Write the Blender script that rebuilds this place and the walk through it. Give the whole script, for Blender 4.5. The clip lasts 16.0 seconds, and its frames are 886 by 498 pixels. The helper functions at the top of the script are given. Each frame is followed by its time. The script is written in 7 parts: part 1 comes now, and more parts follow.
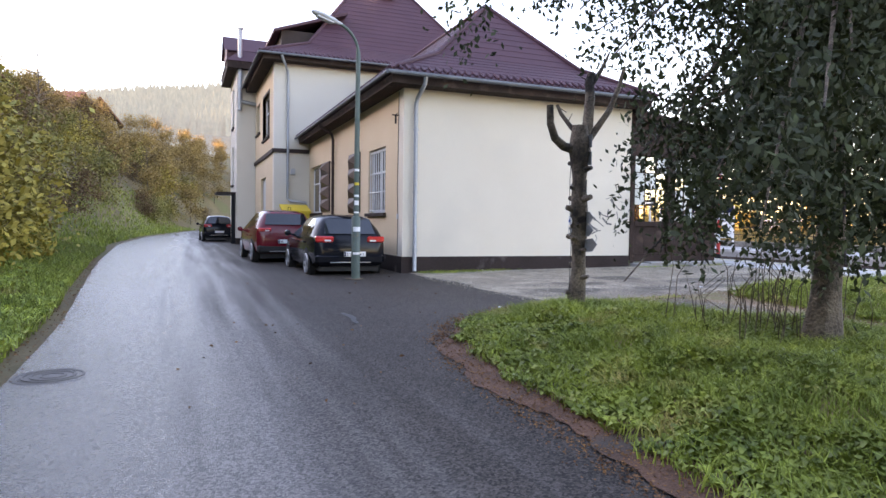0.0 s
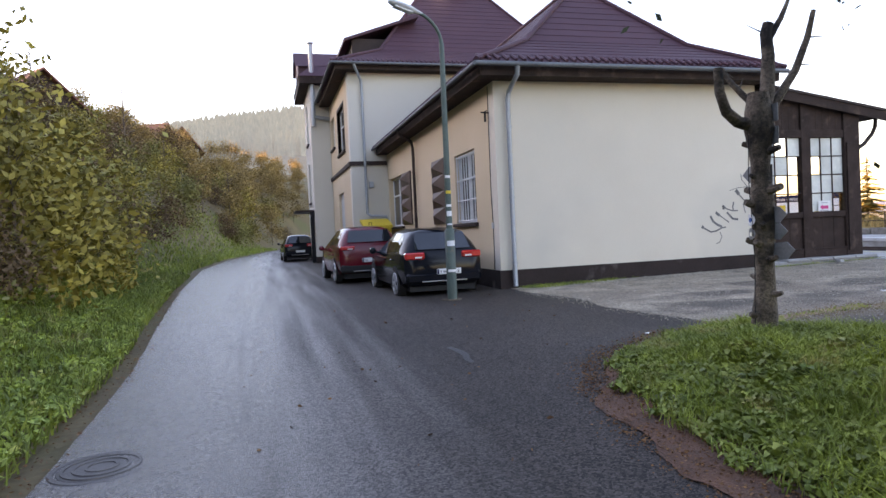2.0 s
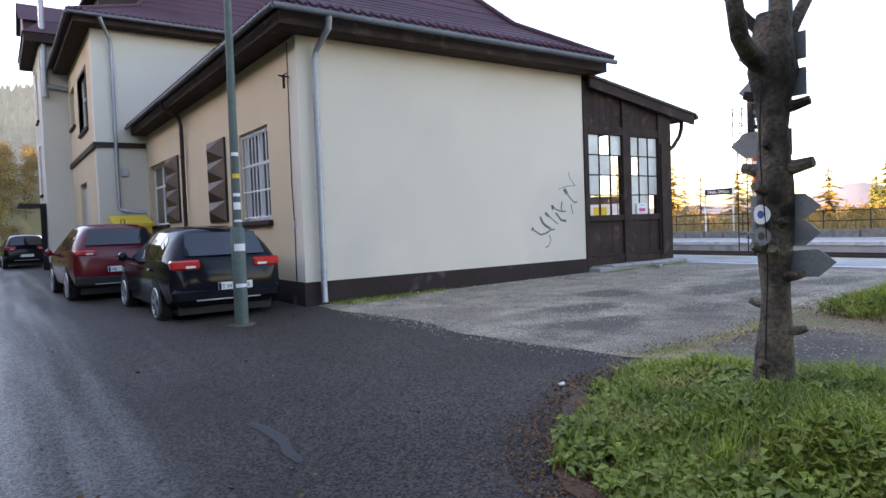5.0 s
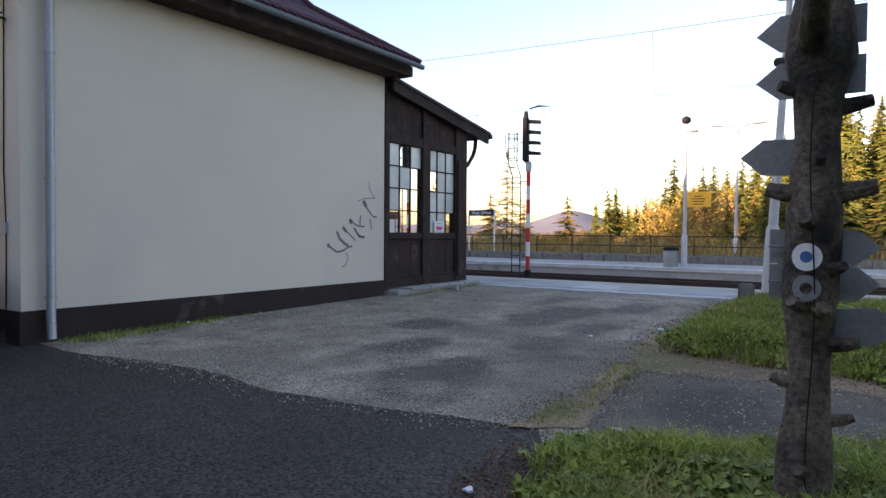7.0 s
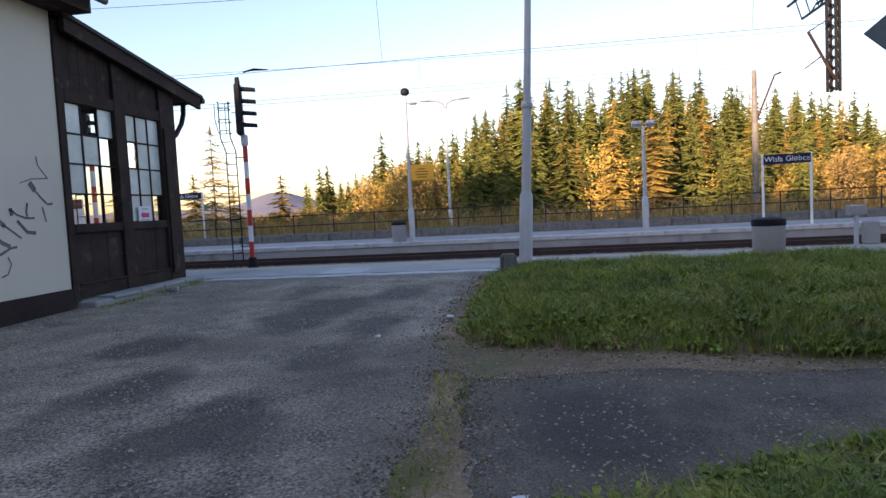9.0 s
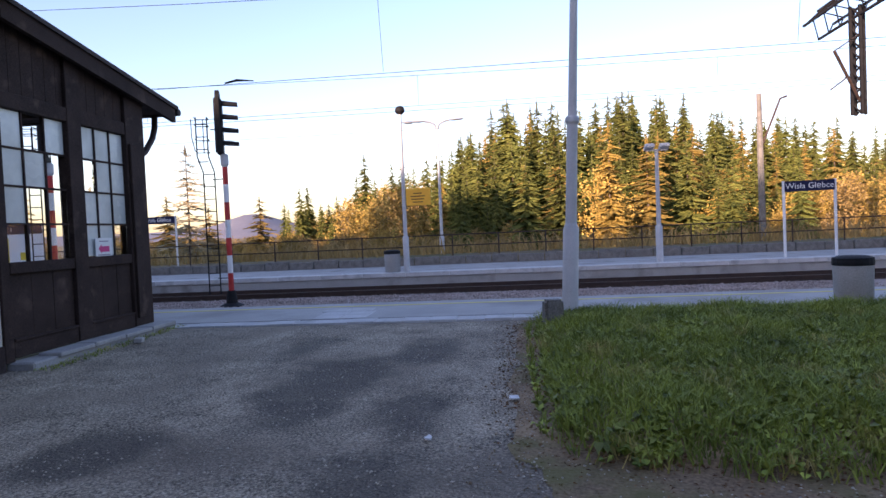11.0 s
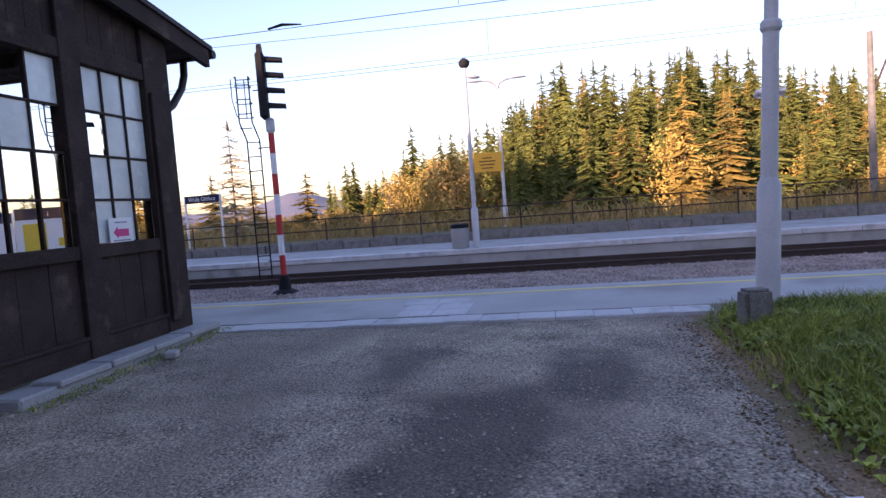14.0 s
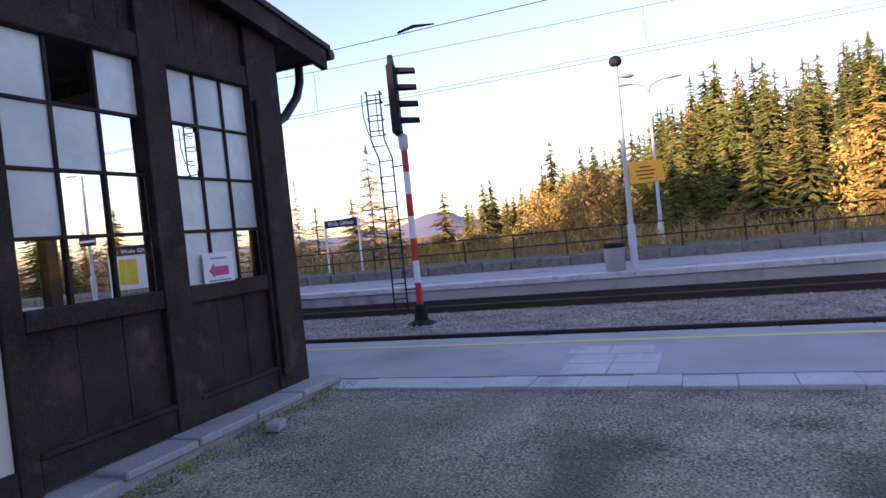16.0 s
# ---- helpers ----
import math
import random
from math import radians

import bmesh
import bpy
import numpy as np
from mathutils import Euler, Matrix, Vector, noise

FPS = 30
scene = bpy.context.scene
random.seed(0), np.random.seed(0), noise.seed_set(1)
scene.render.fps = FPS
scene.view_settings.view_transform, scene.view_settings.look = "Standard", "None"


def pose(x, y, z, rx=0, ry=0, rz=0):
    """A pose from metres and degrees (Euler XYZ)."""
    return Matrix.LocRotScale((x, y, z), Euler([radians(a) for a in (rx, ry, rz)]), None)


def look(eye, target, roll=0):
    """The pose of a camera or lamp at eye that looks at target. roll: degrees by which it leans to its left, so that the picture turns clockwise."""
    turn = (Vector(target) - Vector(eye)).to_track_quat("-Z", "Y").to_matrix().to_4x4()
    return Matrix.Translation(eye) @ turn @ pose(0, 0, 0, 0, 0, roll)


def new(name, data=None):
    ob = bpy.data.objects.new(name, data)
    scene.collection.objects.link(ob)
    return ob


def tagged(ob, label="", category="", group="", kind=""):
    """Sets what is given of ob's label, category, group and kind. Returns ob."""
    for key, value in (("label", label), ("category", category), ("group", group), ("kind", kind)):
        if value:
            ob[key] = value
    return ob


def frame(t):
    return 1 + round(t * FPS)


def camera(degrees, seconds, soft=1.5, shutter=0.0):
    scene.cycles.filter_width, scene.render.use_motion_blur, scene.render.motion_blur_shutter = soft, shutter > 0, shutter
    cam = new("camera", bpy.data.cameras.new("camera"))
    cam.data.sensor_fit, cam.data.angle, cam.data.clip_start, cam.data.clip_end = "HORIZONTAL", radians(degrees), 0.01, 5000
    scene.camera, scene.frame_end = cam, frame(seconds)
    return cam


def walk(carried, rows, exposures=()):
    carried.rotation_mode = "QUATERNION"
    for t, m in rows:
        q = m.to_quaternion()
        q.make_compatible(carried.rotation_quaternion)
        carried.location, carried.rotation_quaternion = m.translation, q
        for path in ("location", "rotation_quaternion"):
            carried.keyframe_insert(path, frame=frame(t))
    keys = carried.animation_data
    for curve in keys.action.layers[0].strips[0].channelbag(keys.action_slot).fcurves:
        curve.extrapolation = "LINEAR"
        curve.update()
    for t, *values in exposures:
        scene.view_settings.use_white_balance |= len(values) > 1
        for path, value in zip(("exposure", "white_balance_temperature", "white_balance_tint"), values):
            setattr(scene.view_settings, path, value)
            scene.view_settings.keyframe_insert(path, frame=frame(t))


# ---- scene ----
cam = camera(68.5, 16.0)
PATH = [
    (0, (0.362, 0.199, 1.331), (1.106, 2.054, 1.256), 0.8),
    (0.5, (0.373, 0.666, 1.338), (1.135, 2.513, 1.246), 0.2),
    (1, (0.428, 1.089, 1.377), (1.04, 2.99, 1.278), -4.0),
    (1.5, (0.407, 1.578, 1.439), (1.104, 3.451, 1.368), -2.9),
    (2, (0.443, 2.016, 1.42), (0.969, 3.945, 1.369), -2.7),
    (2.5, (0.552, 2.681, 1.389), (1.115, 4.6, 1.349), -1.2),
    (3, (0.488, 3.151, 1.441), (1.069, 5.064, 1.427), -0.8),
    (3.5, (0.57, 3.726, 1.461), (1.239, 5.611, 1.451), -0.2),
    (4, (0.672, 4.134, 1.404), (1.57, 5.921, 1.372), -0.2),
    (6.5, (1.665, 6.492, 1.444), (3.123, 7.859, 1.367), -1.4),
    (7, (1.764, 6.89, 1.487), (3.424, 8.004, 1.439), 0.4),
    (7.5, (2.099, 7.296, 1.482), (3.887, 8.192, 1.448), -1.7),
    (8, (2.386, 7.643, 1.463), (4.303, 8.213, 1.439), -0.4),
    (8.5, (2.77, 7.913, 1.494), (4.745, 8.218, 1.414), -0.4),
    (9, (3.263, 8.224, 1.469), (5.236, 8.525, 1.342), -2.9),
    (11.5, (5.525, 9.401, 1.687), (7.514, 9.613, 1.642), -2.7),
    (12, (5.91, 9.576, 1.651), (7.894, 9.822, 1.647), -3.2),
    (12.5, (6.299, 9.835, 1.652), (8.28, 10.091, 1.543), -1.7),
    (13, (6.776, 10.087, 1.674), (8.729, 10.505, 1.586), -3.9),
    (13.5, (7.177, 10.292, 1.639), (9.141, 10.663, 1.58), -5.3),
    (14, (7.607, 10.495, 1.638), (9.57, 10.854, 1.503), -4.3),
    (14.5, (8.065, 10.619, 1.626), (9.996, 11.139, 1.565), -5.2),
    (15, (8.543, 10.825, 1.675), (10.502, 11.224, 1.596), -3.1),
    (15.5, (8.971, 11.066, 1.627), (10.885, 11.643, 1.575), -3.2),
    (16, (9.366, 11.164, 1.71), (11.218, 11.92, 1.667), -5.9),
]
walk(cam, [(t, look(eye, target, roll)) for t, eye, target, roll in PATH], exposures=[(0, 3.27, 7500, 36), (1, 2.95, 7450, 36), (2, 2.83, 7400, 35), (2.5, 2.63, 7380, 34), (3, 2.3, 7350, 33), (3.5, 2.55, 7300, 33), (4, 2.85, 7250, 32), (6.5, 2.27, 6900, 30), (7, 1.91, 6800, 29), (8, 1.73, 6650, 27), (9, 1.53, 6350, 30), (12, 1.56, 6000, 40), (16, 1.68, 6000, 44)])

# world and sun
world = bpy.data.worlds.new("sky")
scene.world = world
world.use_nodes = True
wn = world.node_tree.nodes
sky = wn.new("ShaderNodeTexSky")
sky.sky_type = "NISHITA"
sky.sun_disc = False
SUN_AZ, SUN_EL = -62.0, 11.0
sky.sun_elevation, sky.sun_rotation = radians(SUN_EL), radians(SUN_AZ)
sky.air_density, sky.dust_density, sky.ozone_density = 1.1, 0.85, 1.5
wn["Background"].inputs["Strength"].default_value = 0.13
world.node_tree.links.new(sky.outputs[0], wn["Background"].inputs["Color"])
sun = new("sun", bpy.data.lights.new("sun", "SUN"))
sun.data.energy, sun.data.angle, sun.data.color = 5.0, radians(0.6), (1.0, 0.74, 0.45)
sx, sy = math.sin(radians(SUN_AZ)), math.cos(radians(SUN_AZ))
sun.matrix_world = look((60 * sx, 60 * sy, 60 * math.tan(radians(SUN_EL))), (0, 0, 0))


# ---- materials ----
def mat(name, dark, light, rough=0.8, scale=3.0, fine=60.0, bump=0.15, metal=0.0, island=0.0, rough_var=0.1, coat=0.0, spec=0.5, mix=0.5, detail=0.02, third=None, third_scale=0.6, third_at=(0.5, 0.62)):
    """Two colours mixed by noise at two scales, optional third colour in patches, fine bump, optional variation by piece."""
    m = bpy.data.materials.new(name)
    m.use_nodes = True
    nt = m.node_tree
    n, ln = nt.nodes, nt.links
    bs = n["Principled BSDF"]
    tc = n.new("ShaderNodeTexCoord")
    big = n.new("ShaderNodeTexNoise")
    big.inputs["Scale"].default_value, big.inputs["Detail"].default_value = scale, 6
    small = n.new("ShaderNodeTexNoise")
    small.inputs["Scale"].default_value, small.inputs["Detail"].default_value = fine, 4
    for t in (big, small):
        ln.new(tc.outputs["Object"], t.inputs["Vector"])
    add = n.new("ShaderNodeMix")
    add.inputs["Factor"].default_value = mix
    ln.new(big.outputs["Fac"], add.inputs["A"])
    ln.new(small.outputs["Fac"], add.inputs["B"])
    ramp = n.new("ShaderNodeValToRGB")
    ramp.color_ramp.elements[0].position, ramp.color_ramp.elements[1].position = 0.36, 0.64
    ramp.color_ramp.elements[0].color, ramp.color_ramp.elements[1].color = (*dark, 1), (*light, 1)
    ln.new(add.outputs["Result"], ramp.inputs["Fac"])
    col = ramp.outputs["Color"]
    if third:
        pn = n.new("ShaderNodeTexNoise")
        pn.inputs["Scale"].default_value, pn.inputs["Detail"].default_value = third_scale, 7
        ln.new(tc.outputs["Object"], pn.inputs["Vector"])
        pr = n.new("ShaderNodeMapRange")
        pr.inputs["From Min"].default_value, pr.inputs["From Max"].default_value = third_at
        ln.new(pn.outputs["Fac"], pr.inputs["Value"])
        mx = n.new("ShaderNodeMix")
        mx.data_type = "RGBA"
        ln.new(pr.outputs["Result"], mx.inputs["Factor"])
        ln.new(col, mx.inputs["A"])
        mx.inputs["B"].default_value = (*third, 1)
        col = mx.outputs["Result"]
    if island:
        gi = n.new("ShaderNodeNewGeometry")
        oi = n.new("ShaderNodeObjectInfo")
        sm = n.new("ShaderNodeMath")
        ln.new(gi.outputs["Random Per Island"], sm.inputs[0])
        ln.new(oi.outputs["Random"], sm.inputs[1])
        hs = n.new("ShaderNodeHueSaturation")
        mr = n.new("ShaderNodeMapRange")
        mr.inputs["From Max"].default_value = 2.0
        mr.inputs["To Min"].default_value, mr.inputs["To Max"].default_value = 1 - island, 1 + island
        ln.new(sm.outputs[0], mr.inputs["Value"])
        ln.new(mr.outputs["Result"], hs.inputs["Value"])
        ln.new(col, hs.inputs["Color"])
        col = hs.outputs["Color"]
    ln.new(col, bs.inputs["Base Color"])
    rr = n.new("ShaderNodeMapRange")
    rr.inputs["To Min"].default_value, rr.inputs["To Max"].default_value = max(0.02, rough - rough_var), min(1, rough + rough_var)
    ln.new(big.outputs["Fac"], rr.inputs["Value"])
    ln.new(rr.outputs["Result"], bs.inputs["Roughness"])
    bs.inputs["Metallic"].default_value = metal
    bs.inputs["Specular IOR Level"].default_value = spec
    bs.inputs["Coat Weight"].default_value = coat
    bs.inputs["Coat Roughness"].default_value = 0.05
    if bump:
        b = n.new("ShaderNodeBump")
        b.inputs["Strength"].default_value, b.inputs["Distance"].default_value = bump, detail
        ln.new(small.outputs["Fac"], b.inputs["Height"])
        ln.new(b.outputs["Normal"], bs.inputs["Normal"])
    return m


def glassy(name, tint, rough=0.0, trans=1.0, ior=1.45):
    m = bpy.data.materials.new(name)
    m.use_nodes = True
    b = m.node_tree.nodes["Principled BSDF"]
    b.inputs["Base Color"].default_value = (*tint, 1)
    b.inputs["Roughness"].default_value = rough
    b.inputs["Transmission Weight"].default_value = trans
    b.inputs["IOR"].default_value = ior
    return m


ASPHALT = mat("asphalt", (0.015, 0.0115, 0.009), (0.066, 0.053, 0.044), 0.66, 0.7, 85, 0.6, mix=0.66, spec=0.3, rough_var=0.14, third=(0.056, 0.046, 0.039), third_scale=0.35, third_at=(0.52, 0.75), detail=0.015)
GRAVEL = mat("gravel", (0.065, 0.053, 0.037), (0.60, 0.505, 0.375), 0.9, 2.4, 48, 1.0, mix=0.66, third=(0.19, 0.155, 0.115), third_scale=0.6, third_at=(0.50, 0.70), detail=0.03)
CINDER = mat("cinder", (0.055, 0.044, 0.031), (0.24, 0.194, 0.142), 0.9, 2.6, 75, 0.8, mix=0.60, detail=0.025, third=(0.17, 0.125, 0.08), third_scale=0.9, third_at=(0.52, 0.68))
TARMAT = mat("tar", (0.02, 0.02, 0.022), (0.04, 0.04, 0.042), 0.5, 4, 60, 0.3)
SOIL = mat("soil", (0.11, 0.068, 0.036), (0.36, 0.25, 0.14), 0.95, 1.5, 36, 0.7, third=(0.14, 0.12, 0.04), third_scale=1.8, third_at=(0.50, 0.66))
MEADOW = mat("meadow", (0.085, 0.062, 0.028), (0.17, 0.125, 0.055), 0.95, 0.6, 12, 0.6, third=(0.10, 0.095, 0.03), third_scale=0.25, third_at=(0.50, 0.64))
CREAM = mat("cream_plaster", (0.63, 0.565, 0.46), (0.70, 0.635, 0.525), 0.92, 0.5, 120, 0.25, third=(0.57, 0.53, 0.45), third_scale=0.35, third_at=(0.5, 0.75), detail=0.006)
OCHRE = mat("ochre_plaster", (0.58, 0.45, 0.29), (0.65, 0.52, 0.36), 0.92, 0.5, 120, 0.25, detail=0.006)
PALE = mat("pale_plaster", (0.60, 0.555, 0.475), (0.67, 0.625, 0.54), 0.92, 0.4, 120, 0.25, detail=0.006)
PLINTH = mat("plinth_paint", (0.030, 0.022, 0.020), (0.052, 0.038, 0.035), 0.9, 1.5, 60, 0.3, third=(0.12, 0.10, 0.095), third_scale=1.6, third_at=(0.62, 0.72), spec=0.15)
ROOF = mat("maroon_metal_tile", (0.060, 0.026, 0.036), (0.085, 0.040, 0.052), 0.6, 0.8, 50, 0.12, spec=0.3)
DARKWOOD = mat("dark_stained_wood", (0.022, 0.014, 0.012), (0.062, 0.041, 0.034), 0.75, 2.5, 70, 0.3, third=(0.105, 0.070, 0.056), third_scale=3.5, third_at=(0.58, 0.75), spec=0.14)
ZINC = mat("galvanised_steel", (0.30, 0.32, 0.34), (0.42, 0.44, 0.46), 0.5, 2, 30, 0.05, metal=0.6)
BROWNMETAL = mat("brown_metal", (0.030, 0.020, 0.018), (0.05, 0.034, 0.03), 0.6, 3, 60, 0.1, spec=0.2)
CONCRETE = mat("concrete", (0.27, 0.265, 0.25), (0.38, 0.375, 0.36), 0.9, 1.2, 50, 0.35, third=(0.20, 0.195, 0.18), third_scale=1.4, third_at=(0.55, 0.72))
PLATFORM = mat("platform_asphalt", (0.30, 0.292, 0.278), (0.44, 0.43, 0.41), 0.85, 0.8, 80, 0.3, third=(0.26, 0.25, 0.235), third_scale=0.7, third_at=(0.5, 0.7))
BALLAST = mat("ballast", (0.18, 0.14, 0.12), (0.40, 0.32, 0.28), 0.95, 2, 18, 0.8, island=0.35)
RUST = mat("rail_rust", (0.035, 0.022, 0.017), (0.07, 0.045, 0.035), 0.7, 4, 60, 0.2, metal=0.3)
BARK = mat("weathered_bark", (0.045, 0.034, 0.025), (0.21, 0.165, 0.12), 0.9, 5, 38, 0.9, third=(0.018, 0.014, 0.011), third_scale=3, third_at=(0.48, 0.62))
LAMPGREEN = mat("green_lamp_paint", (0.045, 0.075, 0.062), (0.09, 0.125, 0.105), 0.6, 3, 50, 0.2, third=(0.18, 0.13, 0.07), third_scale=5, third_at=(0.6, 0.7))
WHITEPAINT = mat("white_paint", (0.66, 0.66, 0.65), (0.78, 0.78, 0.77), 0.6, 2, 60, 0.1)
YELLOWPAINT = mat("yellow_line_paint", (0.55, 0.47, 0.14), (0.66, 0.57, 0.22), 0.8, 3, 50, 0.2)
GREYPOST = mat("grey_post_paint", (0.40, 0.41, 0.42), (0.50, 0.51, 0.52), 0.55, 3, 50, 0.1)
BLACKMETAL = mat("black_metal", (0.008, 0.008, 0.009), (0.016, 0.016, 0.018), 0.7, 4, 60, 0.15, spec=0.2)
REDPAINT = mat("red_paint", (0.42, 0.02, 0.02), (0.55, 0.04, 0.03), 0.55, 3, 50, 0.1)
NEEDLE = mat("spruce_needles", (0.048, 0.074, 0.019), (0.185, 0.185, 0.040), 0.85, 0.4, 3, 0, island=0.6, spec=0.15)
GOLD = mat("golden_leaves", (0.27, 0.175, 0.035), (0.43, 0.30, 0.06), 0.8, 0.4, 3, 0, island=0.5)
RUSSET = mat("russet_leaves", (0.18, 0.12, 0.04), (0.32, 0.215, 0.06), 0.8, 0.4, 3, 0, island=0.5)
SHRUB = mat("shrub_leaves", (0.10, 0.10, 0.025), (0.25, 0.22, 0.05), 0.8, 0.6, 3, 0, island=0.5)
SHUTTER = mat("brown_shutter", (0.07, 0.045, 0.035), (0.13, 0.085, 0.065), 0.5, 3, 40, 0.1)
SPRAY = mat("spray_paint", (0.06, 0.06, 0.065), (0.22, 0.21, 0.2), 0.8, 6, 60, 0.0)
PINK = mat("pink_print", (0.60, 0.05, 0.18), (0.68, 0.08, 0.24), 0.7, 3, 60, 0)
PINKDARK = mat("grey_print", (0.25, 0.2, 0.25), (0.3, 0.25, 0.3), 0.7, 3, 60, 0)
WINGLASS = mat("dark_window_glass", (0.03, 0.035, 0.04), (0.05, 0.055, 0.06), 0.06, 1, 10, 0, rough_var=0.02, spec=0.8)
MILK = mat("milky_glass", (0.58, 0.62, 0.60), (0.72, 0.74, 0.68), 0.25, 2.2, 12, 0.05, third=(0.40, 0.43, 0.41), third_scale=1.1, third_at=(0.42, 0.68))
CLEAR = glassy("clear_glass", (0.96, 0.98, 0.97))
CARBLACK = mat("black_car_paint", (0.006, 0.007, 0.010), (0.010, 0.011, 0.015), 0.12, 2, 40, 0, coat=0.0, rough_var=0.03, spec=0.2)
CARRED = mat("dark_red_car_paint", (0.11, 0.005, 0.011), (0.15, 0.008, 0.016), 0.2, 2, 40, 0, coat=0.2, spec=0.35, rough_var=0.05)
CARWHITE = mat("white_car_paint", (0.6, 0.6, 0.62), (0.68, 0.68, 0.7), 0.3, 2, 40, 0, coat=1.0, rough_var=0.05)
CARGLASS = mat("tinted_car_glass", (0.010, 0.013, 0.015), (0.02, 0.024, 0.027), 0.03, 2, 40, 0, spec=1.0, rough_var=0.01)
RUBBER = mat("tyre_rubber", (0.012, 0.012, 0.012), (0.024, 0.024, 0.024), 0.85, 6, 60, 0.2)
ALLOY = mat("alloy_wheel", (0.40, 0.41, 0.42), (0.5, 0.51, 0.52), 0.35, 4, 40, 0.05, metal=0.7)
TAILRED = mat("tail_lamp_red", (0.50, 0.012, 0.015), (0.6, 0.03, 0.03), 0.15, 3, 40, 0, coat=1.0, rough_var=0.05)
BLUEPAINT = mat("navy_sign_paint", (0.007, 0.010, 0.042), (0.011, 0.015, 0.055), 0.6, 3, 50, 0, spec=0.25)
YELLOWBOX = mat("yellow_container_paint", (0.60, 0.42, 0.02), (0.72, 0.52, 0.04), 0.5, 3, 40, 0.1)
ORANGEBOARD = mat("orange_board_paint", (0.80, 0.40, 0.02), (0.88, 0.47, 0.03), 0.5, 3, 40, 0)
STONE = mat("kerb_stone", (0.10, 0.095, 0.085), (0.22, 0.21, 0.19), 0.95, 5, 40, 0.5)
PLATE = mat("grey_sign_metal", (0.20, 0.21, 0.215), (0.29, 0.30, 0.305), 0.5, 3, 40, 0.05, metal=0.4)
GRASS = mat("grass_blades", (0.078, 0.122, 0.013), (0.29, 0.345, 0.044), 0.7, 1.2, 5, 0, island=0.6, third=(0.40, 0.32, 0.10), third_scale=1.6, third_at=(0.58, 0.72))
WEED = mat("weed_leaves", (0.095, 0.145, 0.018), (0.31, 0.36, 0.05), 0.6, 1.5, 6, 0, island=0.6, third=(0.36, 0.30, 0.08), third_scale=2.2, third_at=(0.60, 0.72))
YEWLEAF = mat("dark_conifer_sprays", (0.016, 0.027, 0.009), (0.055, 0.075, 0.022), 0.8, 1, 6, 0, island=0.6)
LITTER = mat("fallen_leaves", (0.13, 0.055, 0.024), (0.30, 0.15, 0.055), 0.85, 2, 8, 0, island=0.6)
NEEDLEBED = mat("needle_litter", (0.070, 0.034, 0.020), (0.19, 0.095, 0.058), 0.95, 2.5, 60, 0.7, third=(0.075, 0.058, 0.046), third_scale=1.6, third_at=(0.5, 0.66))
TWIG = mat("grey_brown_twigs", (0.07, 0.05, 0.035), (0.15, 0.11, 0.075), 0.9, 3, 20, 0, island=0.3)
REDTILE = mat("red_roof_tile", (0.11, 0.04, 0.03), (0.17, 0.065, 0.045), 0.8, 1, 20, 0.2)
# pale grey-green base colour carries the haze over the far hill
FARHILL = mat("far_hill_painted_haze", (0.19, 0.225, 0.18), (0.27, 0.28, 0.21), 1.0, 0.03, 0.3, 0)
# blue-grey base colour stands in for the haze over the mountain
FARBLUE = mat("far_mountain_haze_blue", (0.115, 0.125, 0.17), (0.145, 0.15, 0.19), 1.0, 0.01, 0.1, 0)
MANHOLE = mat("cast_iron", (0.075, 0.07, 0.067), (0.13, 0.12, 0.115), 0.55, 6, 60, 0.3, metal=0.4)
BLUEMARK = mat("blue_mark_paint", (0.03, 0.09, 0.26), (0.05, 0.12, 0.32), 0.7, 8, 60, 0)
GOLDGREEN = mat("yellow_green_needles", (0.17, 0.125, 0.022), (0.36, 0.24, 0.04), 0.85, 0.4, 3, 0, island=0.4)
THINNEEDLE = mat("thin_needles", (0.24, 0.21, 0.13), (0.36, 0.31, 0.18), 0.9, 0.4, 3, 0, island=0.4)
SHRUBY = mat("yellow_shrub_leaves", (0.13, 0.11, 0.02), (0.38, 0.29, 0.045), 0.8, 0.6, 3, 0, island=0.6)
RUSSETDARK = mat("brown_shrub_leaves", (0.10, 0.06, 0.028), (0.19, 0.115, 0.05), 0.85, 0.6, 3, 0, island=0.45)
# haze is mixed into the conifers' grey-green as well
FARTREE = mat("far_conifers_painted_haze", (0.15, 0.185, 0.15), (0.25, 0.265, 0.20), 1.0, 0.05, 0.5, 0, island=0.2)
DRYGRASS = mat("dry_golden_grass", (0.22, 0.15, 0.05), (0.38, 0.26, 0.09), 0.85, 0.5, 4, 0, island=0.4)
GRAVELSTONE = mat("gravel_stones", (0.30, 0.26, 0.205), (0.58, 0.52, 0.42), 0.9, 3, 30, 0, island=0.45)


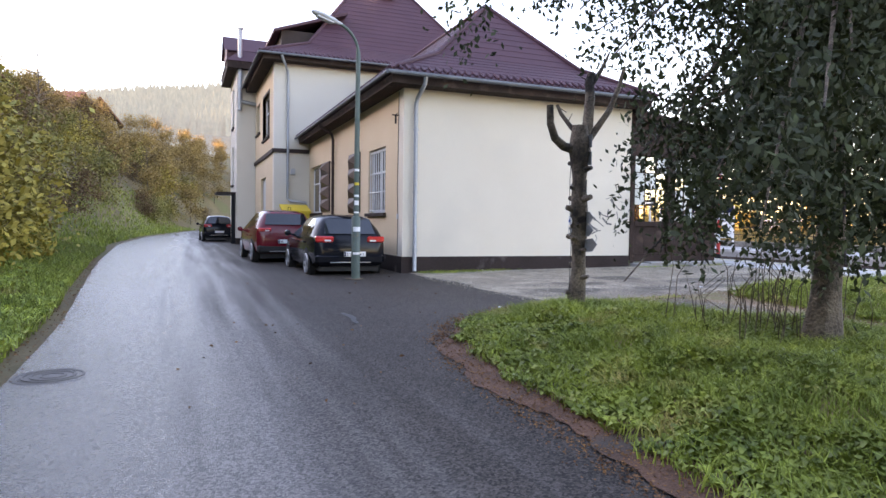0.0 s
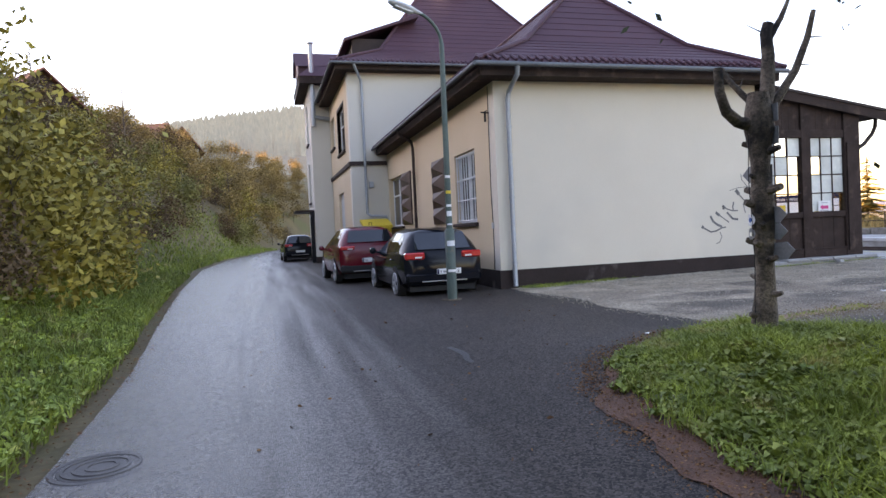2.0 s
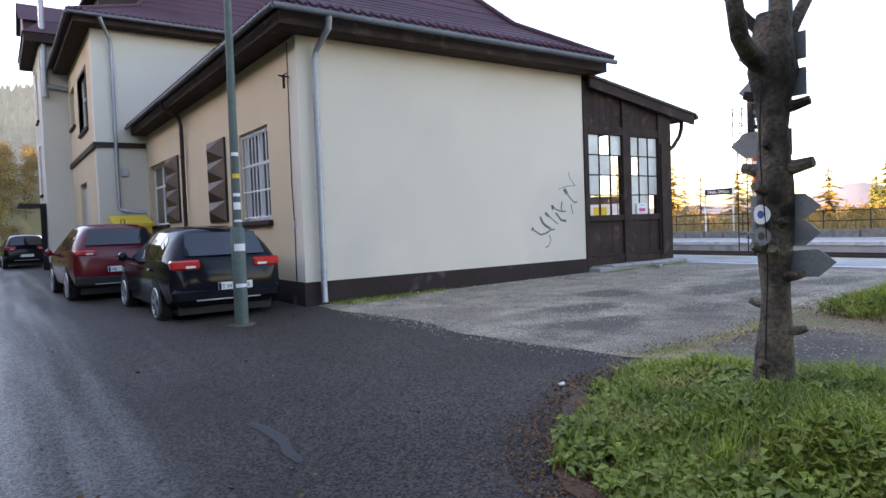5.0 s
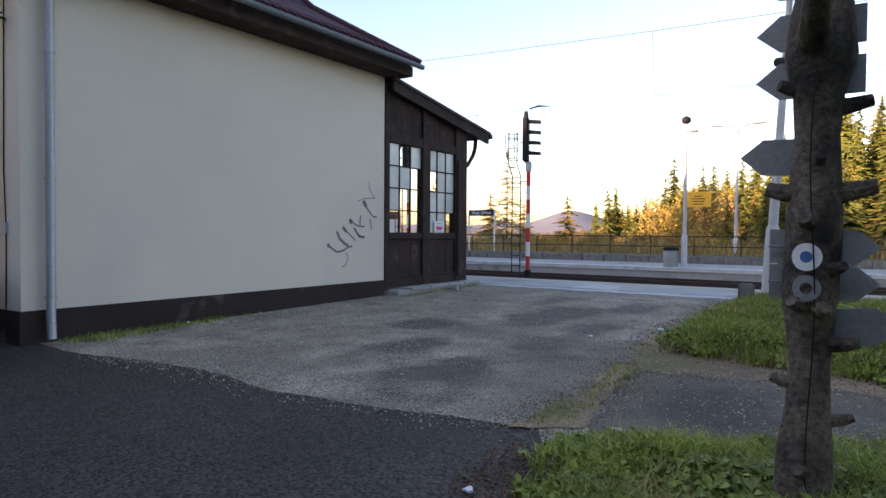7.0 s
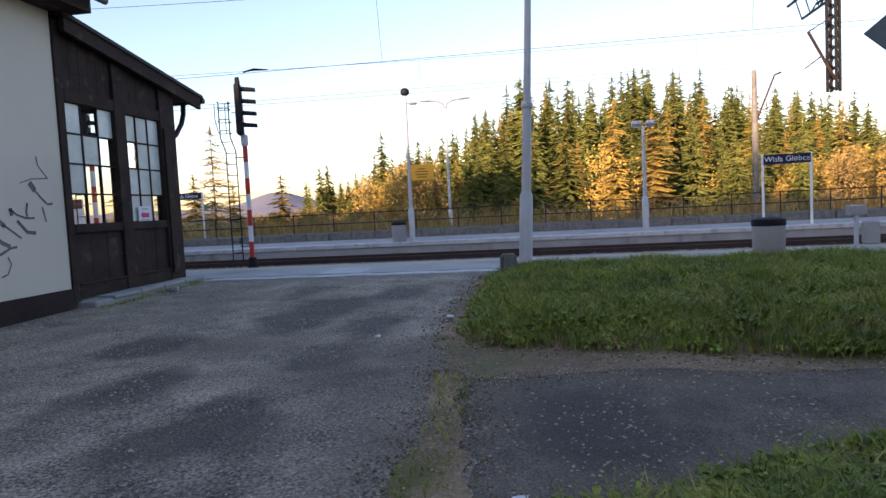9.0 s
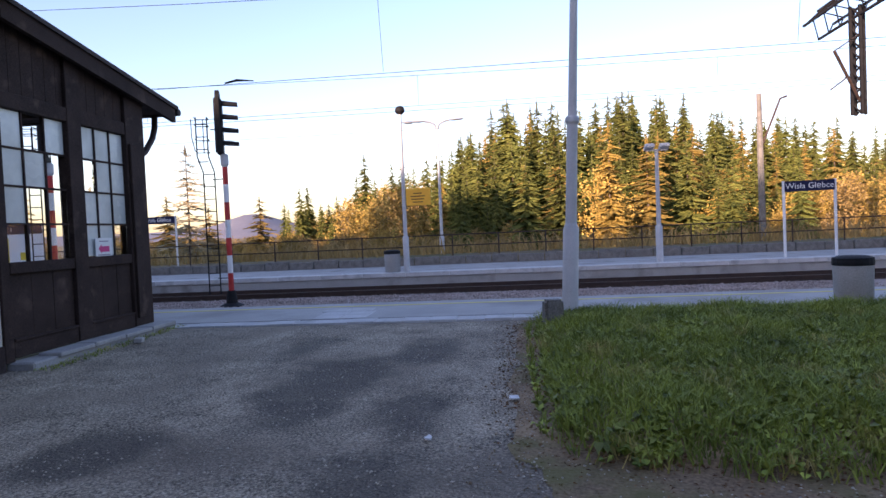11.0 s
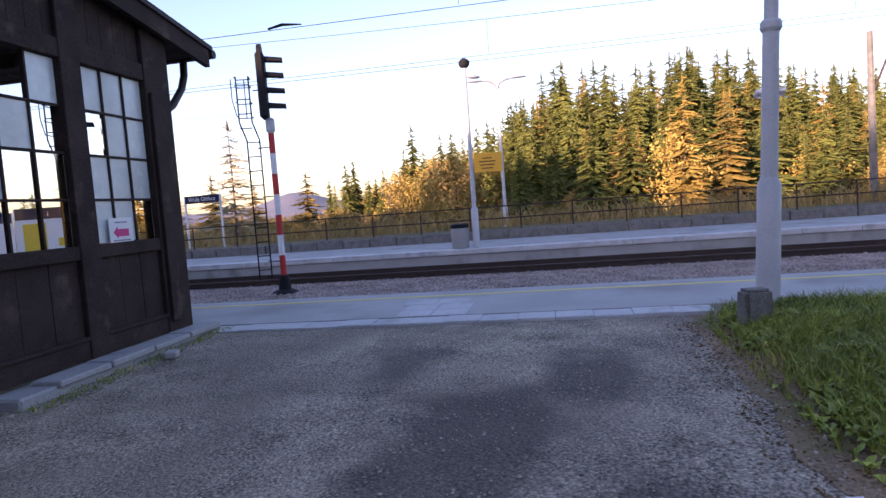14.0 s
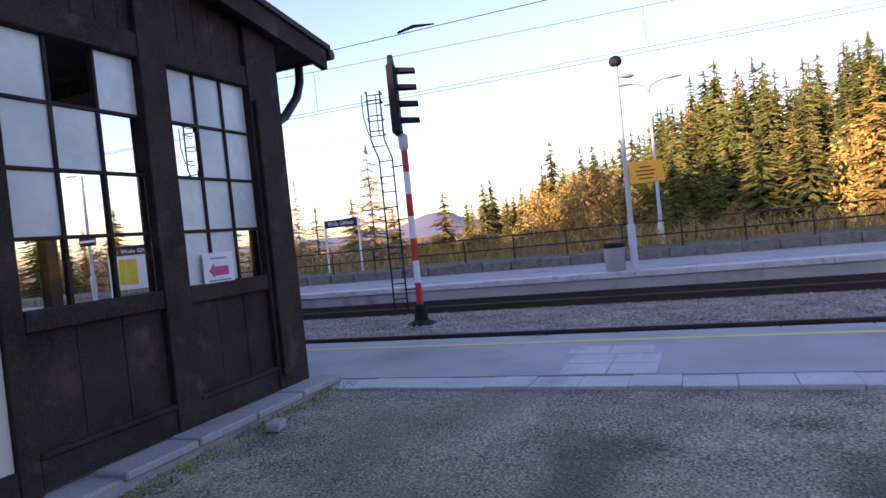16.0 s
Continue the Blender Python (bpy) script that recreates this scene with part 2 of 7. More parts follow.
def road_wear_and_sheen(m):
    """The lane along the bank is polished by traffic and still damp: smoother and slightly paler, in uneven streaks;
    much of the pale is sky sheen put into the colour.
    """
    nt = m.node_tree
    n, ln = nt.nodes, nt.links
    bs = n["Principled BSDF"]
    tc = n.new("ShaderNodeTexCoord")
    sep = n.new("ShaderNodeSeparateXYZ")
    ln.new(tc.outputs["Object"], sep.inputs[0])
    mp = n.new("ShaderNodeMapping")
    mp.inputs["Scale"].default_value = (2.6, 0.13, 1)
    ln.new(tc.outputs["Object"], mp.inputs["Vector"])
    ns = n.new("ShaderNodeTexNoise")
    ns.inputs["Scale"].default_value, ns.inputs["Detail"].default_value = 1.0, 6
    ln.new(mp.outputs[0], ns.inputs["Vector"])
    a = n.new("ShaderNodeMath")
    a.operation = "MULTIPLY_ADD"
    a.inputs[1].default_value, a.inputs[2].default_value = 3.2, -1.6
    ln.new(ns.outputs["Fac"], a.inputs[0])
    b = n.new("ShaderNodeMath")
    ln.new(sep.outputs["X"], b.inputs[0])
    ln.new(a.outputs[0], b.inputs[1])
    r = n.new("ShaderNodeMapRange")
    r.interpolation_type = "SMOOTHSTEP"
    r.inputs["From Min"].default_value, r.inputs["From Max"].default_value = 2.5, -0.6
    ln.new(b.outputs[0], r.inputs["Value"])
    for socket, lo in (("Roughness", 0.24),):
        old = bs.inputs[socket].links[0].from_socket
        mx = n.new("ShaderNodeMix")
        ln.new(r.outputs["Result"], mx.inputs["Factor"])
        ln.new(old, mx.inputs["A"])
        mx.inputs["B"].default_value = lo
        ln.new(mx.outputs["Result"], bs.inputs[socket])
    gl = n.new("ShaderNodeMapRange")
    gl.inputs["To Min"].default_value, gl.inputs["To Max"].default_value = 0.28, 0.85
    ln.new(r.outputs["Result"], gl.inputs["Value"])
    ln.new(gl.outputs["Result"], bs.inputs["Specular IOR Level"])
    # pale added to the lane's base colour paints in its sky sheen
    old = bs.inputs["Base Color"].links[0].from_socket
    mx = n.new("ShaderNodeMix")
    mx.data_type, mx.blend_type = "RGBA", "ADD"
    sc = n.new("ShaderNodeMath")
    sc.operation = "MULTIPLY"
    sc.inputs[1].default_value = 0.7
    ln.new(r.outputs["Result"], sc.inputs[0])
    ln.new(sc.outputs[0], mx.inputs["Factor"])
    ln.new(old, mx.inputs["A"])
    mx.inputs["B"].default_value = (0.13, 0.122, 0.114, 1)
    # stones showing in the worn surface
    ag = n.new("ShaderNodeTexVoronoi")
    ag.inputs["Scale"].default_value = 62
    ln.new(tc.outputs["Object"], ag.inputs["Vector"])
    bw = n.new("ShaderNodeRGBToBW")
    ln.new(ag.outputs["Color"], bw.inputs[0])
    sp = n.new("ShaderNodeMapRange")
    sp.inputs["From Min"].default_value, sp.inputs["From Max"].default_value = 0.2, 0.8
    sp.inputs["To Min"].default_value, sp.inputs["To Max"].default_value = 0.3, 1.75
    ln.new(bw.outputs[0], sp.inputs["Value"])
    ml = n.new("ShaderNodeMix")
    ml.data_type, ml.blend_type = "RGBA", "MULTIPLY"
    ml.inputs["Factor"].default_value = 1.0
    ln.new(mx.outputs["Result"], ml.inputs["A"])
    ln.new(sp.outputs["Result"], ml.inputs["B"])
    ln.new(ml.outputs["Result"], bs.inputs["Base Color"])
    # and in its gloss
    rs = bs.inputs["Roughness"].links[0].from_socket
    ra = n.new("ShaderNodeMath")
    ra.operation = "MULTIPLY_ADD"
    ra.inputs[1].default_value = -0.16
    ln.new(bw.outputs[0], ra.inputs[0])
    rb = n.new("ShaderNodeMath")
    rb.inputs[1].default_value = 0.08
    ln.new(rs, rb.inputs[0])
    ln.new(rb.outputs[0], ra.inputs[2])
    ln.new(ra.outputs[0], bs.inputs["Roughness"])


def gravel_wear(m, scale, damp):
    """Stones showing in trodden gravel, and damp hollows (x, y, radius, stretch along x) of darker, finer ground."""
    nt = m.node_tree
    n, ln = nt.nodes, nt.links
    bs = n["Principled BSDF"]
    tc = n.new("ShaderNodeTexCoord")
    ns = n.new("ShaderNodeTexNoise")
    ns.inputs["Scale"].default_value, ns.inputs["Detail"].default_value = 1.1, 7
    ln.new(tc.outputs["Object"], ns.inputs["Vector"])
    total = None
    for x, y, rad, stretch in damp:
        mp = n.new("ShaderNodeMapping")
        mp.vector_type = "TEXTURE"
        mp.inputs["Location"].default_value = (x, y, 0)
        mp.inputs["Scale"].default_value = (rad * stretch, rad, 50)
        ln.new(tc.outputs["Object"], mp.inputs["Vector"])
        le = n.new("ShaderNodeVectorMath")
        le.operation = "LENGTH"
        ln.new(mp.outputs[0], le.inputs[0])
        ad = n.new("ShaderNodeMath")
        ad.operation = "MULTIPLY_ADD"
        ad.inputs[1].default_value = 2.6
        ln.new(ns.outputs["Fac"], ad.inputs[0])
        ln.new(le.outputs["Value"], ad.inputs[2])
        r = n.new("ShaderNodeMapRange")
        r.interpolation_type = "SMOOTHSTEP"
        r.inputs["From Min"].default_value, r.inputs["From Max"].default_value = 2.6, 1.7
        ln.new(ad.outputs[0], r.inputs["Value"])
        if total is None:
            total = r.outputs["Result"]
        else:
            mx = n.new("ShaderNodeMath")
            mx.operation = "MAXIMUM"
            ln.new(total, mx.inputs[0])
            ln.new(r.outputs["Result"], mx.inputs[1])
            total = mx.outputs[0]
    old = bs.inputs["Base Color"].links[0].from_socket
    wet = n.new("ShaderNodeMix")
    wet.data_type = "RGBA"
    sc = n.new("ShaderNodeMath")
    sc.operation = "MULTIPLY"
    sc.inputs[1].default_value = 0.72
    ln.new(total, sc.inputs[0])
    ln.new(sc.outputs[0], wet.inputs["Factor"])
    ln.new(old, wet.inputs["A"])
    wet.inputs["B"].default_value = (0.052, 0.045, 0.038, 1)
    ag = n.new("ShaderNodeTexVoronoi")
    ag.inputs["Scale"].default_value = scale
    ln.new(tc.outputs["Object"], ag.inputs["Vector"])
    bw = n.new("ShaderNodeRGBToBW")
    ln.new(ag.outputs["Color"], bw.inputs[0])
    sp = n.new("ShaderNodeMapRange")
    sp.inputs["From Min"].default_value, sp.inputs["From Max"].default_value = 0.25, 0.8
    sp.inputs["To Min"].default_value, sp.inputs["To Max"].default_value = 0.68, 1.42
    ln.new(bw.outputs[0], sp.inputs["Value"])
    gap = n.new("ShaderNodeMapRange")
    gap.inputs["From Min"].default_value, gap.inputs["From Max"].default_value = 0.75, 0.45
    gap.inputs["To Min"].default_value, gap.inputs["To Max"].default_value = 0.75, 1.0
    ln.new(ag.outputs["Distance"], gap.inputs["Value"])
    pr = n.new("ShaderNodeMath")
    pr.operation = "MULTIPLY"
    ln.new(sp.outputs["Result"], pr.inputs[0])
    ln.new(gap.outputs["Result"], pr.inputs[1])
    ml = n.new("ShaderNodeMix")
    ml.data_type, ml.blend_type = "RGBA", "MULTIPLY"
    ml.inputs["Factor"].default_value = 0.65
    ln.new(wet.outputs["Result"], ml.inputs["A"])
    ln.new(pr.outputs[0], ml.inputs["B"])
    ln.new(ml.outputs["Result"], bs.inputs["Base Color"])
    bp = n.new("ShaderNodeBump")
    bp.inputs["Strength"].default_value, bp.inputs["Distance"].default_value = 0.5, 0.012
    bp.invert = True
    ln.new(ag.outputs["Distance"], bp.inputs["Height"])
    ln.new(bs.inputs["Normal"].links[0].from_socket, bp.inputs["Normal"])
    ln.new(bp.outputs["Normal"], bs.inputs["Normal"])


gravel_wear(GRAVEL, 64, [(7.6, 11.5, .42, 2.6), (7.0, 10.3, .55, 1.8), (8.7, 10.2, .6, 1.5), (11.3, 11.1, .6, 2.4), (12.8, 10.3, .5, 1.8), (10.2, 10.2, .45, 2.0), (9.4, 12.3, .4, 1.6), (13.2, 12.0, .45, 1.4)])
gravel_wear(CINDER, 70, [(7.2, 7.9, .6, 1.2)])
road_wear_and_sheen(ASPHALT)
EDGING = mat("pale_concrete_edging", (0.42, 0.42, 0.41), (0.56, 0.56, 0.55), 0.9, 2, 50, 0.3, third=(0.33, 0.33, 0.32), third_scale=2.5, third_at=(0.55, 0.7))
GUTTER = mat("dull_zinc_gutter", (0.10, 0.11, 0.12), (0.17, 0.18, 0.19), 0.65, 2, 30, 0.05, metal=0.2, spec=0.3)
# far backdrop: weak glow put into hill and conifers for daylit haze in front
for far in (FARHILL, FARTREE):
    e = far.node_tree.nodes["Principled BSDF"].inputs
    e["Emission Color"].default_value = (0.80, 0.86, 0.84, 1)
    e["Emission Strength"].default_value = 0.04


# ---- building helpers ----
def part(name, bm, material, parent=None, label="", smooth=False):
    me = bpy.data.meshes.new(name)
    bm.to_mesh(me)
    bm.free()
    for m in material if isinstance(material, (list, tuple)) else [material]:
        me.materials.append(m)
    if smooth:
        me.shade_smooth()
        me.set_sharp_from_angle(angle=radians(40))
    ob = new(name, me)
    if parent:
        ob.parent = parent
    if label:
        tagged(ob, label)
    return ob


def thing(name, label, category, at=(0, 0, 0), rz=0, group="", kind=""):
    e = new(name)
    e.empty_display_size = 0.1
    e.matrix_basis = pose(*at, 0, 0, rz)
    return tagged(e, label, category, group, kind)


def box(bm, x0, x1, y0, y1, z0, z1, bevel=0.0, mi=0):
    co = [(x, y, z) for x in (x0, x1) for y in (y0, y1) for z in (z0, z1)]
    v = [bm.verts.new(c) for c in co]
    fs = [bm.faces.new([v[i] for i in f]) for f in ((0, 1, 3, 2), (4, 6, 7, 5), (0, 4, 5, 1), (2, 3, 7, 6), (0, 2, 6, 4), (1, 5, 7, 3))]
    for f in fs:
        f.material_index = mi
    if bevel:
        bmesh.ops.bevel(bm, geom=list({e for f in fs for e in f.edges}), offset=bevel, segments=1, affect="EDGES")
    return v


def obox(bm, m, sx, sy, sz, bevel=0.0):
    """A box of those sizes centred on the pose m."""
    v = box(bm, -sx / 2, sx / 2, -sy / 2, sy / 2, -sz / 2, sz / 2)
    for w in v:
        w.co = m @ w.co
    if bevel:
        bmesh.ops.bevel(bm, geom=list({e for w in v for e in w.link_edges}), offset=bevel, segments=1, affect="EDGES")


def tube(bm, pts, radii, seg=10, caps=True):
    """A round tube along a line of points; radii one number or one for each point."""
    pts = [Vector(p) for p in pts]
    if not isinstance(radii, (list, tuple)):
        radii = [radii] * len(pts)
    rings, side = [], None
    for i, p in enumerate(pts):
        d = (pts[min(i + 1, len(pts) - 1)] - pts[max(i - 1, 0)]).normalized()
        if side is None:
            side = d.orthogonal().normalized()
        side = (side - d * side.dot(d)).normalized()
        up = d.cross(side)
        rings.append([bm.verts.new(p + radii[i] * (math.cos(a) * side + math.sin(a) * up)) for a in (2 * math.pi * k / seg for k in range(seg))])
    for a, b in zip(rings, rings[1:]):
        for k in range(seg):
            bm.faces.new((a[k], a[(k + 1) % seg], b[(k + 1) % seg], b[k]))
    if caps:
        bm.faces.new(rings[0][::-1])
        bm.faces.new(rings[-1])
    return rings


def poly(bm, pts, mi=0):
    f = bm.faces.new([bm.verts.new(p) for p in pts])
    f.material_index = mi
    return f


def slab(bm, pts, down):
    """A closed plate under a polygon, of that thickness."""
    f = poly(bm, pts)
    top = list(f.verts)
    low = [bm.verts.new(v.co - Vector((0, 0, down))) for v in top]
    n = len(top)
    bm.faces.new(low[::-1])
    for i in range(n):
        bm.faces.new((top[i], low[i], low[(i + 1) % n], top[(i + 1) % n]))


def B():
    return bmesh.new()


def lerp(a, b, t):
    return a + (b - a) * t


def fade(x, a, b):
    t = min(1, max(0, (x - a) / (b - a)))
    return t * t * (3 - 2 * t)


def wall_run(bm, along, fixed, inner, a0, a1, z0, z1, holes):
    """A wall along x or y from a0 to a1, between the planes fixed and inner, with rectangular holes (a0, a1, z0, z1)."""
    def piece(p, q, r, s):
        if q - p < 1e-6 or s - r < 1e-6:
            return
        lo, hi = min(fixed, inner), max(fixed, inner)
        box(bm, *((p, q, lo, hi) if along == "x" else (lo, hi, p, q)), r, s)
    cuts = sorted({a0, a1, *[h[0] for h in holes], *[h[1] for h in holes]})
    for p, q in zip(cuts, cuts[1:]):
        hs = sorted([h for h in holes if h[0] <= p + 1e-6 and h[1] >= q - 1e-6], key=lambda h: h[2])
        z = z0
        for h in hs:
            piece(p, q, z, h[2])
            z = h[3]
        piece(p, q, z, z1)


# ---- ground ----
def polyline_x(y, pts):
    """x of a line through (y, x) pairs at y."""
    if y <= pts[0][0]:
        return pts[0][1]
    for (y0, x0), (y1, x1) in zip(pts, pts[1:]):
        if y <= y1:
            return lerp(x0, x1, (y - y0) / (y1 - y0))
    return pts[-1][1]


ROAD_LEFT = [(-60, -2.0), (-10, -1.0), (5, -1.05), (9, -1.14), (12, -1.27), (15.4, -1.5), (22, -1.98), (36, -2.6), (50, -2.0), (70, 0.8), (90, 6.0), (120, 20.0), (160, 45)]


def base(x, y):
    dip = 0.14 * (1 - fade(x, 2.0, 4.4)) * (1 - fade(y, 10, 15))
    return 0.013 * min(16, max(-2, x)) + 0.004 * min(80, max(-5, y)) - dip


def inside(x, y, ring):
    hit = False
    for (ax, ay), (bx, by) in zip(ring, ring[1:] + ring[:1]):
        if (ay > y) != (by > y) and x < ax + (y - ay) / (by - ay) * (bx - ax):
            hit = not hit
    return hit


def edge_dist(x, y, ring):
    best = 1e9
    for (ax, ay), (bx, by) in zip(ring, ring[1:] + ring[:1]):
        dx, dy = bx - ax, by - ay
        t = min(1, max(0, ((x - ax) * dx + (y - ay) * dy) / (dx * dx + dy * dy)))
        best = min(best, math.hypot(x - ax - t * dx, y - ay - t * dy))
    return best


GRASS_A = [(2.95, -12), (2.98, 2.7), (3.05, 3.8), (3.1, 4.8), (3.16, 6.0), (3.42, 7.0), (3.75, 7.65), (4.2, 8.0), (4.85, 8.35), (5.5, 8.55), (5.85, 8.3), (6.0, 7.9), (6.3, 7.4), (6.55, 7.0), (7.0, 6.0), (7.6, 4.7), (8.4, 2.0), (9.5, -12)]
GRASS_B = [(15.0, 8.9), (15.0, -20), (12.0, -20), (10.5, -4), (8.8, 4.0), (8.55, 5.6), (8.75, 6.6), (8.85, 7.3), (8.95, 8.1), (9.15, 8.8), (9.7, 9.06), (10.9, 9.08), (12.5, 9.12), (13.9, 9.1)]


def jag(ring, step, amp, box_):
    """The ring with uneven edges inside a stretch of the plan (x0, x1, y0, y1)."""
    out = []
    for (ax, ay), (bx, by) in zip(ring, ring[1:] + ring[:1]):
        mx, my = (ax + bx) / 2, (ay + by) / 2
        n = max(1, round(math.hypot(bx - ax, by - ay) / step)) if box_[0] < mx < box_[1] and box_[2] < my < box_[3] else 1
        for i in range(n):
            x, y = lerp(ax, bx, i / n), lerp(ay, by, i / n)
            if n > 1:
                x += amp * noise.noise(Vector((x * 2.1, y * 2.1, 11)))
                y += amp * noise.noise(Vector((x * 2.1, y * 2.1, 17)))
            out.append((x, y))
    return out


GRASS_A = jag(GRASS_A, .45, .12, (2, 6.4, 2, 9.2))
GRASS_B = jag(GRASS_B, .45, .16, (8, 14.5, 4, 9.6))
PLAT_X0, PLAT_X1 = 14.95, 17.45


def hill_side(x, y):
    """How far left of the road's edge."""
    return polyline_x(y, ROAD_LEFT) - x


def height(x, y):
    z = base(x, y)
    d = hill_side(x, y)
    if d > 0:
        rise = 1.05 * max(0, d - 1.0) * fade(d, 0.4, 5.5)
        z += 0.10 * fade(d, 0.2, 1.2) + 22.0 * (1 - math.exp(-rise / 22.0))
        z += 0.3 * noise.noise(Vector((x * 0.3, y * 0.3, 0))) * fade(d, 1, 5)
    if x > 17.4:
        z = lerp(z, -0.36, fade(x, 17.4, 17.5))
    if x > 31:
        z = lerp(z, 0.52, fade(x, 31, 31.4))
    if x > 34:
        z = lerp(z, -1.5, fade(x, 36, 50))
    if x > 55:
        side = 0.25 + 0.75 * (1 - fade(y + (x - 70) * 0.25, 4, 42))
        z += 0.17 * min(75, x - 55) * side * fade(x, 55, 66) * (1 - 0.35 * fade(-y, 20, 45))
    return z


def mound(x, y):
    z = height(x, y)
    for ring, top in ((GRASS_A, 0.21), (GRASS_B, 0.15)):
        if inside(x, y, ring):
            d = edge_dist(x, y, ring)
            z += top * fade(d, -0.1, 1.3 - (0.55 if ring is GRASS_B else 0)) * (1 + 0.3 * noise.noise(Vector((x * .7, y * .7, 3)))) + 0.07 * noise.noise(Vector((x * 1.9, y * 1.9, 3))) * fade(d, 0, 0.6)
    return z


def bank(ring):
    """Height of a grass bank whose rim tucks under the surrounding ground."""
    def z(x, y):
        return mound(x, y) + 0.03 - 0.08 * (1 - fade(edge_dist(x, y, ring), 0.0, 0.25)) if inside(x, y, ring) else height(x, y) - 0.06
    return z


def sheet(xs, ys, zfun, keep=None):
    bm = B()
    g = {}
    for i, x in enumerate(xs):
        for j, y in enumerate(ys):
            g[i, j] = bm.verts.new((x, y, zfun(x, y)))
    for i in range(len(xs) - 1):
        for j in range(len(ys) - 1):
            if keep is None or keep((xs[i] + xs[i + 1]) / 2, (ys[j] + ys[j + 1]) / 2):
                bm.faces.new((g[i, j], g[i + 1, j], g[i + 1, j + 1], g[i, j + 1]))
    bmesh.ops.delete(bm, geom=[v for v in bm.verts if not v.link_faces], context="VERTS")
    return bm


def steps(*runs):
    out = []
    for a, b, s in runs:
        n = max(1, round((b - a) / s))
        out += [a + (b - a) * i / n for i in range(n)]
    return out + [runs[-1][1]]


GX = steps((-900, -120, 60), (-120, -30, 6), (-30, -6, 1.0), (-6, 0.5, 0.5), (0.5, 5.5, 0.25), (5.5, 17.4, 0.5), (17.4, 17.5, 0.1), (17.5, 36, 1.0), (36, 140, 6), (140, 900, 60))
GY = steps((-900, -120, 60), (-120, -20, 6), (-20, 50, 0.8), (50, 120, 4), (120, 900, 60))
ground = tagged(part("ground", sheet(GX, GY, lambda x, y: height(x, y) - 0.03), MEADOW, smooth=True), "rough grass and earth ground", "ground", kind="structure")


def ring_sheet(xs, ys, ring, zfun, lift=0.0):
    return sheet(xs, ys, lambda x, y: zfun(x, y) + lift, lambda x, y: inside(x, y, ring))


def strip(ys, left, right, n, zfun):
    """A band between two lines x = left(y) and x = right(y)."""
    bm = B()
    rows = []
    for y in ys:
        a, b = left(y), right(y)
        rows.append([bm.verts.new((lerp(a, b, i / n), y, zfun(lerp(a, b, i / n), y))) for i in range(n + 1)])
    for r, s in zip(rows, rows[1:]):
        for i in range(n):
            bm.faces.new((r[i], r[i + 1], s[i + 1], s[i]))
    return bm


ROAD_RIGHT = [(-60, 2.6), (15, 2.6), (40, 3.0), (50, 3.0), (60, 3.4), (70, 5.2), (90, 10.0), (120, 24.0), (160, 49)]


def road_edge(y):
    return polyline_x(y, ROAD_LEFT) + 0.03 * noise.noise(Vector((y * 0.9, 0, 5))) + 0.02 * noise.noise(Vector((y * 4, 0, 8)))


YS = steps((-60, -5, 2), (-5, 45, 0.25), (45, 120, 1.5), (120, 160, 4))
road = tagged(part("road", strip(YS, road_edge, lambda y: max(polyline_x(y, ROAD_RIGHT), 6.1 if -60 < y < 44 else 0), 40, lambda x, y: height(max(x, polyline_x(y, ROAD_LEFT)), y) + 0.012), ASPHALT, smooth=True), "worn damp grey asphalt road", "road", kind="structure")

YARD = [(5.9, 8.9), (5.75, 9.6), (5.65, 10.4), (5.55, 11.3), (5.72, 12.2), (5.7, 13.0), (5.5, 13.8), (5.45, 14.5), (5.5, 15.2), (15.0, 15.2), (15.0, -4.9), (4.6, -4.9), (4.7, 7.6), (5.3, 8.5)]


def patch(ring, zfun, lift, step, wobble):
    """A flat-lying patch with an uneven outline."""
    bm = B()
    pts = []
    for (ax, ay), (bx, by) in zip(ring, ring[1:] + ring[:1]):
        l = math.hypot(bx - ax, by - ay)
        n = max(1, round(l / step))
        for i in range(n):
            x, y = lerp(ax, bx, i / n), lerp(ay, by, i / n)
            w = Vector((noise.noise(Vector((x * 1.3, y * 1.3, 4))) + .5 * noise.noise(Vector((x * 5, y * 5, 4))), noise.noise(Vector((x * 1.3, y * 1.3, 9))) + .5 * noise.noise(Vector((x * 5, y * 5, 9)))))
            pts.append((x + wobble * w[0], y + wobble * w[1]))
    f = poly(bm, [(x, y, zfun(x, y) + lift) for x, y in pts])
    if f.normal.z < 0:
        f.normal_flip()
    bmesh.ops.triangulate(bm, faces=[f])
    bmesh.ops.recalc_face_normals(bm, faces=bm.faces)
    if sum(f.normal.z for f in bm.faces) < 0:
        bmesh.ops.reverse_faces(bm, faces=bm.faces)
    return bm


yard = tagged(part("gravel_yard", patch(YARD, height, 0.016, 0.12, 0.07), GRAVEL), "compacted grey gravel yard", "gravel", kind="structure")
lawn = tagged(part("grass_bank", ring_sheet(steps((2, 10, 0.15)), steps((-12, 9, 0.15)), GRASS_A, bank(GRASS_A)), SOIL, smooth=True), "low grassy bank of earth", "ground", kind="structure")
lawn_b = tagged(part("grass_bank", ring_sheet(steps((8, 15.15, 0.15)), steps((-20, 9.6, 0.15)), GRASS_B, bank(GRASS_B)), SOIL, smooth=True), "low grassy bank of earth", "ground", kind="structure")

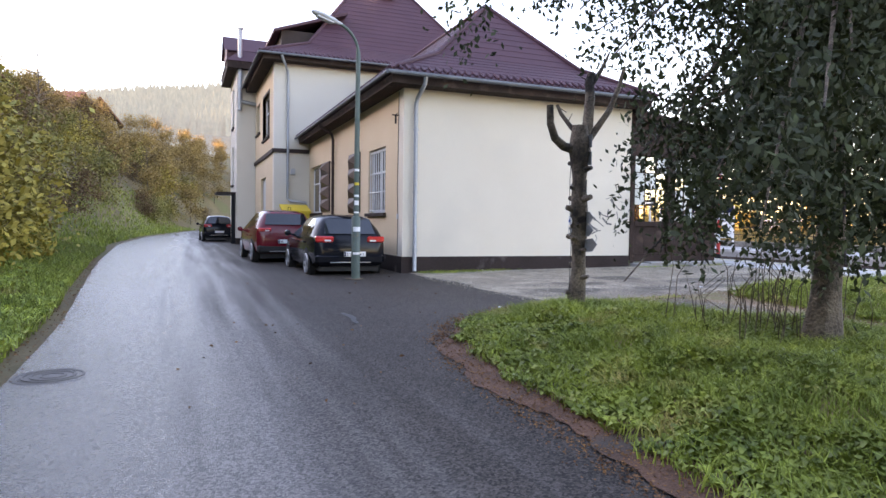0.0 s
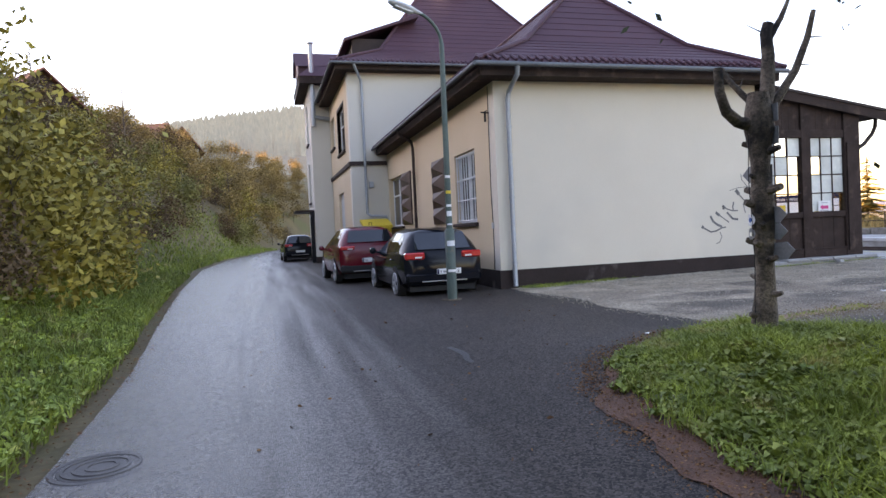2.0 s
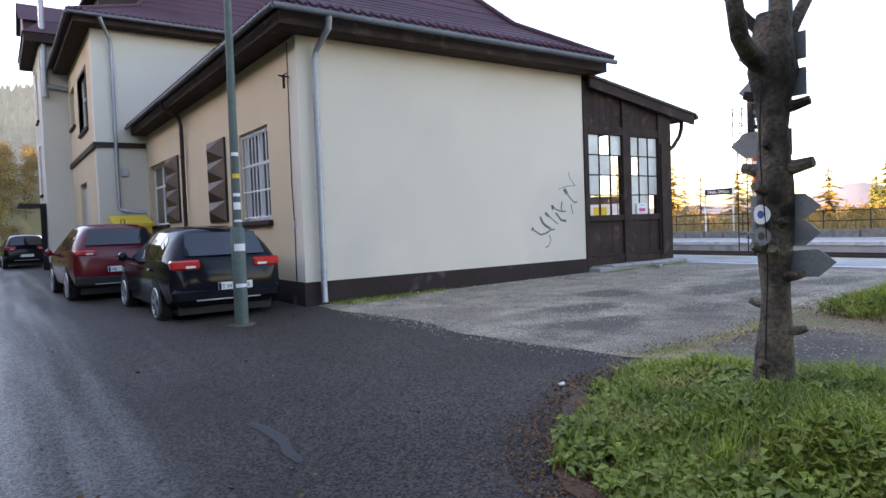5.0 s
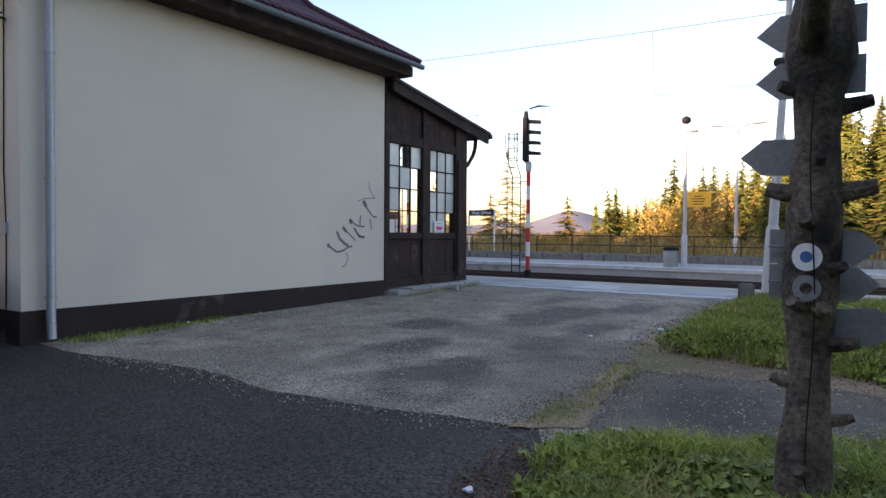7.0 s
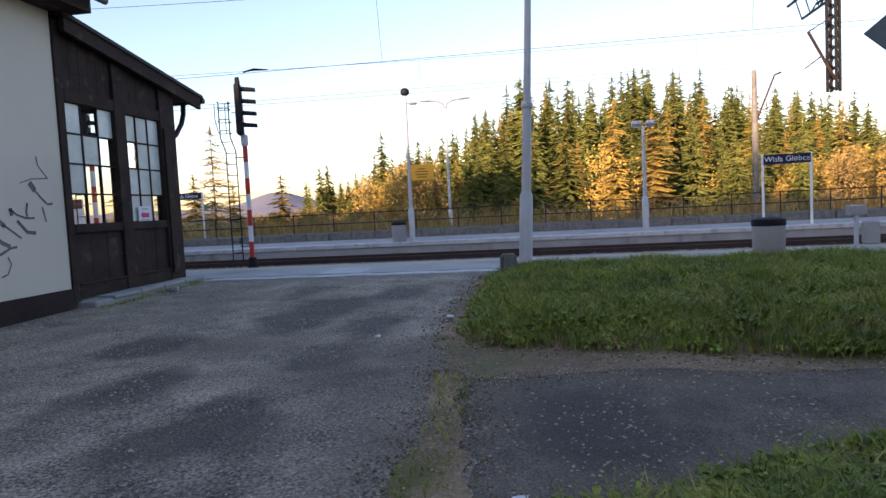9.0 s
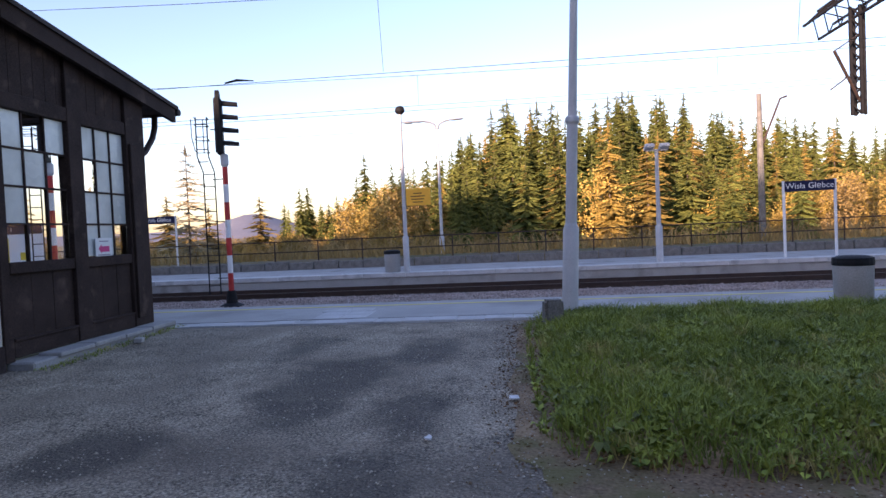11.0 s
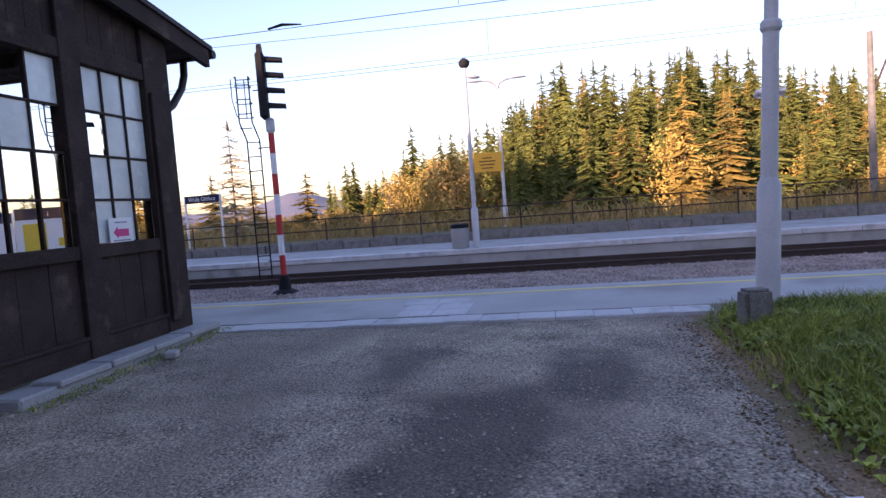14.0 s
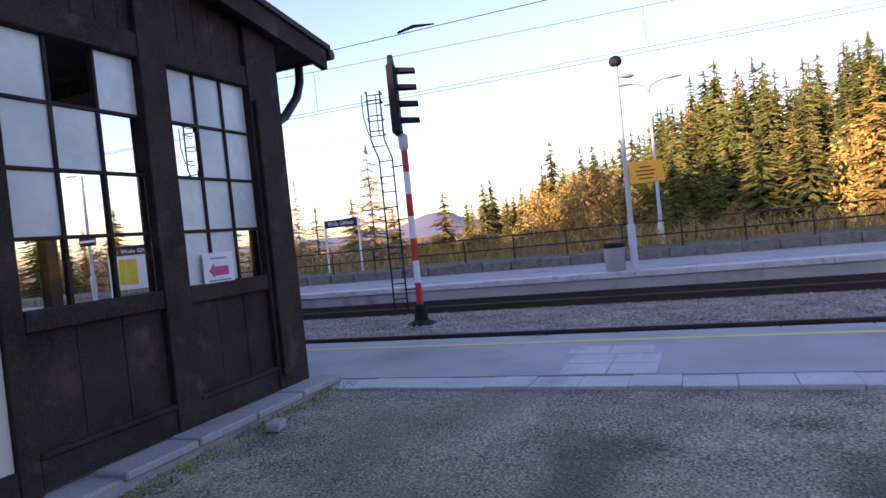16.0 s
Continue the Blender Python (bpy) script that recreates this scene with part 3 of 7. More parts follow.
NEEDLES = [(2.74, -4.5), (2.76, 3), (2.78, 5.0), (2.86, 6.4), (3.18, 7.1), (3.7, 7.85), (4.3, 8.4), (4.8, 8.72), (4.5, 8.2), (3.95, 7.6), (3.55, 6.6), (3.35, 5), (3.25, -4.5)]
tagged(part("needle_bed", patch(NEEDLES, height, 0.024, 0.06, 0.15), NEEDLEBED), "reddish bed of fallen needles at the road edge", "ground", kind="structure")
DARKPATH = [(6.1, 8.6), (6.9, 8.74), (8.05, 8.82), (8.35, 7.75), (8.5, 6.7), (8.6, 5.5), (9.2, 3), (11, -4.5), (9.0, -4.5), (8.2, 2.2), (7.4, 4.9), (6.8, 6.3), (6.25, 7.5), (5.95, 8.3)]
tagged(part("cinder_path", patch(DARKPATH, height, 0.018, 0.2, 0.2), CINDER), "dark cinder path between the grass banks", "path", kind="structure")
FRINGE_B = [(8.35, 4.5), (8.3, 6.2), (8.3, 7.8), (8.05, 8.7), (8.5, 9.12), (9.4, 9.26), (11.0, 9.3), (12.6, 9.3), (14.0, 9.24), (14.9, 9.2), (14.9, 7), (9.6, 7), (9.2, 4)]
tagged(part("bare_soil", patch(FRINGE_B, height, 0.021, 0.12, 0.14), SOIL), "bare trodden soil along the grass bank", "ground", kind="structure")
MOSS = [(5.8, 9.08), (6.4, 9.02), (6.9, 8.97), (7.6, 8.98), (8.3, 9.12), (8.15, 8.82), (7.4, 8.74), (6.8, 8.72), (6.1, 8.66)]
tagged(part("moss_strip", patch(MOSS, height, 0.024, 0.08, 0.16), SOIL), "strip of thin moss and earth in the yard", "ground", kind="structure")
TAR = [(2.55, 8.85), (2.60, 9.3), (2.57, 9.9), (2.63, 9.92), (2.68, 9.3), (2.60, 8.85)]
tagged(part("tar_seam", patch(TAR, height, 0.018, 0.1, 0.05), TARMAT), "dark tar seam in the asphalt", "tar", kind="structure")
# platforms and tracks
PZ = 0.30
bm = B()
box(bm, PLAT_X0 + 0.36, PLAT_X1, -80, 160, -0.4, PZ)
platform_near = tagged(part("platform", bm, PLATFORM), "grey asphalt station platform", "platform", kind="structure")
bm = B()
box(bm, PLAT_X1 - 0.52, PLAT_X1 - 0.40, -80, 160, PZ - 0.01, PZ + 0.004)
tagged(part("platform_line", bm, YELLOWPAINT), "faded yellow platform edge line", "line", kind="structure")
P2X, P2Z = 26.9, 0.25
bm = B()
box(bm, P2X, 31.2, -80, 160, -0.4, P2Z)
tagged(part("platform", bm, CONCRETE), "pale concrete far platform", "platform", kind="structure")
bm = sheet(steps((17.45, 26.9, 0.3)), steps((-60, 90, 0.5)), lambda x, y: -0.25 + 0.03 * noise.noise(Vector((x * 2, y * 2, 1))))
ballast = tagged(part("ballast", bm, BALLAST), "stone ballast of the railway tracks", "ballast", kind="stuff")


def rail(x):
    bm = B()
    box(bm, x - 0.07, x + 0.07, -80, 160, -0.27, -0.24)
    box(bm, x - 0.012, x + 0.012, -80, 160, -0.24, -0.13)
    box(bm, x - 0.036, x + 0.036, -80, 160, -0.13, -0.085)
    return tagged(part("rail", bm, RUST), "rusty steel railway rail", "rail", group="rails", kind="structure")


for xr in (18.75, 20.22, 24.55, 26.02):
    rail(xr)


# ---- station building ----
WX0, WX1, WY0, WY1, WTOP, PL = 5.30, 11.97, 15.17, 27.63, 4.60, 0.54
WIN_A = [(16.63, 18.3, 1.62, 3.37), (24.95, 27.35, 1.72, 3.58)]
station = thing("station_building", "cream plastered station building with maroon hipped roofs", "building")


def piece(name, material, *boxes, label="", parent=None, bevel=0.0):
    bm = B()
    for b in boxes:
        box(bm, *b, bevel=bevel)
    return part(name, bm, material, parent or station, label)


def run_part(name, material, along, fixed, inner, a0, a1, z0, z1, holes, label=""):
    bm = B()
    wall_run(bm, along, fixed, inner, a0, a1, z0, z1, holes)
    bmesh.ops.remove_doubles(bm, verts=bm.verts, dist=0.0005)
    return part(name, bm, material, station, label)


piece("wall", CREAM, (WX0, WX1, WY0, WY0 + 0.4, PL, WTOP), label="pale cream plaster end wall with sprayed scribble")
run_part("wall", OCHRE, "y", WX0, WX0 + 0.4, WY0 + 0.4, WY1, PL, WTOP, WIN_A, "ochre plaster street wall")
piece("wall", CREAM, (WX1 - 0.4, WX1, WY0 + 0.4, WY1, PL, WTOP), label="cream plaster platform wall")
piece("plinth", PLINTH, (WX0 - 0.025, WX1, WY0 - 0.025, WY0 + 0.4, -0.3, PL), label="dark brown painted plinth, chipped along its top")
piece("plinth", PLINTH, (WX0 - 0.025, WX0 + 0.4, WY0 + 0.4, WY1, -0.3, PL), label="dark brown painted plinth")
piece("floor_slab", CONCRETE, (WX0 + 0.4, WX1 - 0.4, WY0 + 0.4, WY1, 0.3, PL - 0.05))


def tile_roof(name, xs, ys, zs, yback, label):
    """A bell-cast hip roof of pressed metal tiles: closed shell with ribs running down each slope."""
    x0, x1, x2, x3, x4 = xs
    y0, y1, y2 = ys
    z0, z1, z2 = zs
    bm = B()

    def slope(pts, step=0.34):
        """A quad or triangle low edge first, cut into courses with a small lap."""
        a, b, c, d = [Vector(p) for p in pts]
        n = max(2, round(((d - a).length + (c - b).length) / 2 / step))
        nrm = (b - a).cross(d - a).normalized()
        if nrm.z < 0:
            nrm = -nrm
        for i in range(n):
            p, q = a.lerp(d, i / n), b.lerp(c, i / n)
            r, s = b.lerp(c, (i + 1) / n), a.lerp(d, (i + 1) / n)
            u = 0.009 * nrm
            poly(bm, [p + u, q + u, r, s] if (r - s).length > 1e-4 else [p + u, q + u, r])
            poly(bm, [p, q, q + u, p + u])
    slope([(x0, y0, z0), (x4, y0, z0), (x3, y1, z1), (x1, y1, z1)])
    slope([(x1, y1, z1), (x3, y1, z1), (x2, y2, z2), (x2, y2, z2)])
    slope([(x0, yback, z0), (x0, y0, z0), (x1, y1, z1), (x1, yback, z1)])
    slope([(x1, yback, z1), (x1, y1, z1), (x2, y2, z2), (x2, yback, z2)])
    slope([(x4, y0, z0), (x4, yback, z0), (x3, yback, z1), (x3, y1, z1)])
    slope([(x3, y1, z1), (x3, yback, z1), (x2, yback, z2), (x2, y2, z2)])
    poly(bm, [(x0, y0, z0), (x0, yback, z0), (x4, yback, z0), (x4, y0, z0)])
    roof = part(name, bm, ROOF, station, label)
    # rounded ridge caps
    for pts in ([(x0, y0, z0), (x1, y1, z1), (x2, y2, z2)], [(x4, y0, z0), (x3, y1, z1), (x2, y2, z2)], [(x2, y2, z2), (x2, yback, z2)]):
        bm = B()
        tube(bm, [Vector(p) + Vector((0, 0, 0.03)) for p in pts], 0.06, 8)
        part("ridge_cap", bm, ROOF, roof)
    # scalloped lower edge of the tile sheets on the two slopes in sight
    bm = B()
    n = round((x4 - x0) / 0.19)
    for i in range(n):
        x = lerp(x0, x4, (i + 0.5) / n)
        tube(bm, [(x, y0 - 0.03, z0 + 0.03), (x, y0 + 0.25, z0 + 0.03 + 0.25 * (z1 - z0) / (y1 - y0))], 0.035, 6)
    n = round((min(yback, y0 + 14) - y0) / 0.19)
    for i in range(n):
        y = y0 + (i + 0.5) * 0.19
        tube(bm, [(x0 - 0.03, y, z0 + 0.03), (x0 + 0.25, y, z0 + 0.03 + 0.25 * (z1 - z0) / (x1 - x0))], 0.035, 6)
    tagged(part("tile_edge", bm, ROOF, roof), kind="stuff")
    return roof


def eaves(x0, x1, y0, y1, z0, z1, label="dark brown boarded eaves"):
    piece("eave_board", DARKWOOD, (x0, x1, y0, y1, z0, z1), label=label)


def gutter(pts, r=0.05):
    bm = B()
    tube(bm, pts, r, 10)
    return part("gutter", bm, GUTTER, station, "dull zinc gutter", smooth=True)


def downpipe(pts, r=0.05, rings=(), material=ZINC, label="galvanised downpipe"):
    bm = B()
    tube(bm, pts, r, 12)
    p = part("downpipe", bm, material, station, label, smooth=True)
    for q in rings:
        bm = B()
        tube(bm, [(q[0], q[1], q[2] - 0.02), (q[0], q[1], q[2] + 0.02)], r + 0.012, 12)
        part("bracket", bm, material, p)
    return p


# single-storey wing
tile_roof("roof", (4.75, 6.39, 8.47, 10.6, 12.35), (14.56, 15.8, 17.4), (4.86, 5.67, 7.6), 27.7, "maroon pressed metal tile roof")
eaves(4.86, 12.25, 14.68, 27.6, WTOP, WTOP + 0.2)
gutter([(4.70, 14.50, 4.80), (12.34, 14.50, 4.78)])
gutter([(4.70, 14.50, 4.80), (4.70, 27.5, 4.80)])
downpipe([(5.62, 14.52, 4.78), (5.62, 14.56, 4.60), (5.60, 15.02, 4.35), (5.58, 15.06, 4.2), (5.58, 15.06, 0.45), (5.56, 15.0, 0.2)], 0.052, [(5.58, 15.06, z) for z in (3.6, 2.1, 0.7)])
downpipe([(4.72, 22.6, 4.78), (4.76, 22.6, 4.62), (5.15, 22.6, 4.4), (5.2, 22.6, 4.2), (5.2, 22.6, 0.2)], 0.05, [(5.2, 22.6, z) for z in (3.4, 1.9)], BROWNMETAL, "brown painted downpipe")


def window(yz, x, grille=True, bars=7, rows=2, face="x"):
    """A white casement in the street wall, set back, with an outer grille of white bars."""
    y0, y1, z0, z1 = yz
    w = new("window")
    w.parent = station
    tagged(w, "white casement window behind a painted grille" if grille else "white casement window")
    for b in ((x + .14, x + .2, y0, y0 + .07, z0, z1), (x + .14, x + .2, y1 - .07, y1, z0, z1), (x + .14, x + .2, y0 + .07, y1 - .07, z0, z0 + .07), (x + .14, x + .2, y0 + .07, y1 - .07, z1 - .07, z1),
              (x + .14, x + .2, (y0 + y1) / 2 - .04, (y0 + y1) / 2 + .04, z0 + .07, z1 - .07), (x + .145, x + .195, y0 + .07, y1 - .07, z0 + (z1 - z0) * .62, z0 + (z1 - z0) * .62 + .06)):
        piece("window_frame", WHITEPAINT, b, parent=w)
    piece("pane", WINGLASS, (x + .165, x + .175, y0 + .07, y1 - .07, z0 + .07, z1 - .07), parent=w)
    if grille:
        bm = B()
        for i in range(bars):
            y = lerp(y0 + .05, y1 - .05, i / (bars - 1))
            tube(bm, [(x + .05, y, z0 + .02), (x + .05, y, z1 - .02)], 0.014, 6)
        for z in [lerp(z0, z1, f) for f in (.04, .33, .62, .96)]:
            tube(bm, [(x + .05, y0, z), (x + .05, y1, z)], 0.016, 6)
        part("grille", bm, WHITEPAINT, w, "white painted steel bar grille")
    piece("window_sill", BROWNMETAL, (x - .09, x + .14, y0 - .1, y1 + .1, z0 - .09, z0), parent=w, label="dark brown projecting sill", bevel=.01)
    return w


def shutter(y0, y1, z0, z1, x):
    """A dark board with four raised pyramids, fixed flat on the wall."""
    s = part("shutter", box_bm(x - 0.05, x - 0.003, y0, y1, z0, z1), BROWNMETAL, station, "brown metal shutter folded into pyramids")
    h = (z1 - z0) / 4
    for i in range(4):
        bm = B()
        a = z0 + i * h
        q = [(x - .05, y0, a), (x - .05, y1, a), (x - .05, y1, a + h), (x - .05, y0, a + h)]
        tip = (x - .24, (y0 + y1) / 2, a + h / 2)
        for j in range(4):
            poly(bm, [q[j], q[(j + 1) % 4], tip])
        part("pyramid", bm, SHUTTER, s)
    return s


def box_bm(*b):
    bm = B()
    box(bm, *b)
    return bm


window(WIN_A[0], WX0, True, 9)
window(WIN_A[1], WX0, False)
shutter(19.2, 20.5, 1.66, 3.47, WX0)
shutter(23.45, 24.85, 1.75, 3.55, WX0)
# cable, bracket and small boxes on the wing
bm = B()
tube(bm, [(WX0 - .012, 15.5, 4.55), (WX0 - .012, 15.52, 3.9), (WX0 - .012, 15.55, 2.2), (WX0 - .012, 15.5, 1.5), (WX0 - .012, 15.52, 0.55)], 0.008, 5)
part("wall_cable", bm, BLACKMETAL, station)
bm = B()
tube(bm, [(WX0, 15.5, 3.98), (WX0 - .2, 15.45, 3.98)], 0.014, 6)
tube(bm, [(WX0 - .1, 15.35, 4.0), (WX0 - .1, 15.6, 4.0)], 0.012, 6)
tube(bm, [(WX0 - .1, 15.48, 3.98), (WX0 - .1, 15.48, 3.78)], 0.022, 6)
part("wall_bracket", bm, BLACKMETAL, station, "dark iron insulator bracket")
piece("wall_box", GREYPOST, (WX0 - .03, WX0, 15.47, 15.56, 1.45, 1.58))
# sprayed scribble: loose loops of thin dark paint, unreadable
def scrawl(pts, w):
    bm = B()
    P = [Vector((x, WY0 - 0.004, z)) for x, z in pts]
    side = [((P[min(i + 1, len(P) - 1)] - P[max(i - 1, 0)]).normalized().cross(Vector((0, 1, 0)))) for i in range(len(P))]
    a = [bm.verts.new(p + s * w / 2) for p, s in zip(P, side)]
    b = [bm.verts.new(p - s * w / 2) for p, s in zip(P, side)]
    for i in range(len(P) - 1):
        bm.faces.new((a[i], a[i + 1], b[i + 1], b[i]))
    return bm


for w, pts in ((.035, [(10.38, 1.25), (10.47, 1.20), (10.60, 1.13), (10.75, 1.15), (10.91, 1.22), (11.02, 1.23)]),
               (.075, [(10.35, 1.27), (10.40, 1.24)]),
               (.055, [(10.60, 1.51), (10.67, 1.38), (10.78, 1.30), (10.91, 1.24)]),
               (.065, [(10.75, 1.59), (10.85, 1.51)]), (.026, [(10.83, 1.53), (10.98, 1.43), (11.11, 1.34)]),
               (.065, [(10.96, 1.75), (10.98, 1.65)]), (.030, [(10.96, 1.74), (11.06, 1.66), (11.22, 1.61), (11.37, 1.61)]),
               (.034, [(11.26, 1.82), (11.23, 1.70), (11.24, 1.63)]), (.05, [(11.06, 1.58), (11.22, 1.42), (11.37, 1.40)]),
               (.085, [(11.33, 2.10), (11.42, 1.99)]), (.032, [(11.40, 2.01), (11.53, 1.88), (11.63, 1.80), (11.73, 1.81)]),
               (.014, [(11.16, 2.09), (11.37, 2.15), (11.68, 2.17)]), (.018, [(11.49, 2.47), (11.51, 2.34), (11.68, 2.16)]),
               (.022, [(10.85, 1.11), (10.90, 1.01), (10.83, .88), (10.73, .85)]), (.028, [(11.53, 1.76), (11.58, 1.55)])):
    part("graffiti", scrawl(pts, w), SPRAY, station, "dark spray paint scribble")

# two-storey block
BX0, BY0, BTOP = 3.85, 27.63, 7.85
HB = [(29.2, 31.4, 5.05, 6.95), (32.8, 34.3, 5.65, 7.1), (30.4, 32.4, 0.6, 3.36)]
run_part("wall", PALE, "x", BY0, BY0 + 0.4, BX0, 15.0, 0.5, BTOP, [], "pale grey plaster upper wall")
run_part("wall", OCHRE, "y", BX0, BX0 + 0.4, BY0 + 0.4, 34.9, 0.5, BTOP, HB, "ochre plaster street wall of two storeys")
piece("wall", CREAM, (14.6, 15.0, BY0 + .4, 42, .5, BTOP))
piece("string_course", BROWNMETAL, (BX0 - .07, WX0 - .03, BY0 - .07, BY0, 4.2, 4.36), label="dark brown string course")
piece("string_course", BROWNMETAL, (BX0 - .07, BX0, BY0, 34.9, 4.2, 4.36))
piece("plinth", PLINTH, (BX0 - .03, WX0 - .03, BY0 - .03, BY0 + .4, -.2, .5))
piece("plinth", PLINTH, (BX0 - .03, BX0 + .4, BY0 + .4, 34.9, -.2, .5))
window(HB[0], BX0, False)
window(HB[1], BX0, False)
piece("door", GREYPOST, (BX0 + .12, BX0 + .2, 30.4, 32.4, .6, 3.36), label="grey painted street door")
for b in ((BX0 - .02, BX0 + .12, 29.08, 29.2, 4.95, 7.05), (BX0 - .02, BX0 + .12, 31.4, 31.52, 4.95, 7.05), (BX0 - .02, BX0 + .12, 29.2, 31.4, 6.95, 7.05)):
    piece("window_surround", BROWNMETAL, b)
tile_roof("roof", (3.2, 5.4, 9.4, 13.4, 15.6), (26.95, 28.5, 32.5), (8.1, 9.0, 14.4), 42, "maroon pressed metal tile roof")
eaves(3.35, 15.5, 27.1, 34.6, BTOP, BTOP + .22)
gutter([(3.17, 26.9, 8.05), (10, 26.9, 8.03)])
gutter([(3.17, 26.9, 8.05), (3.17, 34.8, 8.05)])
downpipe([(4.05, 26.92, 8.0), (4.1, 26.95, 7.85), (4.37, 27.45, 7.5), (4.39, 27.5, 7.3), (4.39, 27.5, 2.3), (4.5, 27.4, 2.2), (5.1, 27.3, 2.15), (5.15, 27.28, 1.9), (5.15, 27.28, .3)], .055, [(4.39, 27.5, z) for z in (6.4, 4.9, 3.3)])
piece("wall_lamp", GREYPOST, (4.52, 4.7, 27.5, 27.63, 3.3, 3.55), label="small grey wall lantern", bevel=.02)
# roof dormer, chimney
bm = B()
slab(bm, [(4.0, 29.0, 9.6), (4.0, 33.0, 9.6), (7.2, 33.0, 10.7), (7.2, 29.0, 10.7)], .12)
part("dormer_roof", bm, ROOF, station, "low maroon dormer roof")
piece("dormer", BROWNMETAL, (4.35, 7.0, 29.25, 32.8, 8.6, 9.66), label="dark boarded dormer")
piece("chimney", WHITEPAINT, (9.2, 9.9, 30.6, 31.3, 12.2, 13.6), label="white rendered chimney")
# projecting stair block
CX0, CY0, CY1, CTOP = 2.93, 34.9, 39.3, 9.0
HC = [(36.7, 37.7, 6.35, 8.4), (36.9, 37.9, 3.3, 5.35)]
piece("wall", PALE, (CX0, 12, CY0, CY0 + .4, .5, CTOP), label="pale plaster projecting wall")
run_part("wall", PALE, "y", CX0, CX0 + .4, CY0 + .4, CY1, .5, CTOP, HC)
piece("wall", PALE, (CX0 + .4, 12, CY1 - .4, CY1, .5, CTOP))
piece("plinth", PLINTH, (CX0 - .03, 3.84, CY0 - .03, CY0 + .4, -.2, .5))
piece("plinth", PLINTH, (CX0 - .03, CX0 + .4, CY0 + .4, CY1, -.2, .5))
for h in HC:
    window(h, CX0, False)
eaves(2.45, 9, 34.45, 39.8, CTOP, CTOP + .35)
bm = B()
for pts in ([(2.4, 34.4, 9.35), (2.4, 39.9, 9.35), (3.1, 39.2, 10.0), (3.1, 35.1, 10.0)], [(2.4, 34.4, 9.35), (3.1, 35.1, 10.0), (9, 35.1, 10.0), (9, 34.4, 9.35)], [(3.1, 35.1, 10.0), (3.1, 39.2, 10.0), (9, 39.2, 10.2), (9, 35.1, 10.2)], [(2.4, 39.9, 9.35), (9, 39.9, 9.35), (9, 39.2, 10), (3.1, 39.2, 10)], [(2.4, 34.4, 9.35), (9, 34.4, 9.35), (9, 39.9, 9.35), (2.4, 39.9, 9.35)]):
    poly(bm, pts)
part("roof", bm, ROOF, station, "maroon metal roof of the stair block")
bm = B()
for x in (2.5, 6.0):
    poly(bm, [(x, 35.7, 9.4), (x, 38.0, 9.4), (x, 38.0, 10.2), (x, 36.85, 11.0), (x, 35.7, 10.2)])
poly(bm, [(2.35, 35.5, 10.1), (6, 35.5, 10.1), (6, 36.85, 11.1), (2.35, 36.85, 11.1)])
poly(bm, [(2.35, 38.2, 10.1), (2.35, 36.85, 11.1), (6, 36.85, 11.1), (6, 38.2, 10.1)])
poly(bm, [(2.5, 35.7, 9.4), (6, 35.7, 9.4), (6, 35.7, 10.2), (2.5, 35.7, 10.2)])
part("gable", bm, ROOF, station, "small dark gable over the stair block")
bm = B()
tube(bm, [(3.07, 34.72, 6.95), (3.07, 34.72, 10.95)], .11, 14)
tube(bm, [(3.07, 34.72, 10.98), (3.07, 34.72, 11.05)], .16, 14)
tube(bm, [(3.07, 34.72, 7.4), (3.86, 34.72, 7.3)], .09, 12)
part("flue", bm, ZINC, station, "stainless steel flue pipe", smooth=True)
# canopy over the side door
canopy = thing("door_canopy", "small flat dark canopy on a side panel over a door", "canopy")
piece("canopy_roof", BROWNMETAL, (2.0, 2.91, 35.3, 37.6, 2.75, 2.85), parent=canopy, label="flat dark canopy roof")
piece("side_panel", BLACKMETAL, (2.7, 2.9, 35.3, 35.38, .2, 2.75), parent=canopy)

# ---- glazed porch ----
PXE, PY = 15.05, 15.17
porch = thing("porch", "dark stained timber porch with small glazed panes", "porch")


def wood(name, *b, label="", bevel=.008, material=None):
    return piece(name, material or DARKWOOD, b, parent=porch, label=label, bevel=bevel)


wood("step", 12.05, PXE + .2, PY - .32, PY + .05, .12, .33, material=CONCRETE, label="worn concrete sill step", bevel=.02)
for i in range(4):
    x = 12.45 + i * .68
    wood("step_slab", x, x + .66, PY - .36, PY - .05, .31, .37 + .008 * (i % 2), material=CONCRETE, bevel=.012)
wood("post", 11.975, 12.12, PY - .03, PY + .13, .33, 4.5)
wood("post", 13.25, 13.53, PY - .045, PY + .13, .37, 4.22)
wood("post", 14.56, PXE, PY - .045, PY + .15, .37, 3.95)
wood("post", 14.60, 14.80, PY - .09, PY - .046, .5, 3.2)
wood("beam", 12.12, 14.56, PY - .035, PY + .1, 3.33, 3.52)
wood("beam", 12.12, 13.25, PY - .035, PY + .1, 1.36, 1.50)
wood("beam", 13.53, 14.56, PY - .035, PY + .1, 1.36, 1.50)
for a, b in ((12.12, 13.25), (13.53, 14.56)):
    wood("rail", a, b, PY - .03, PY + .08, .37, .56)
    n = 3
    for i in range(n):
        wood("board", lerp(a, b, i / n) + .002, lerp(a, b, (i + 1) / n) - .002, PY + .012 + .003 * (i % 2), PY + .05, .56, 1.36, bevel=.004)
    wood("ledge", a, b, PY - .045, PY, .56, .60)
n = 12
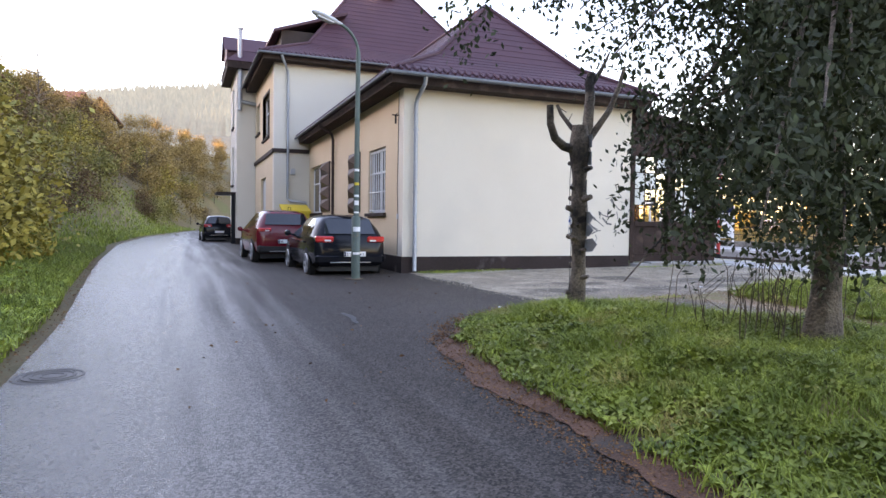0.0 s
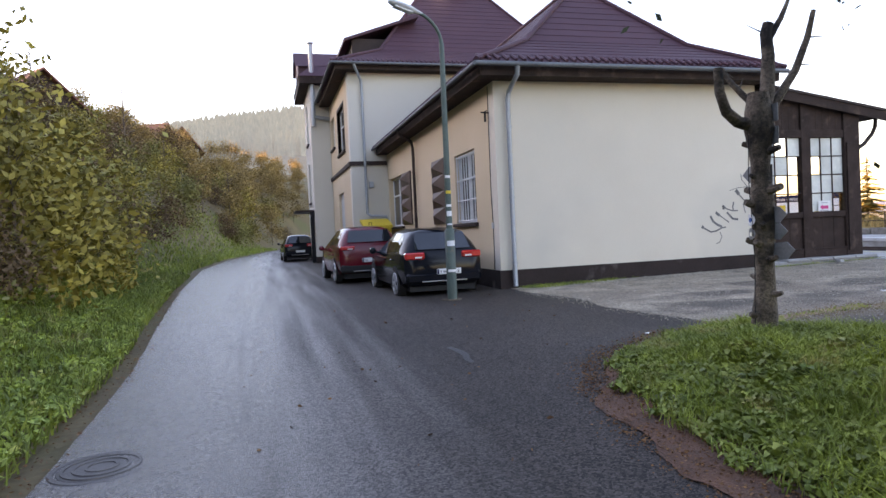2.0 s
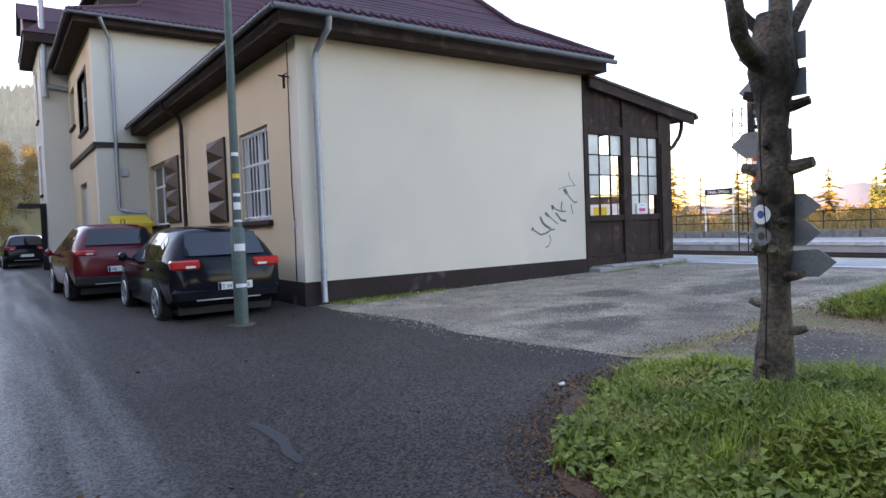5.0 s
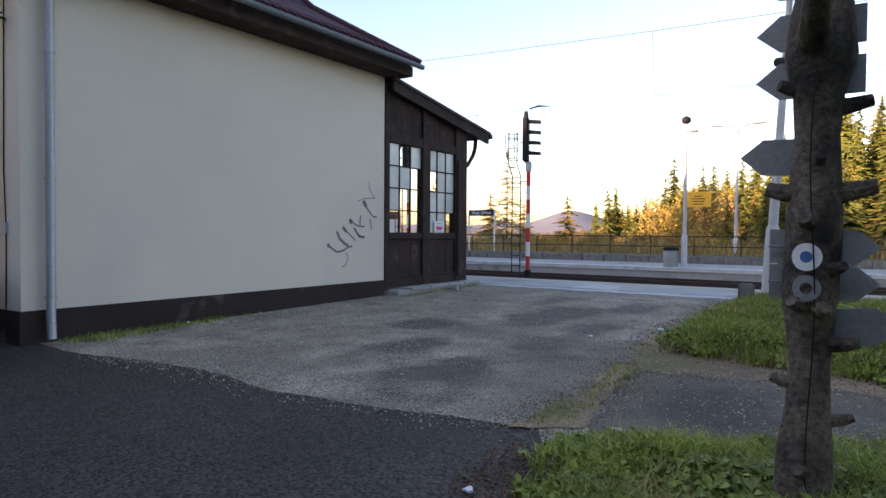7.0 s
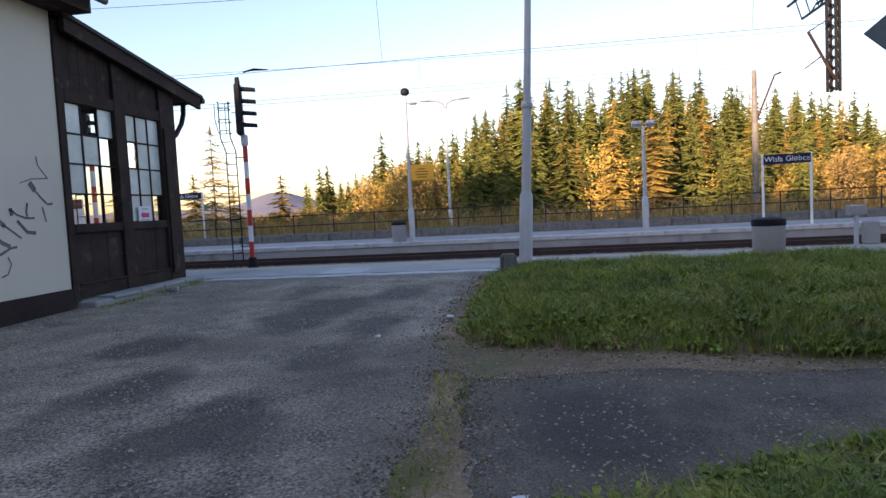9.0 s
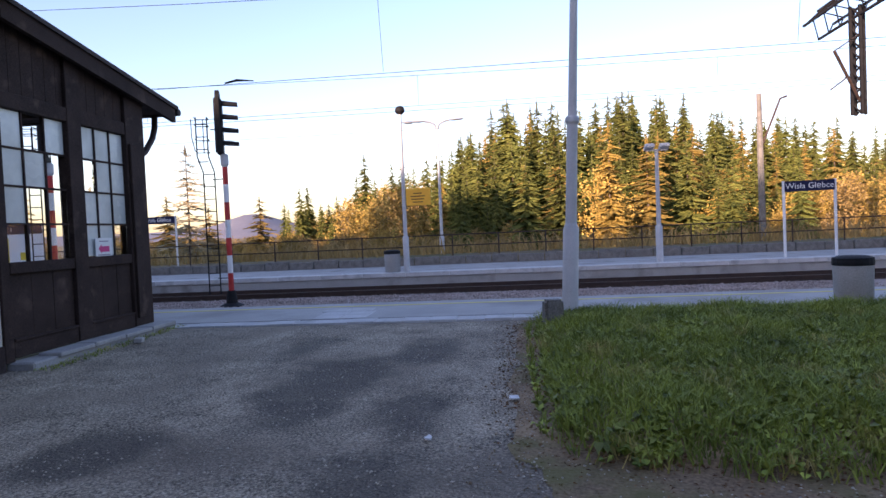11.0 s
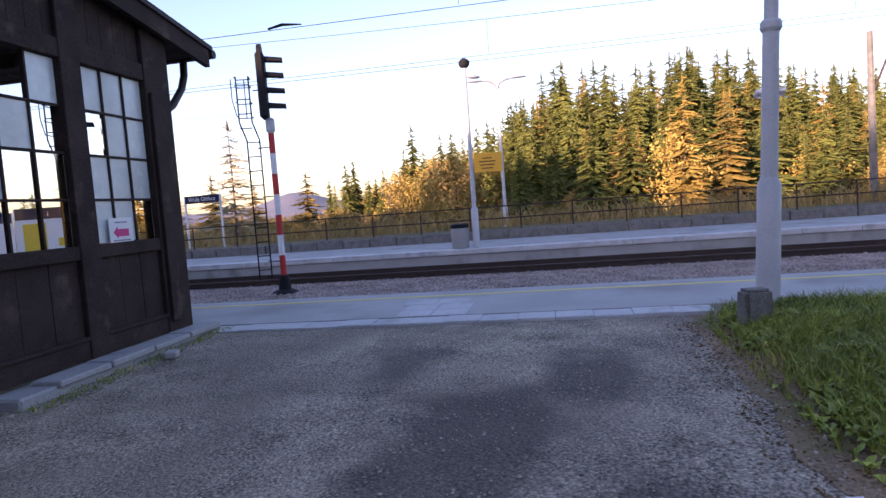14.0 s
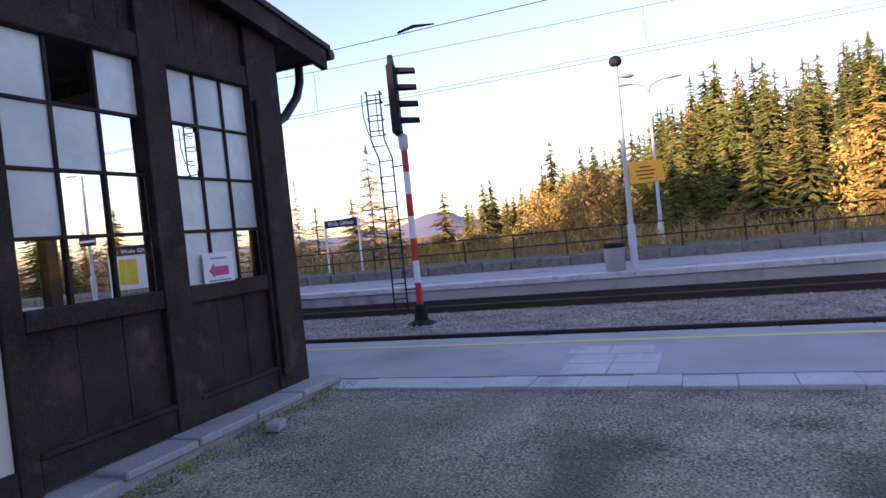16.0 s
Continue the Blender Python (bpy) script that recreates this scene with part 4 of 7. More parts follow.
for i in range(n):
    a, b = lerp(12.12, 14.56, i / n), lerp(12.12, 14.56, (i + 1) / n)
    wood("board", a + .002, b - .002, PY + .01, PY + .05, 3.52, lerp(4.46, 4.02, (i + .5) / n) - .02, bevel=.003)
bm = B()
slab(bm, [(12.0, PY - .2, 4.62), (15.92, PY - .2, 4.0), (15.92, 27.0, 4.0), (12.0, 27.0, 4.62)], .06)
part("roof", bm, BROWNMETAL, porch, "dark lean-to roof sheet")
bm = B()
slab(bm, [(12.06, PY - .17, 4.55), (15.86, PY - .17, 3.94), (15.86, PY - .10, 3.94), (12.06, PY - .10, 4.55)], .22)
part("bargeboard", bm, DARKWOOD, porch, "dark sloping bargeboard")
bm = B()
slab(bm, [(12.08, PY - .1, 4.50), (15.84, PY - .1, 3.90), (15.84, 26.9, 3.90), (12.08, 26.9, 4.50)], .03)
part("ceiling", bm, DARKWOOD, porch)
bm = B()
tube(bm, [(15.94, PY - .2, 3.9), (15.94, 27, 3.9)], .06, 8)
part("gutter", bm, BROWNMETAL, porch)
bm = B()
tube(bm, [(15.92, PY + .25, 3.86), (15.9, PY + .25, 3.65), (15.76, PY + .22, 3.45), (15.4, PY + .15, 3.18), (15.13, PY + .12, 3.05), (15.1, PY + .12, 2.9), (15.1, PY + .12, .35)], .05, 10)
part("downpipe", bm, BROWNMETAL, porch, "dark painted downpipe with a swan neck", smooth=True)
for y in (18.6, 22.0, 25.4):
    wood("post", 14.88, 15.04, y, y + .16, .3, 3.95)
wood("beam", 14.85, PXE, PY + .15, 26.9, 3.75, 3.93)
# panes: three columns by four rows in each bay
def bay(x0, x1, kinds):
    z0, z1 = 1.50, 3.33
    for i in range(1, 3):
        x = lerp(x0, x1, i / 3)
        wood("glazing_bar", x - .014, x + .014, PY + .01, PY + .06, z0, z1, bevel=.003)
    for j in range(1, 4):
        z = lerp(z0, z1, j / 4)
        wood("glazing_bar", x0, x1, PY + .012, PY + .058, z - .013, z + .013, bevel=.003)
    for j in range(4):
        for i in range(3):
            k = kinds[j][i]
            if k == "o":
                continue
            a, b = lerp(x0, x1, i / 3) + .008, lerp(x0, x1, (i + 1) / 3) - .008
            c, d = lerp(z1, z0, (j + 1) / 4) + .008, lerp(z1, z0, j / 4) - .008
            ob = wood("pane", a, b, PY + .03, PY + .034, c, d, material=MILK if k == "m" else CLEAR, bevel=0, label="milky white pane" if k == "m" else "clear glass pane")
            if k == "c":
                ob.visible_shadow = False


bay(12.12, 13.25, ["mom", "mmo", "mcc", "ccc"])
bay(13.53, 14.56, ["mmm", "omm", "mmm", "mmc"])
bm = B()
for pts in ([(13.54, 2.45), (13.57, 2.86), (13.54, 2.86)], [(13.865, 2.44), (13.865, 2.84), (13.82, 2.80), (13.84, 2.66), (13.78, 2.60), (13.83, 2.5)]):
    poly(bm, [(x, PY + .03, z) for x, z in pts])
part("broken_pane", bm, CLEAR, porch, "shards of a broken pane")
notice = thing("notice", "white paper notice with a pink arrow, taped to glass", "notice", (13.92, PY, 1.49))
piece("sheet", WHITEPAINT, (-.19, .19, -.012, -.006, .0, .27), parent=notice)
bm = B()
poly(bm, [(-.13, -.014, .115), (-.06, -.014, .185), (-.06, -.014, .15), (.12, -.014, .15), (.12, -.014, .07), (-.06, -.014, .07), (-.06, -.014, .045)])
part("arrow", bm, PINK, notice)
for a, b, c in ((-.10, .10, .215), (-.14, .14, .02)):
    piece("text_bar", PINKDARK, (a, b, -.0145, -.0125, c, c + .014), parent=notice)

bm = B()
obox(bm, pose(0, 0, .035, 4, 3, 0), .25, .12, .07, .012)
brick = part("loose_brick", bm, CONCRETE)
brick.matrix_basis = pose(13.75, 14.6, height(13.75, 14.6) + .015, 0, 0, 24)
tagged(brick, "worn loose brick lying beside the porch step", "brick")

# ---- road side ----
def lathe(bm, prof, at=(0, 0, 0), axis="z", seg=16):
    rings = []
    for r, h in prof:
        ring = []
        for k in range(seg):
            a = 2 * math.pi * k / seg
            c, s = r * math.cos(a), r * math.sin(a)
            p = {"z": (c, s, h), "x": (h, c, s), "y": (c, h, s)}[axis]
            ring.append(bm.verts.new(Vector(at) + Vector(p)))
        rings.append(ring)
    for a, b in zip(rings, rings[1:]):
        for k in range(seg):
            bm.faces.new((a[k], a[(k + 1) % seg], b[(k + 1) % seg], b[k]))
    bm.faces.new(rings[0][::-1])
    bm.faces.new(rings[-1])


def manhole(x, y):
    z = height(x, y) + .003
    m = thing("manhole_cover", "round cast-iron manhole cover set in the road", "manhole cover", (x, y, z))
    bm = B()
    lathe(bm, [(.34, -.05), (.34, .006), (.335, .012), (.30, .012), (.295, .002)], seg=32)
    part("rim", bm, MANHOLE, m)
    bm = B()
    lathe(bm, [(.285, -.03), (.285, .006), (.28, .010), (.05, .012)], seg=32)
    part("lid", bm, MANHOLE, m)
    for r in (.10, .18, .25):
        bm = B()
        lathe(bm, [(r - .012, .01), (r - .01, .019), (r + .01, .019), (r + .012, .01)], seg=28)
        part("rib", bm, MANHOLE, m)


manhole(-0.74, 7.03)


def street_lamp(x, y):
    z = height(x, y)
    L = thing("street_lamp", "green street lamp column with stickers and peeling paint", "street lamp", (x, y, z))
    bm = B()
    tube(bm, [(0, 0, -.1), (0, 0, 1.35), (0, 0, 1.38)], [.095, .095, .07], 14)
    part("base_column", bm, LAMPGREEN, L, "thick lower column with rust", smooth=True)
    bm = B()
    pts = [(0, 0, 1.36), (.03, .05, 4.9)] + [(.03 - .62 * (1 - math.cos(a)), .05 - .25 * (1 - math.cos(a)), 4.9 + .55 * math.sin(a)) for a in [i * .2 for i in range(1, 8)]]
    tube(bm, pts, [.062, .048] + [.032] * 7, 12)
    part("column", bm, LAMPGREEN, L, smooth=True)
    e = Vector(pts[-1])
    d = Vector((-.92, -.36, .16)).normalized()
    bm = B()
    prof = [(-.12, .03, .03), (0, .05, .04), (.12, .09, .06), (.38, .10, .065), (.55, .075, .05), (.62, .03, .02)]
    side = d.cross(Vector((0, 0, 1))).normalized()
    up = side.cross(d)
    rings = []
    for s, w, h in prof:
        rings.append([bm.verts.new(e + d * s + side * w * math.cos(a) + up * h * math.sin(a)) for a in [2 * math.pi * k / 12 for k in range(12)]])
    for a, b in zip(rings, rings[1:]):
        for k in range(12):
            bm.faces.new((a[k], a[(k + 1) % 12], b[(k + 1) % 12], b[k]))
    bm.faces.new(rings[0][::-1]), bm.faces.new(rings[-1])
    part("lamp_head", bm, GREYPOST, L, "grey cobra-head luminaire", smooth=True)
    bm = B()
    obox(bm, Matrix.Translation(e + d * .3 - up * .06) @ Matrix((d, side, up)).transposed().to_4x4(), .4, .13, .03, .01)
    part("lens", bm, WHITEPAINT, L)
    for zz, hh, m in ((1.05, .10, WHITEPAINT), (1.62, .10, WHITEPAINT), (1.80, .045, WHITEPAINT), (2.05, .06, YELLOWBOX), (2.35, .05, WHITEPAINT), (.55, .05, WHITEPAINT), (1.45, .03, WHITEPAINT)):
        bm = B()
        r = .098 if zz < 1.35 else .064
        ring = [(-.9 + .36 * k) for k in range(6)]
        va = [bm.verts.new((r * math.sin(a), -r * math.cos(a), zz)) for a in ring]
        vb = [bm.verts.new((r * math.sin(a), -r * math.cos(a), zz + hh)) for a in ring]
        for k in range(5):
            bm.faces.new((va[k], va[k + 1], vb[k + 1], vb[k]))
        part("sticker", bm, m, L)
    bm = B()
    slab(bm, [(.19 * math.cos(a) * (1 + .2 * math.sin(3 * a)), .17 * math.sin(a), .03) for a in [i * .45 for i in range(14)]], .05)
    part("footing", bm, CINDER, L)


street_lamp(3.87, 14.05)


def car(name, label, at, rz, paint, rows, wheels, plate, lamps, wr=.315, rim=ALLOY):
    """A car with its tail at y = 0 and its nose along +y. rows: place, half width, bottom, belt, roof, roof half width."""
    C = thing(name, label, "car", at, rz)
    bm = B()
    rings = []
    for s, w, zb, zl, zr, rw in rows:
        h = [(0, zb), (w * .8, zb), (w * .96, zb + .1), (w, lerp(zb, zl, .45)), (w * .985, zl - .05), (w * .95, zl), (lerp(w * .95, rw, .5) + .02, lerp(zl, zr, .5)), (rw, zr - .05 * (zr > zl + .2)), (rw * .72, zr), (0, zr + .015)]
        rings.append([bm.verts.new((-x, s, z)) for x, z in h[:0:-1]] + [bm.verts.new((x, s, z)) for x, z in h[1:]])
    n = len(rings[0])
    for a, b in zip(rings, rings[1:]):
        for k in range(n):
            bm.faces.new((a[k], b[k], b[(k + 1) % n], a[(k + 1) % n]))
    bm.faces.new(rings[0]), bm.faces.new(rings[-1][::-1])
    bmesh.ops.remove_doubles(bm, verts=bm.verts, dist=.001)
    bmesh.ops.recalc_face_normals(bm, faces=bm.faces)
    body = part("body", bm, paint, C, smooth=True)

    def sec(s, t):
        """Half width and height on the side at station s, t from belt to roof."""
        for r0, r1 in zip(rows, rows[1:]):
            if s <= r1[0]:
                f = (s - r0[0]) / (r1[0] - r0[0])
                r = [lerp(p, q, f) for p, q in zip(r0, r1)]
                break
        w, zl, zr, rw = r[1] * .95, r[3], r[4] - .05, r[5]
        mid = (lerp(w, rw, .5) + .02, lerp(r[3], r[4], .5))
        return (lerp(w, mid[0], t * 2), lerp(zl, mid[1], t * 2)) if t < .5 else (lerp(mid[0], rw, t * 2 - 1), lerp(mid[1], zr, t * 2 - 1))
    # side windows, one a door, and the rear quarter
    for sx in (-1, 1):
        for s0, s1, c0, c1 in wheels["glass"]:
            bm = B()
            g = []
            for i in range(5):
                s = lerp(s0, s1, i / 4)
                top = lerp(c0, c1, i / 4)
                col = []
                for j in range(5):
                    x, z = sec(s, lerp(.06, top, j / 4))
                    col.append(bm.verts.new((sx * (x + .008), s, z)))
                g.append(col)
            for a, b in zip(g, g[1:]):
                for j in range(4):
                    bm.faces.new((a[j], b[j], b[j + 1], a[j + 1]))
            bmesh.ops.recalc_face_normals(bm, faces=bm.faces)
            part("side_window", bm, CARGLASS, body)
        for s in wheels["at"]:
            W = new("wheel")
            W.parent = C
            W.location = (sx * wheels["track"], s, wr)
            bm = B()
            lathe(bm, [(wr - .10, -.08), (wr - .02, -.095), (wr, -.06), (wr, .06), (wr - .02, .095), (wr - .10, .08)], axis="x", seg=24)
            part("tyre", bm, RUBBER, W)
            bm = B()
            o = sx * .1
            tube(bm, [(o, (wr - .095) * math.cos(k * math.pi / 12), (wr - .095) * math.sin(k * math.pi / 12)) for k in range(25)], .016, 6)
            for k in range(5):
                a = 2 * math.pi * k / 5
                for da in (-.16, .16):
                    tube(bm, [(o, .04 * math.cos(a), .04 * math.sin(a)), (o, (wr - .1) * math.cos(a + da), (wr - .1) * math.sin(a + da))], .02, 4)
            lathe(bm, [(.05, o - .01), (.05, o + .01)][::1], axis="x", seg=10)
            part("rim", bm, rim, W)
            bm = B()
            arch = [(sx * (wheels["half"] + .004), s + (wr + .06) * math.cos(a), wr + (wr + .06) * math.sin(a)) for a in [math.pi * k / 12 for k in range(13)]]
            arch += [(sx * (wheels["half"] + .004), s - wr - .06, .2), (sx * (wheels["half"] + .004), s + wr + .06, .2)]
            poly(bm, arch)
            part("wheel_arch", bm, RUBBER, body)
        bm = B()
        lathe(bm, [(.02, -.09), (.075, -.06), (.085, 0), (.07, .05), (.02, .06)], at=(sx * (wheels["half"] + .12), wheels["mirror"], 1.0), axis="y", seg=10)
        tube(bm, [(sx * (wheels["half"] - .06), wheels["mirror"], .95), (sx * (wheels["half"] + .1), wheels["mirror"], .98)], .025, 6)
        part("mirror", bm, paint, C, smooth=True)
        for s in wheels["handles"]:
            bm = B()
            box(bm, *sorted((sx * (wheels["half"] - .01), sx * (wheels["half"] + .035))), s, s + .18, .80, .835, bevel=.008)
            part("door_handle", bm, paint, body)
    for x0, x1, z0, z1, y in lamps:
        for sx in (-1, 1):
            bm = B()
            box(bm, *sorted((sx * x0, sx * x1)), y - .02, y + .16, z0, z1, bevel=.025)
            part("tail_lamp", bm, TAILRED, C, "red tail lamp")
            bm = B()
            box(bm, *sorted((sx * lerp(x0, x1, .15), sx * lerp(x0, x1, .5))), y - .026, y, lerp(z0, z1, .15), lerp(z0, z1, .4), bevel=.006)
            part("reversing_lamp", bm, WHITEPAINT, C)
    # rear window, bumper, plate
    rw = wheels["rear"]
    bm = B()
    g = [[(x * rw[0], rw[1], rw[2]) for x in (-1, -.5, 0, .5, 1)], [(x * rw[3], rw[4], rw[5]) for x in (-1, -.5, 0, .5, 1)]]
    vs = [[bm.verts.new((p[0], p[1] + .05 * abs(i - 2) / 2 * .6, p[2])) for i, p in enumerate(r)] for r in g]
    for i in range(4):
        bm.faces.new((vs[0][i], vs[0][i + 1], vs[1][i + 1], vs[1][i]))
    part("rear_window", bm, CARGLASS, C, "dark tinted rear window")
    bm = B()
    hw = wheels["half"]
    box(bm, -hw * .93, hw * .93, -.05, .25, .32, .56, bevel=.06)
    part("bumper", bm, wheels["bumper"], C)
    bm = B()
    box(bm, -hw * .55, hw * .55, -.056, .0, .36, .38, bevel=.004)
    part("trim_strip", bm, ALLOY, C)
    px, pz, text = plate
    bm = B()
    box(bm, px - .26, px + .26, -.062, -.045, pz - .057, pz + .057, bevel=.006)
    P = part("number_plate", bm, WHITEPAINT, C, "white number plate")
    bm = B()
    box(bm, px - .255, px - .215, -.0655, -.06, pz - .05, pz + .05)
    part("blue_band", bm, BLUEPAINT, P)
    for k, chars in enumerate(text):
        if chars != " ":
            glyph(chars, px - .20 + k * .062, -.066, pz - .035, .085, BLACKMETAL, P)
    bm = B()
    box(bm, -hw * .8, hw * .8, .1, rows[-1][0] - .2, .16, .30)
    part("underbody", bm, RUBBER, C)
    return C


def glyph(text, x, y, z, size, material, parent, name="lettering", align="LEFT", rz=0):
    """Letters standing in a plane that faces -y before the turn rz."""
    cu = bpy.data.curves.new(name, "FONT")
    cu.body, cu.size, cu.align_x, cu.extrude = text, size, align, .0008
    cu.resolution_u = 2
    cu.materials.append(material)
    ob = new(name, cu)
    ob.matrix_basis = pose(x, y, z, 90, 0, rz)
    ob.parent = parent
    return ob


HATCH = [(-.03, .66, .42, .62, .66, .5), (0.00, .76, .34, .86, .92, .62), (0.05, .83, .28, .93, 1.02, .60), (0.28, .86, .22, .96, 1.36, .56), (0.50, .875, .2, .96, 1.44, .56), (1.2, .885, .18, .95, 1.475, .57), (1.9, .885, .18, .94, 1.465, .57), (2.4, .885, .18, .93, 1.36, .56), (2.95, .88, .18, .93, .98, .62), (3.6, .86, .2, .86, .90, .6), (4.05, .78, .24, .70, .75, .55), (4.2, .62, .32, .58, .60, .45)]
HATCH_W = dict(at=(.75, 3.32), track=.78, half=.875, mirror=2.65, handles=(.95, 1.75), glass=[(.55, .88, .55, .88), (.92, 1.62, .9, .93), (1.68, 2.62, .93, .55)], rear=(.60, .0, 1.03, .53, .24, 1.37), bumper=CARBLACK)
car("parked_car", "black five-door hatchback parked beside the station wall", (3.98, 15.0, base(4, 16.5) - .06), 1, CARBLACK, HATCH, HATCH_W, (.10, .56, "SW   49"), [(.40, .815, .83, .97, -.02)])
SUV = [(s, w + .04, zb + .05, zl + .1, zr + .12, rw + .03) for s, w, zb, zl, zr, rw in HATCH]
SUV_W = dict(HATCH_W, track=.82, half=.915, rear=(.64, .0, 1.16, .55, .24, 1.48), bumper=RUBBER)
car("parked_car", "dark red crossover parked nose towards the road bend", (3.25, 19.9, base(3, 21) - .02), 2, CARRED, SUV, SUV_W, (0, .66, "WL ###"[:2] + "    "), [(.45, .84, .95, 1.06, -.02)], .34)
car("parked_car", "white hatchback parked by the door canopy", (2.75, 48.2, base(3, 46)), 178, CARWHITE, HATCH, HATCH_W, (0, .56, " "), [(.40, .815, .83, .97, -.02)])
car("parked_car", "black hatchback parked beyond the door canopy", (2.3, 39.0, base(2, 40)), 2, CARBLACK, HATCH, HATCH_W, (0, .56, " "), [(.40, .815, .83, .97, -.02)])

skip = thing("grit_container", "yellow lidded container against the wall corner", "container", (4.55, 26.6, base(4.5, 26.6)))
piece("container_body", YELLOWBOX, (-.5, .5, -.5, .5, 0, 1.55), parent=skip, bevel=.03)
bm = B()
slab(bm, [(-.54, -.54, 1.62), (.54, -.54, 1.62), (.54, .54, 1.9), (-.54, .54, 1.9)], .1)
part("lid", bm, YELLOWBOX, skip)
bm = B()
tube(bm, [(-.35, -.5, 1.63), (-.35, -.56, 1.75), (-.25, -.56, 1.75), (-.25, -.5, 1.63)], .015, 6)
part("handle", bm, BLACKMETAL, skip)

# ---- far hills and the houses above the road ----
def ridge(name, material, pts, depth, label):
    """A long hill: crest heights along a line, sloping down to both sides."""
    bm = B()
    rows = []
    for x, y, h in pts:
        n = Vector((x, y, 0)).normalized()
        rows.append([bm.verts.new(Vector((x, y, 0)) + n * o * depth + Vector((0, 0, h * k - 8 * (k == 0)))) for o, k in ((-1, 0), (-.75, .3), (-.5, .62), (-.2, .9), (0, 1), (.5, .8), (1, 0))])
    for a, b in zip(rows, rows[1:]):
        for k in range(6):
            bm.faces.new((a[k], a[k + 1], b[k + 1], b[k]))
    return tagged(part(name, bm, material, smooth=True), label, "hill", kind="structure")


def crest(x0, y0, x1, y1, n, hfun):
    return [(lerp(x0, x1, i / n), lerp(y0, y1, i / n), hfun(i / n)) for i in range(n + 1)]


HILL = crest(-260, 420, 160, 520, 60, lambda t: max(38, min(91, 77 + 84 * (t - .51))) - 20 * fade(t, .8, 1) + 1.5 * noise.noise(Vector((t * 14, 0, 0))))
ridge("backdrop_hill", FARHILL, HILL, 230, "wooded hill beyond the road, haze put into its colour and glow")
ridge("backdrop_mountain", FARBLUE, crest(1700, 300, 1300, 1700, 50, lambda t: 26 + 36 * math.exp(-((t - .265) / .06) ** 2) + 3 * noise.noise(Vector((t * 12, 3, 0)))), 500, "distant mountain, haze put into its blue-grey colour")


def house(name, at, rz, w, l, eave, top, label):
    H = thing(name, label, "house", at, rz)
    bm = B()
    box(bm, -w / 2, w / 2, -l / 2, l / 2, -4, eave)
    part("wall", bm, CONCRETE, H)
    for sy in (-1, 1):
        bm = B()
        slab_pts = [(-w / 2, sy * l / 2, eave), (w / 2, sy * l / 2, eave), (0, sy * l / 2, top - .2)]
        poly(bm, slab_pts)
        poly(bm, [(p[0], p[1] - sy * .2, p[2]) for p in slab_pts])
        part("gable", bm, DARKWOOD, H, "dark boarded gable")
    for sx in (-1, 1):
        bm = B()
        slab(bm, [(0, -l / 2 - .6, top), (0, l / 2 + .6, top), (sx * (w / 2 + .7), l / 2 + .6, eave - .5), (sx * (w / 2 + .7), -l / 2 - .6, eave - .5)], .2)
        part("roof", bm, REDTILE, H, "dark red tiled roof")
    for k in range(3):
        for zz in (.6, 3.0):
            if zz + 1.2 < eave:
                Wd = new("window")
                Wd.parent = H
                y = lerp(-l / 2, l / 2, (k + .6) / 3.2)
                piece("pane", WINGLASS, (w / 2 - .02, w / 2 + .03, y, y + .9, zz, zz + 1.2), parent=Wd)
                piece("frame", WHITEPAINT, (w / 2 - .02, w / 2 + .05, y - .1, y, zz, zz + 1.2), parent=Wd)
                x = lerp(-w / 2, w / 2, (k + .3) / 3)
                piece("pane", WINGLASS, (x, x + .8, -l / 2 - .03, -l / 2 + .02, zz, zz + 1.2), parent=Wd)
    return H


house("house", (-16.6, 99, 11.4), 70, 8.0, 10, 3.4, 6.6, "white house with dark red roof above the bank")
house("house", (-10.4, 100, 11.0), 12, 4.2, 7, 3.4, 6.4, "small dark gabled house wing above the bank")
house("house", (-20.5, 68, 10.8), 40, 8, 11, 2.4, 6.0, "low house with dark roof above the bank")

# ---- station forecourt and platforms ----
# concrete edging slabs of the near platform
n = 14
for i in range(n):
    y = lerp(8.9, 14.9, i / n)
    bm = B()
    box(bm, PLAT_X0 - .02, PLAT_X0 + .36, y + .002, y + 6 / n - .002, .0, PZ - .008 + .004 * math.sin(i * 2.3), bevel=.006)
    part("edging_slab", bm, EDGING, platform_near)
for i, (x, y) in enumerate([(a, b) for a in (15.33, 15.77, 16.21) for b in (11.7, 12.15)]):
    bm = B()
    box(bm, x, x + .42, y + .1 * (x > 16.2), y + .43 + .1 * (x > 16.2), .2, PZ + .006 + .002 * (i % 2), bevel=.006)
    part("paving_slab", bm, EDGING, platform_near)
for i in range(60):
    y = -12 + i * .9
    bm = B()
    box(bm, PLAT_X1 - .02, PLAT_X1 + .10, y + .004, y + .896, PZ - .16, PZ - .004, bevel=.01)
    part("coping", bm, CONCRETE, platform_near)
platform_far = [o for o in bpy.data.objects if o.name == "platform.001"][0]
for i in range(46):
    y = -14 + i * 1.5
    bm = B()
    box(bm, P2X - .05, P2X + .55, y + .006, y + 1.494, P2Z - .14, P2Z + .012, bevel=.012)
    part("coping", bm, EDGING, platform_far)
retaining = tagged(new("retaining_wall"), "low wall of grey concrete panels behind the platform", "wall", kind="structure")
for i in range(60):
    y = -16 + i * 1.05
    bm = B()
    box(bm, 31.2 + .03 * math.sin(i * 1.7), 31.36, y + .02, y + 1.03, .2, .58 + .025 * math.sin(i * 2.9), bevel=.015)
    part("panel", bm, STONE, retaining)

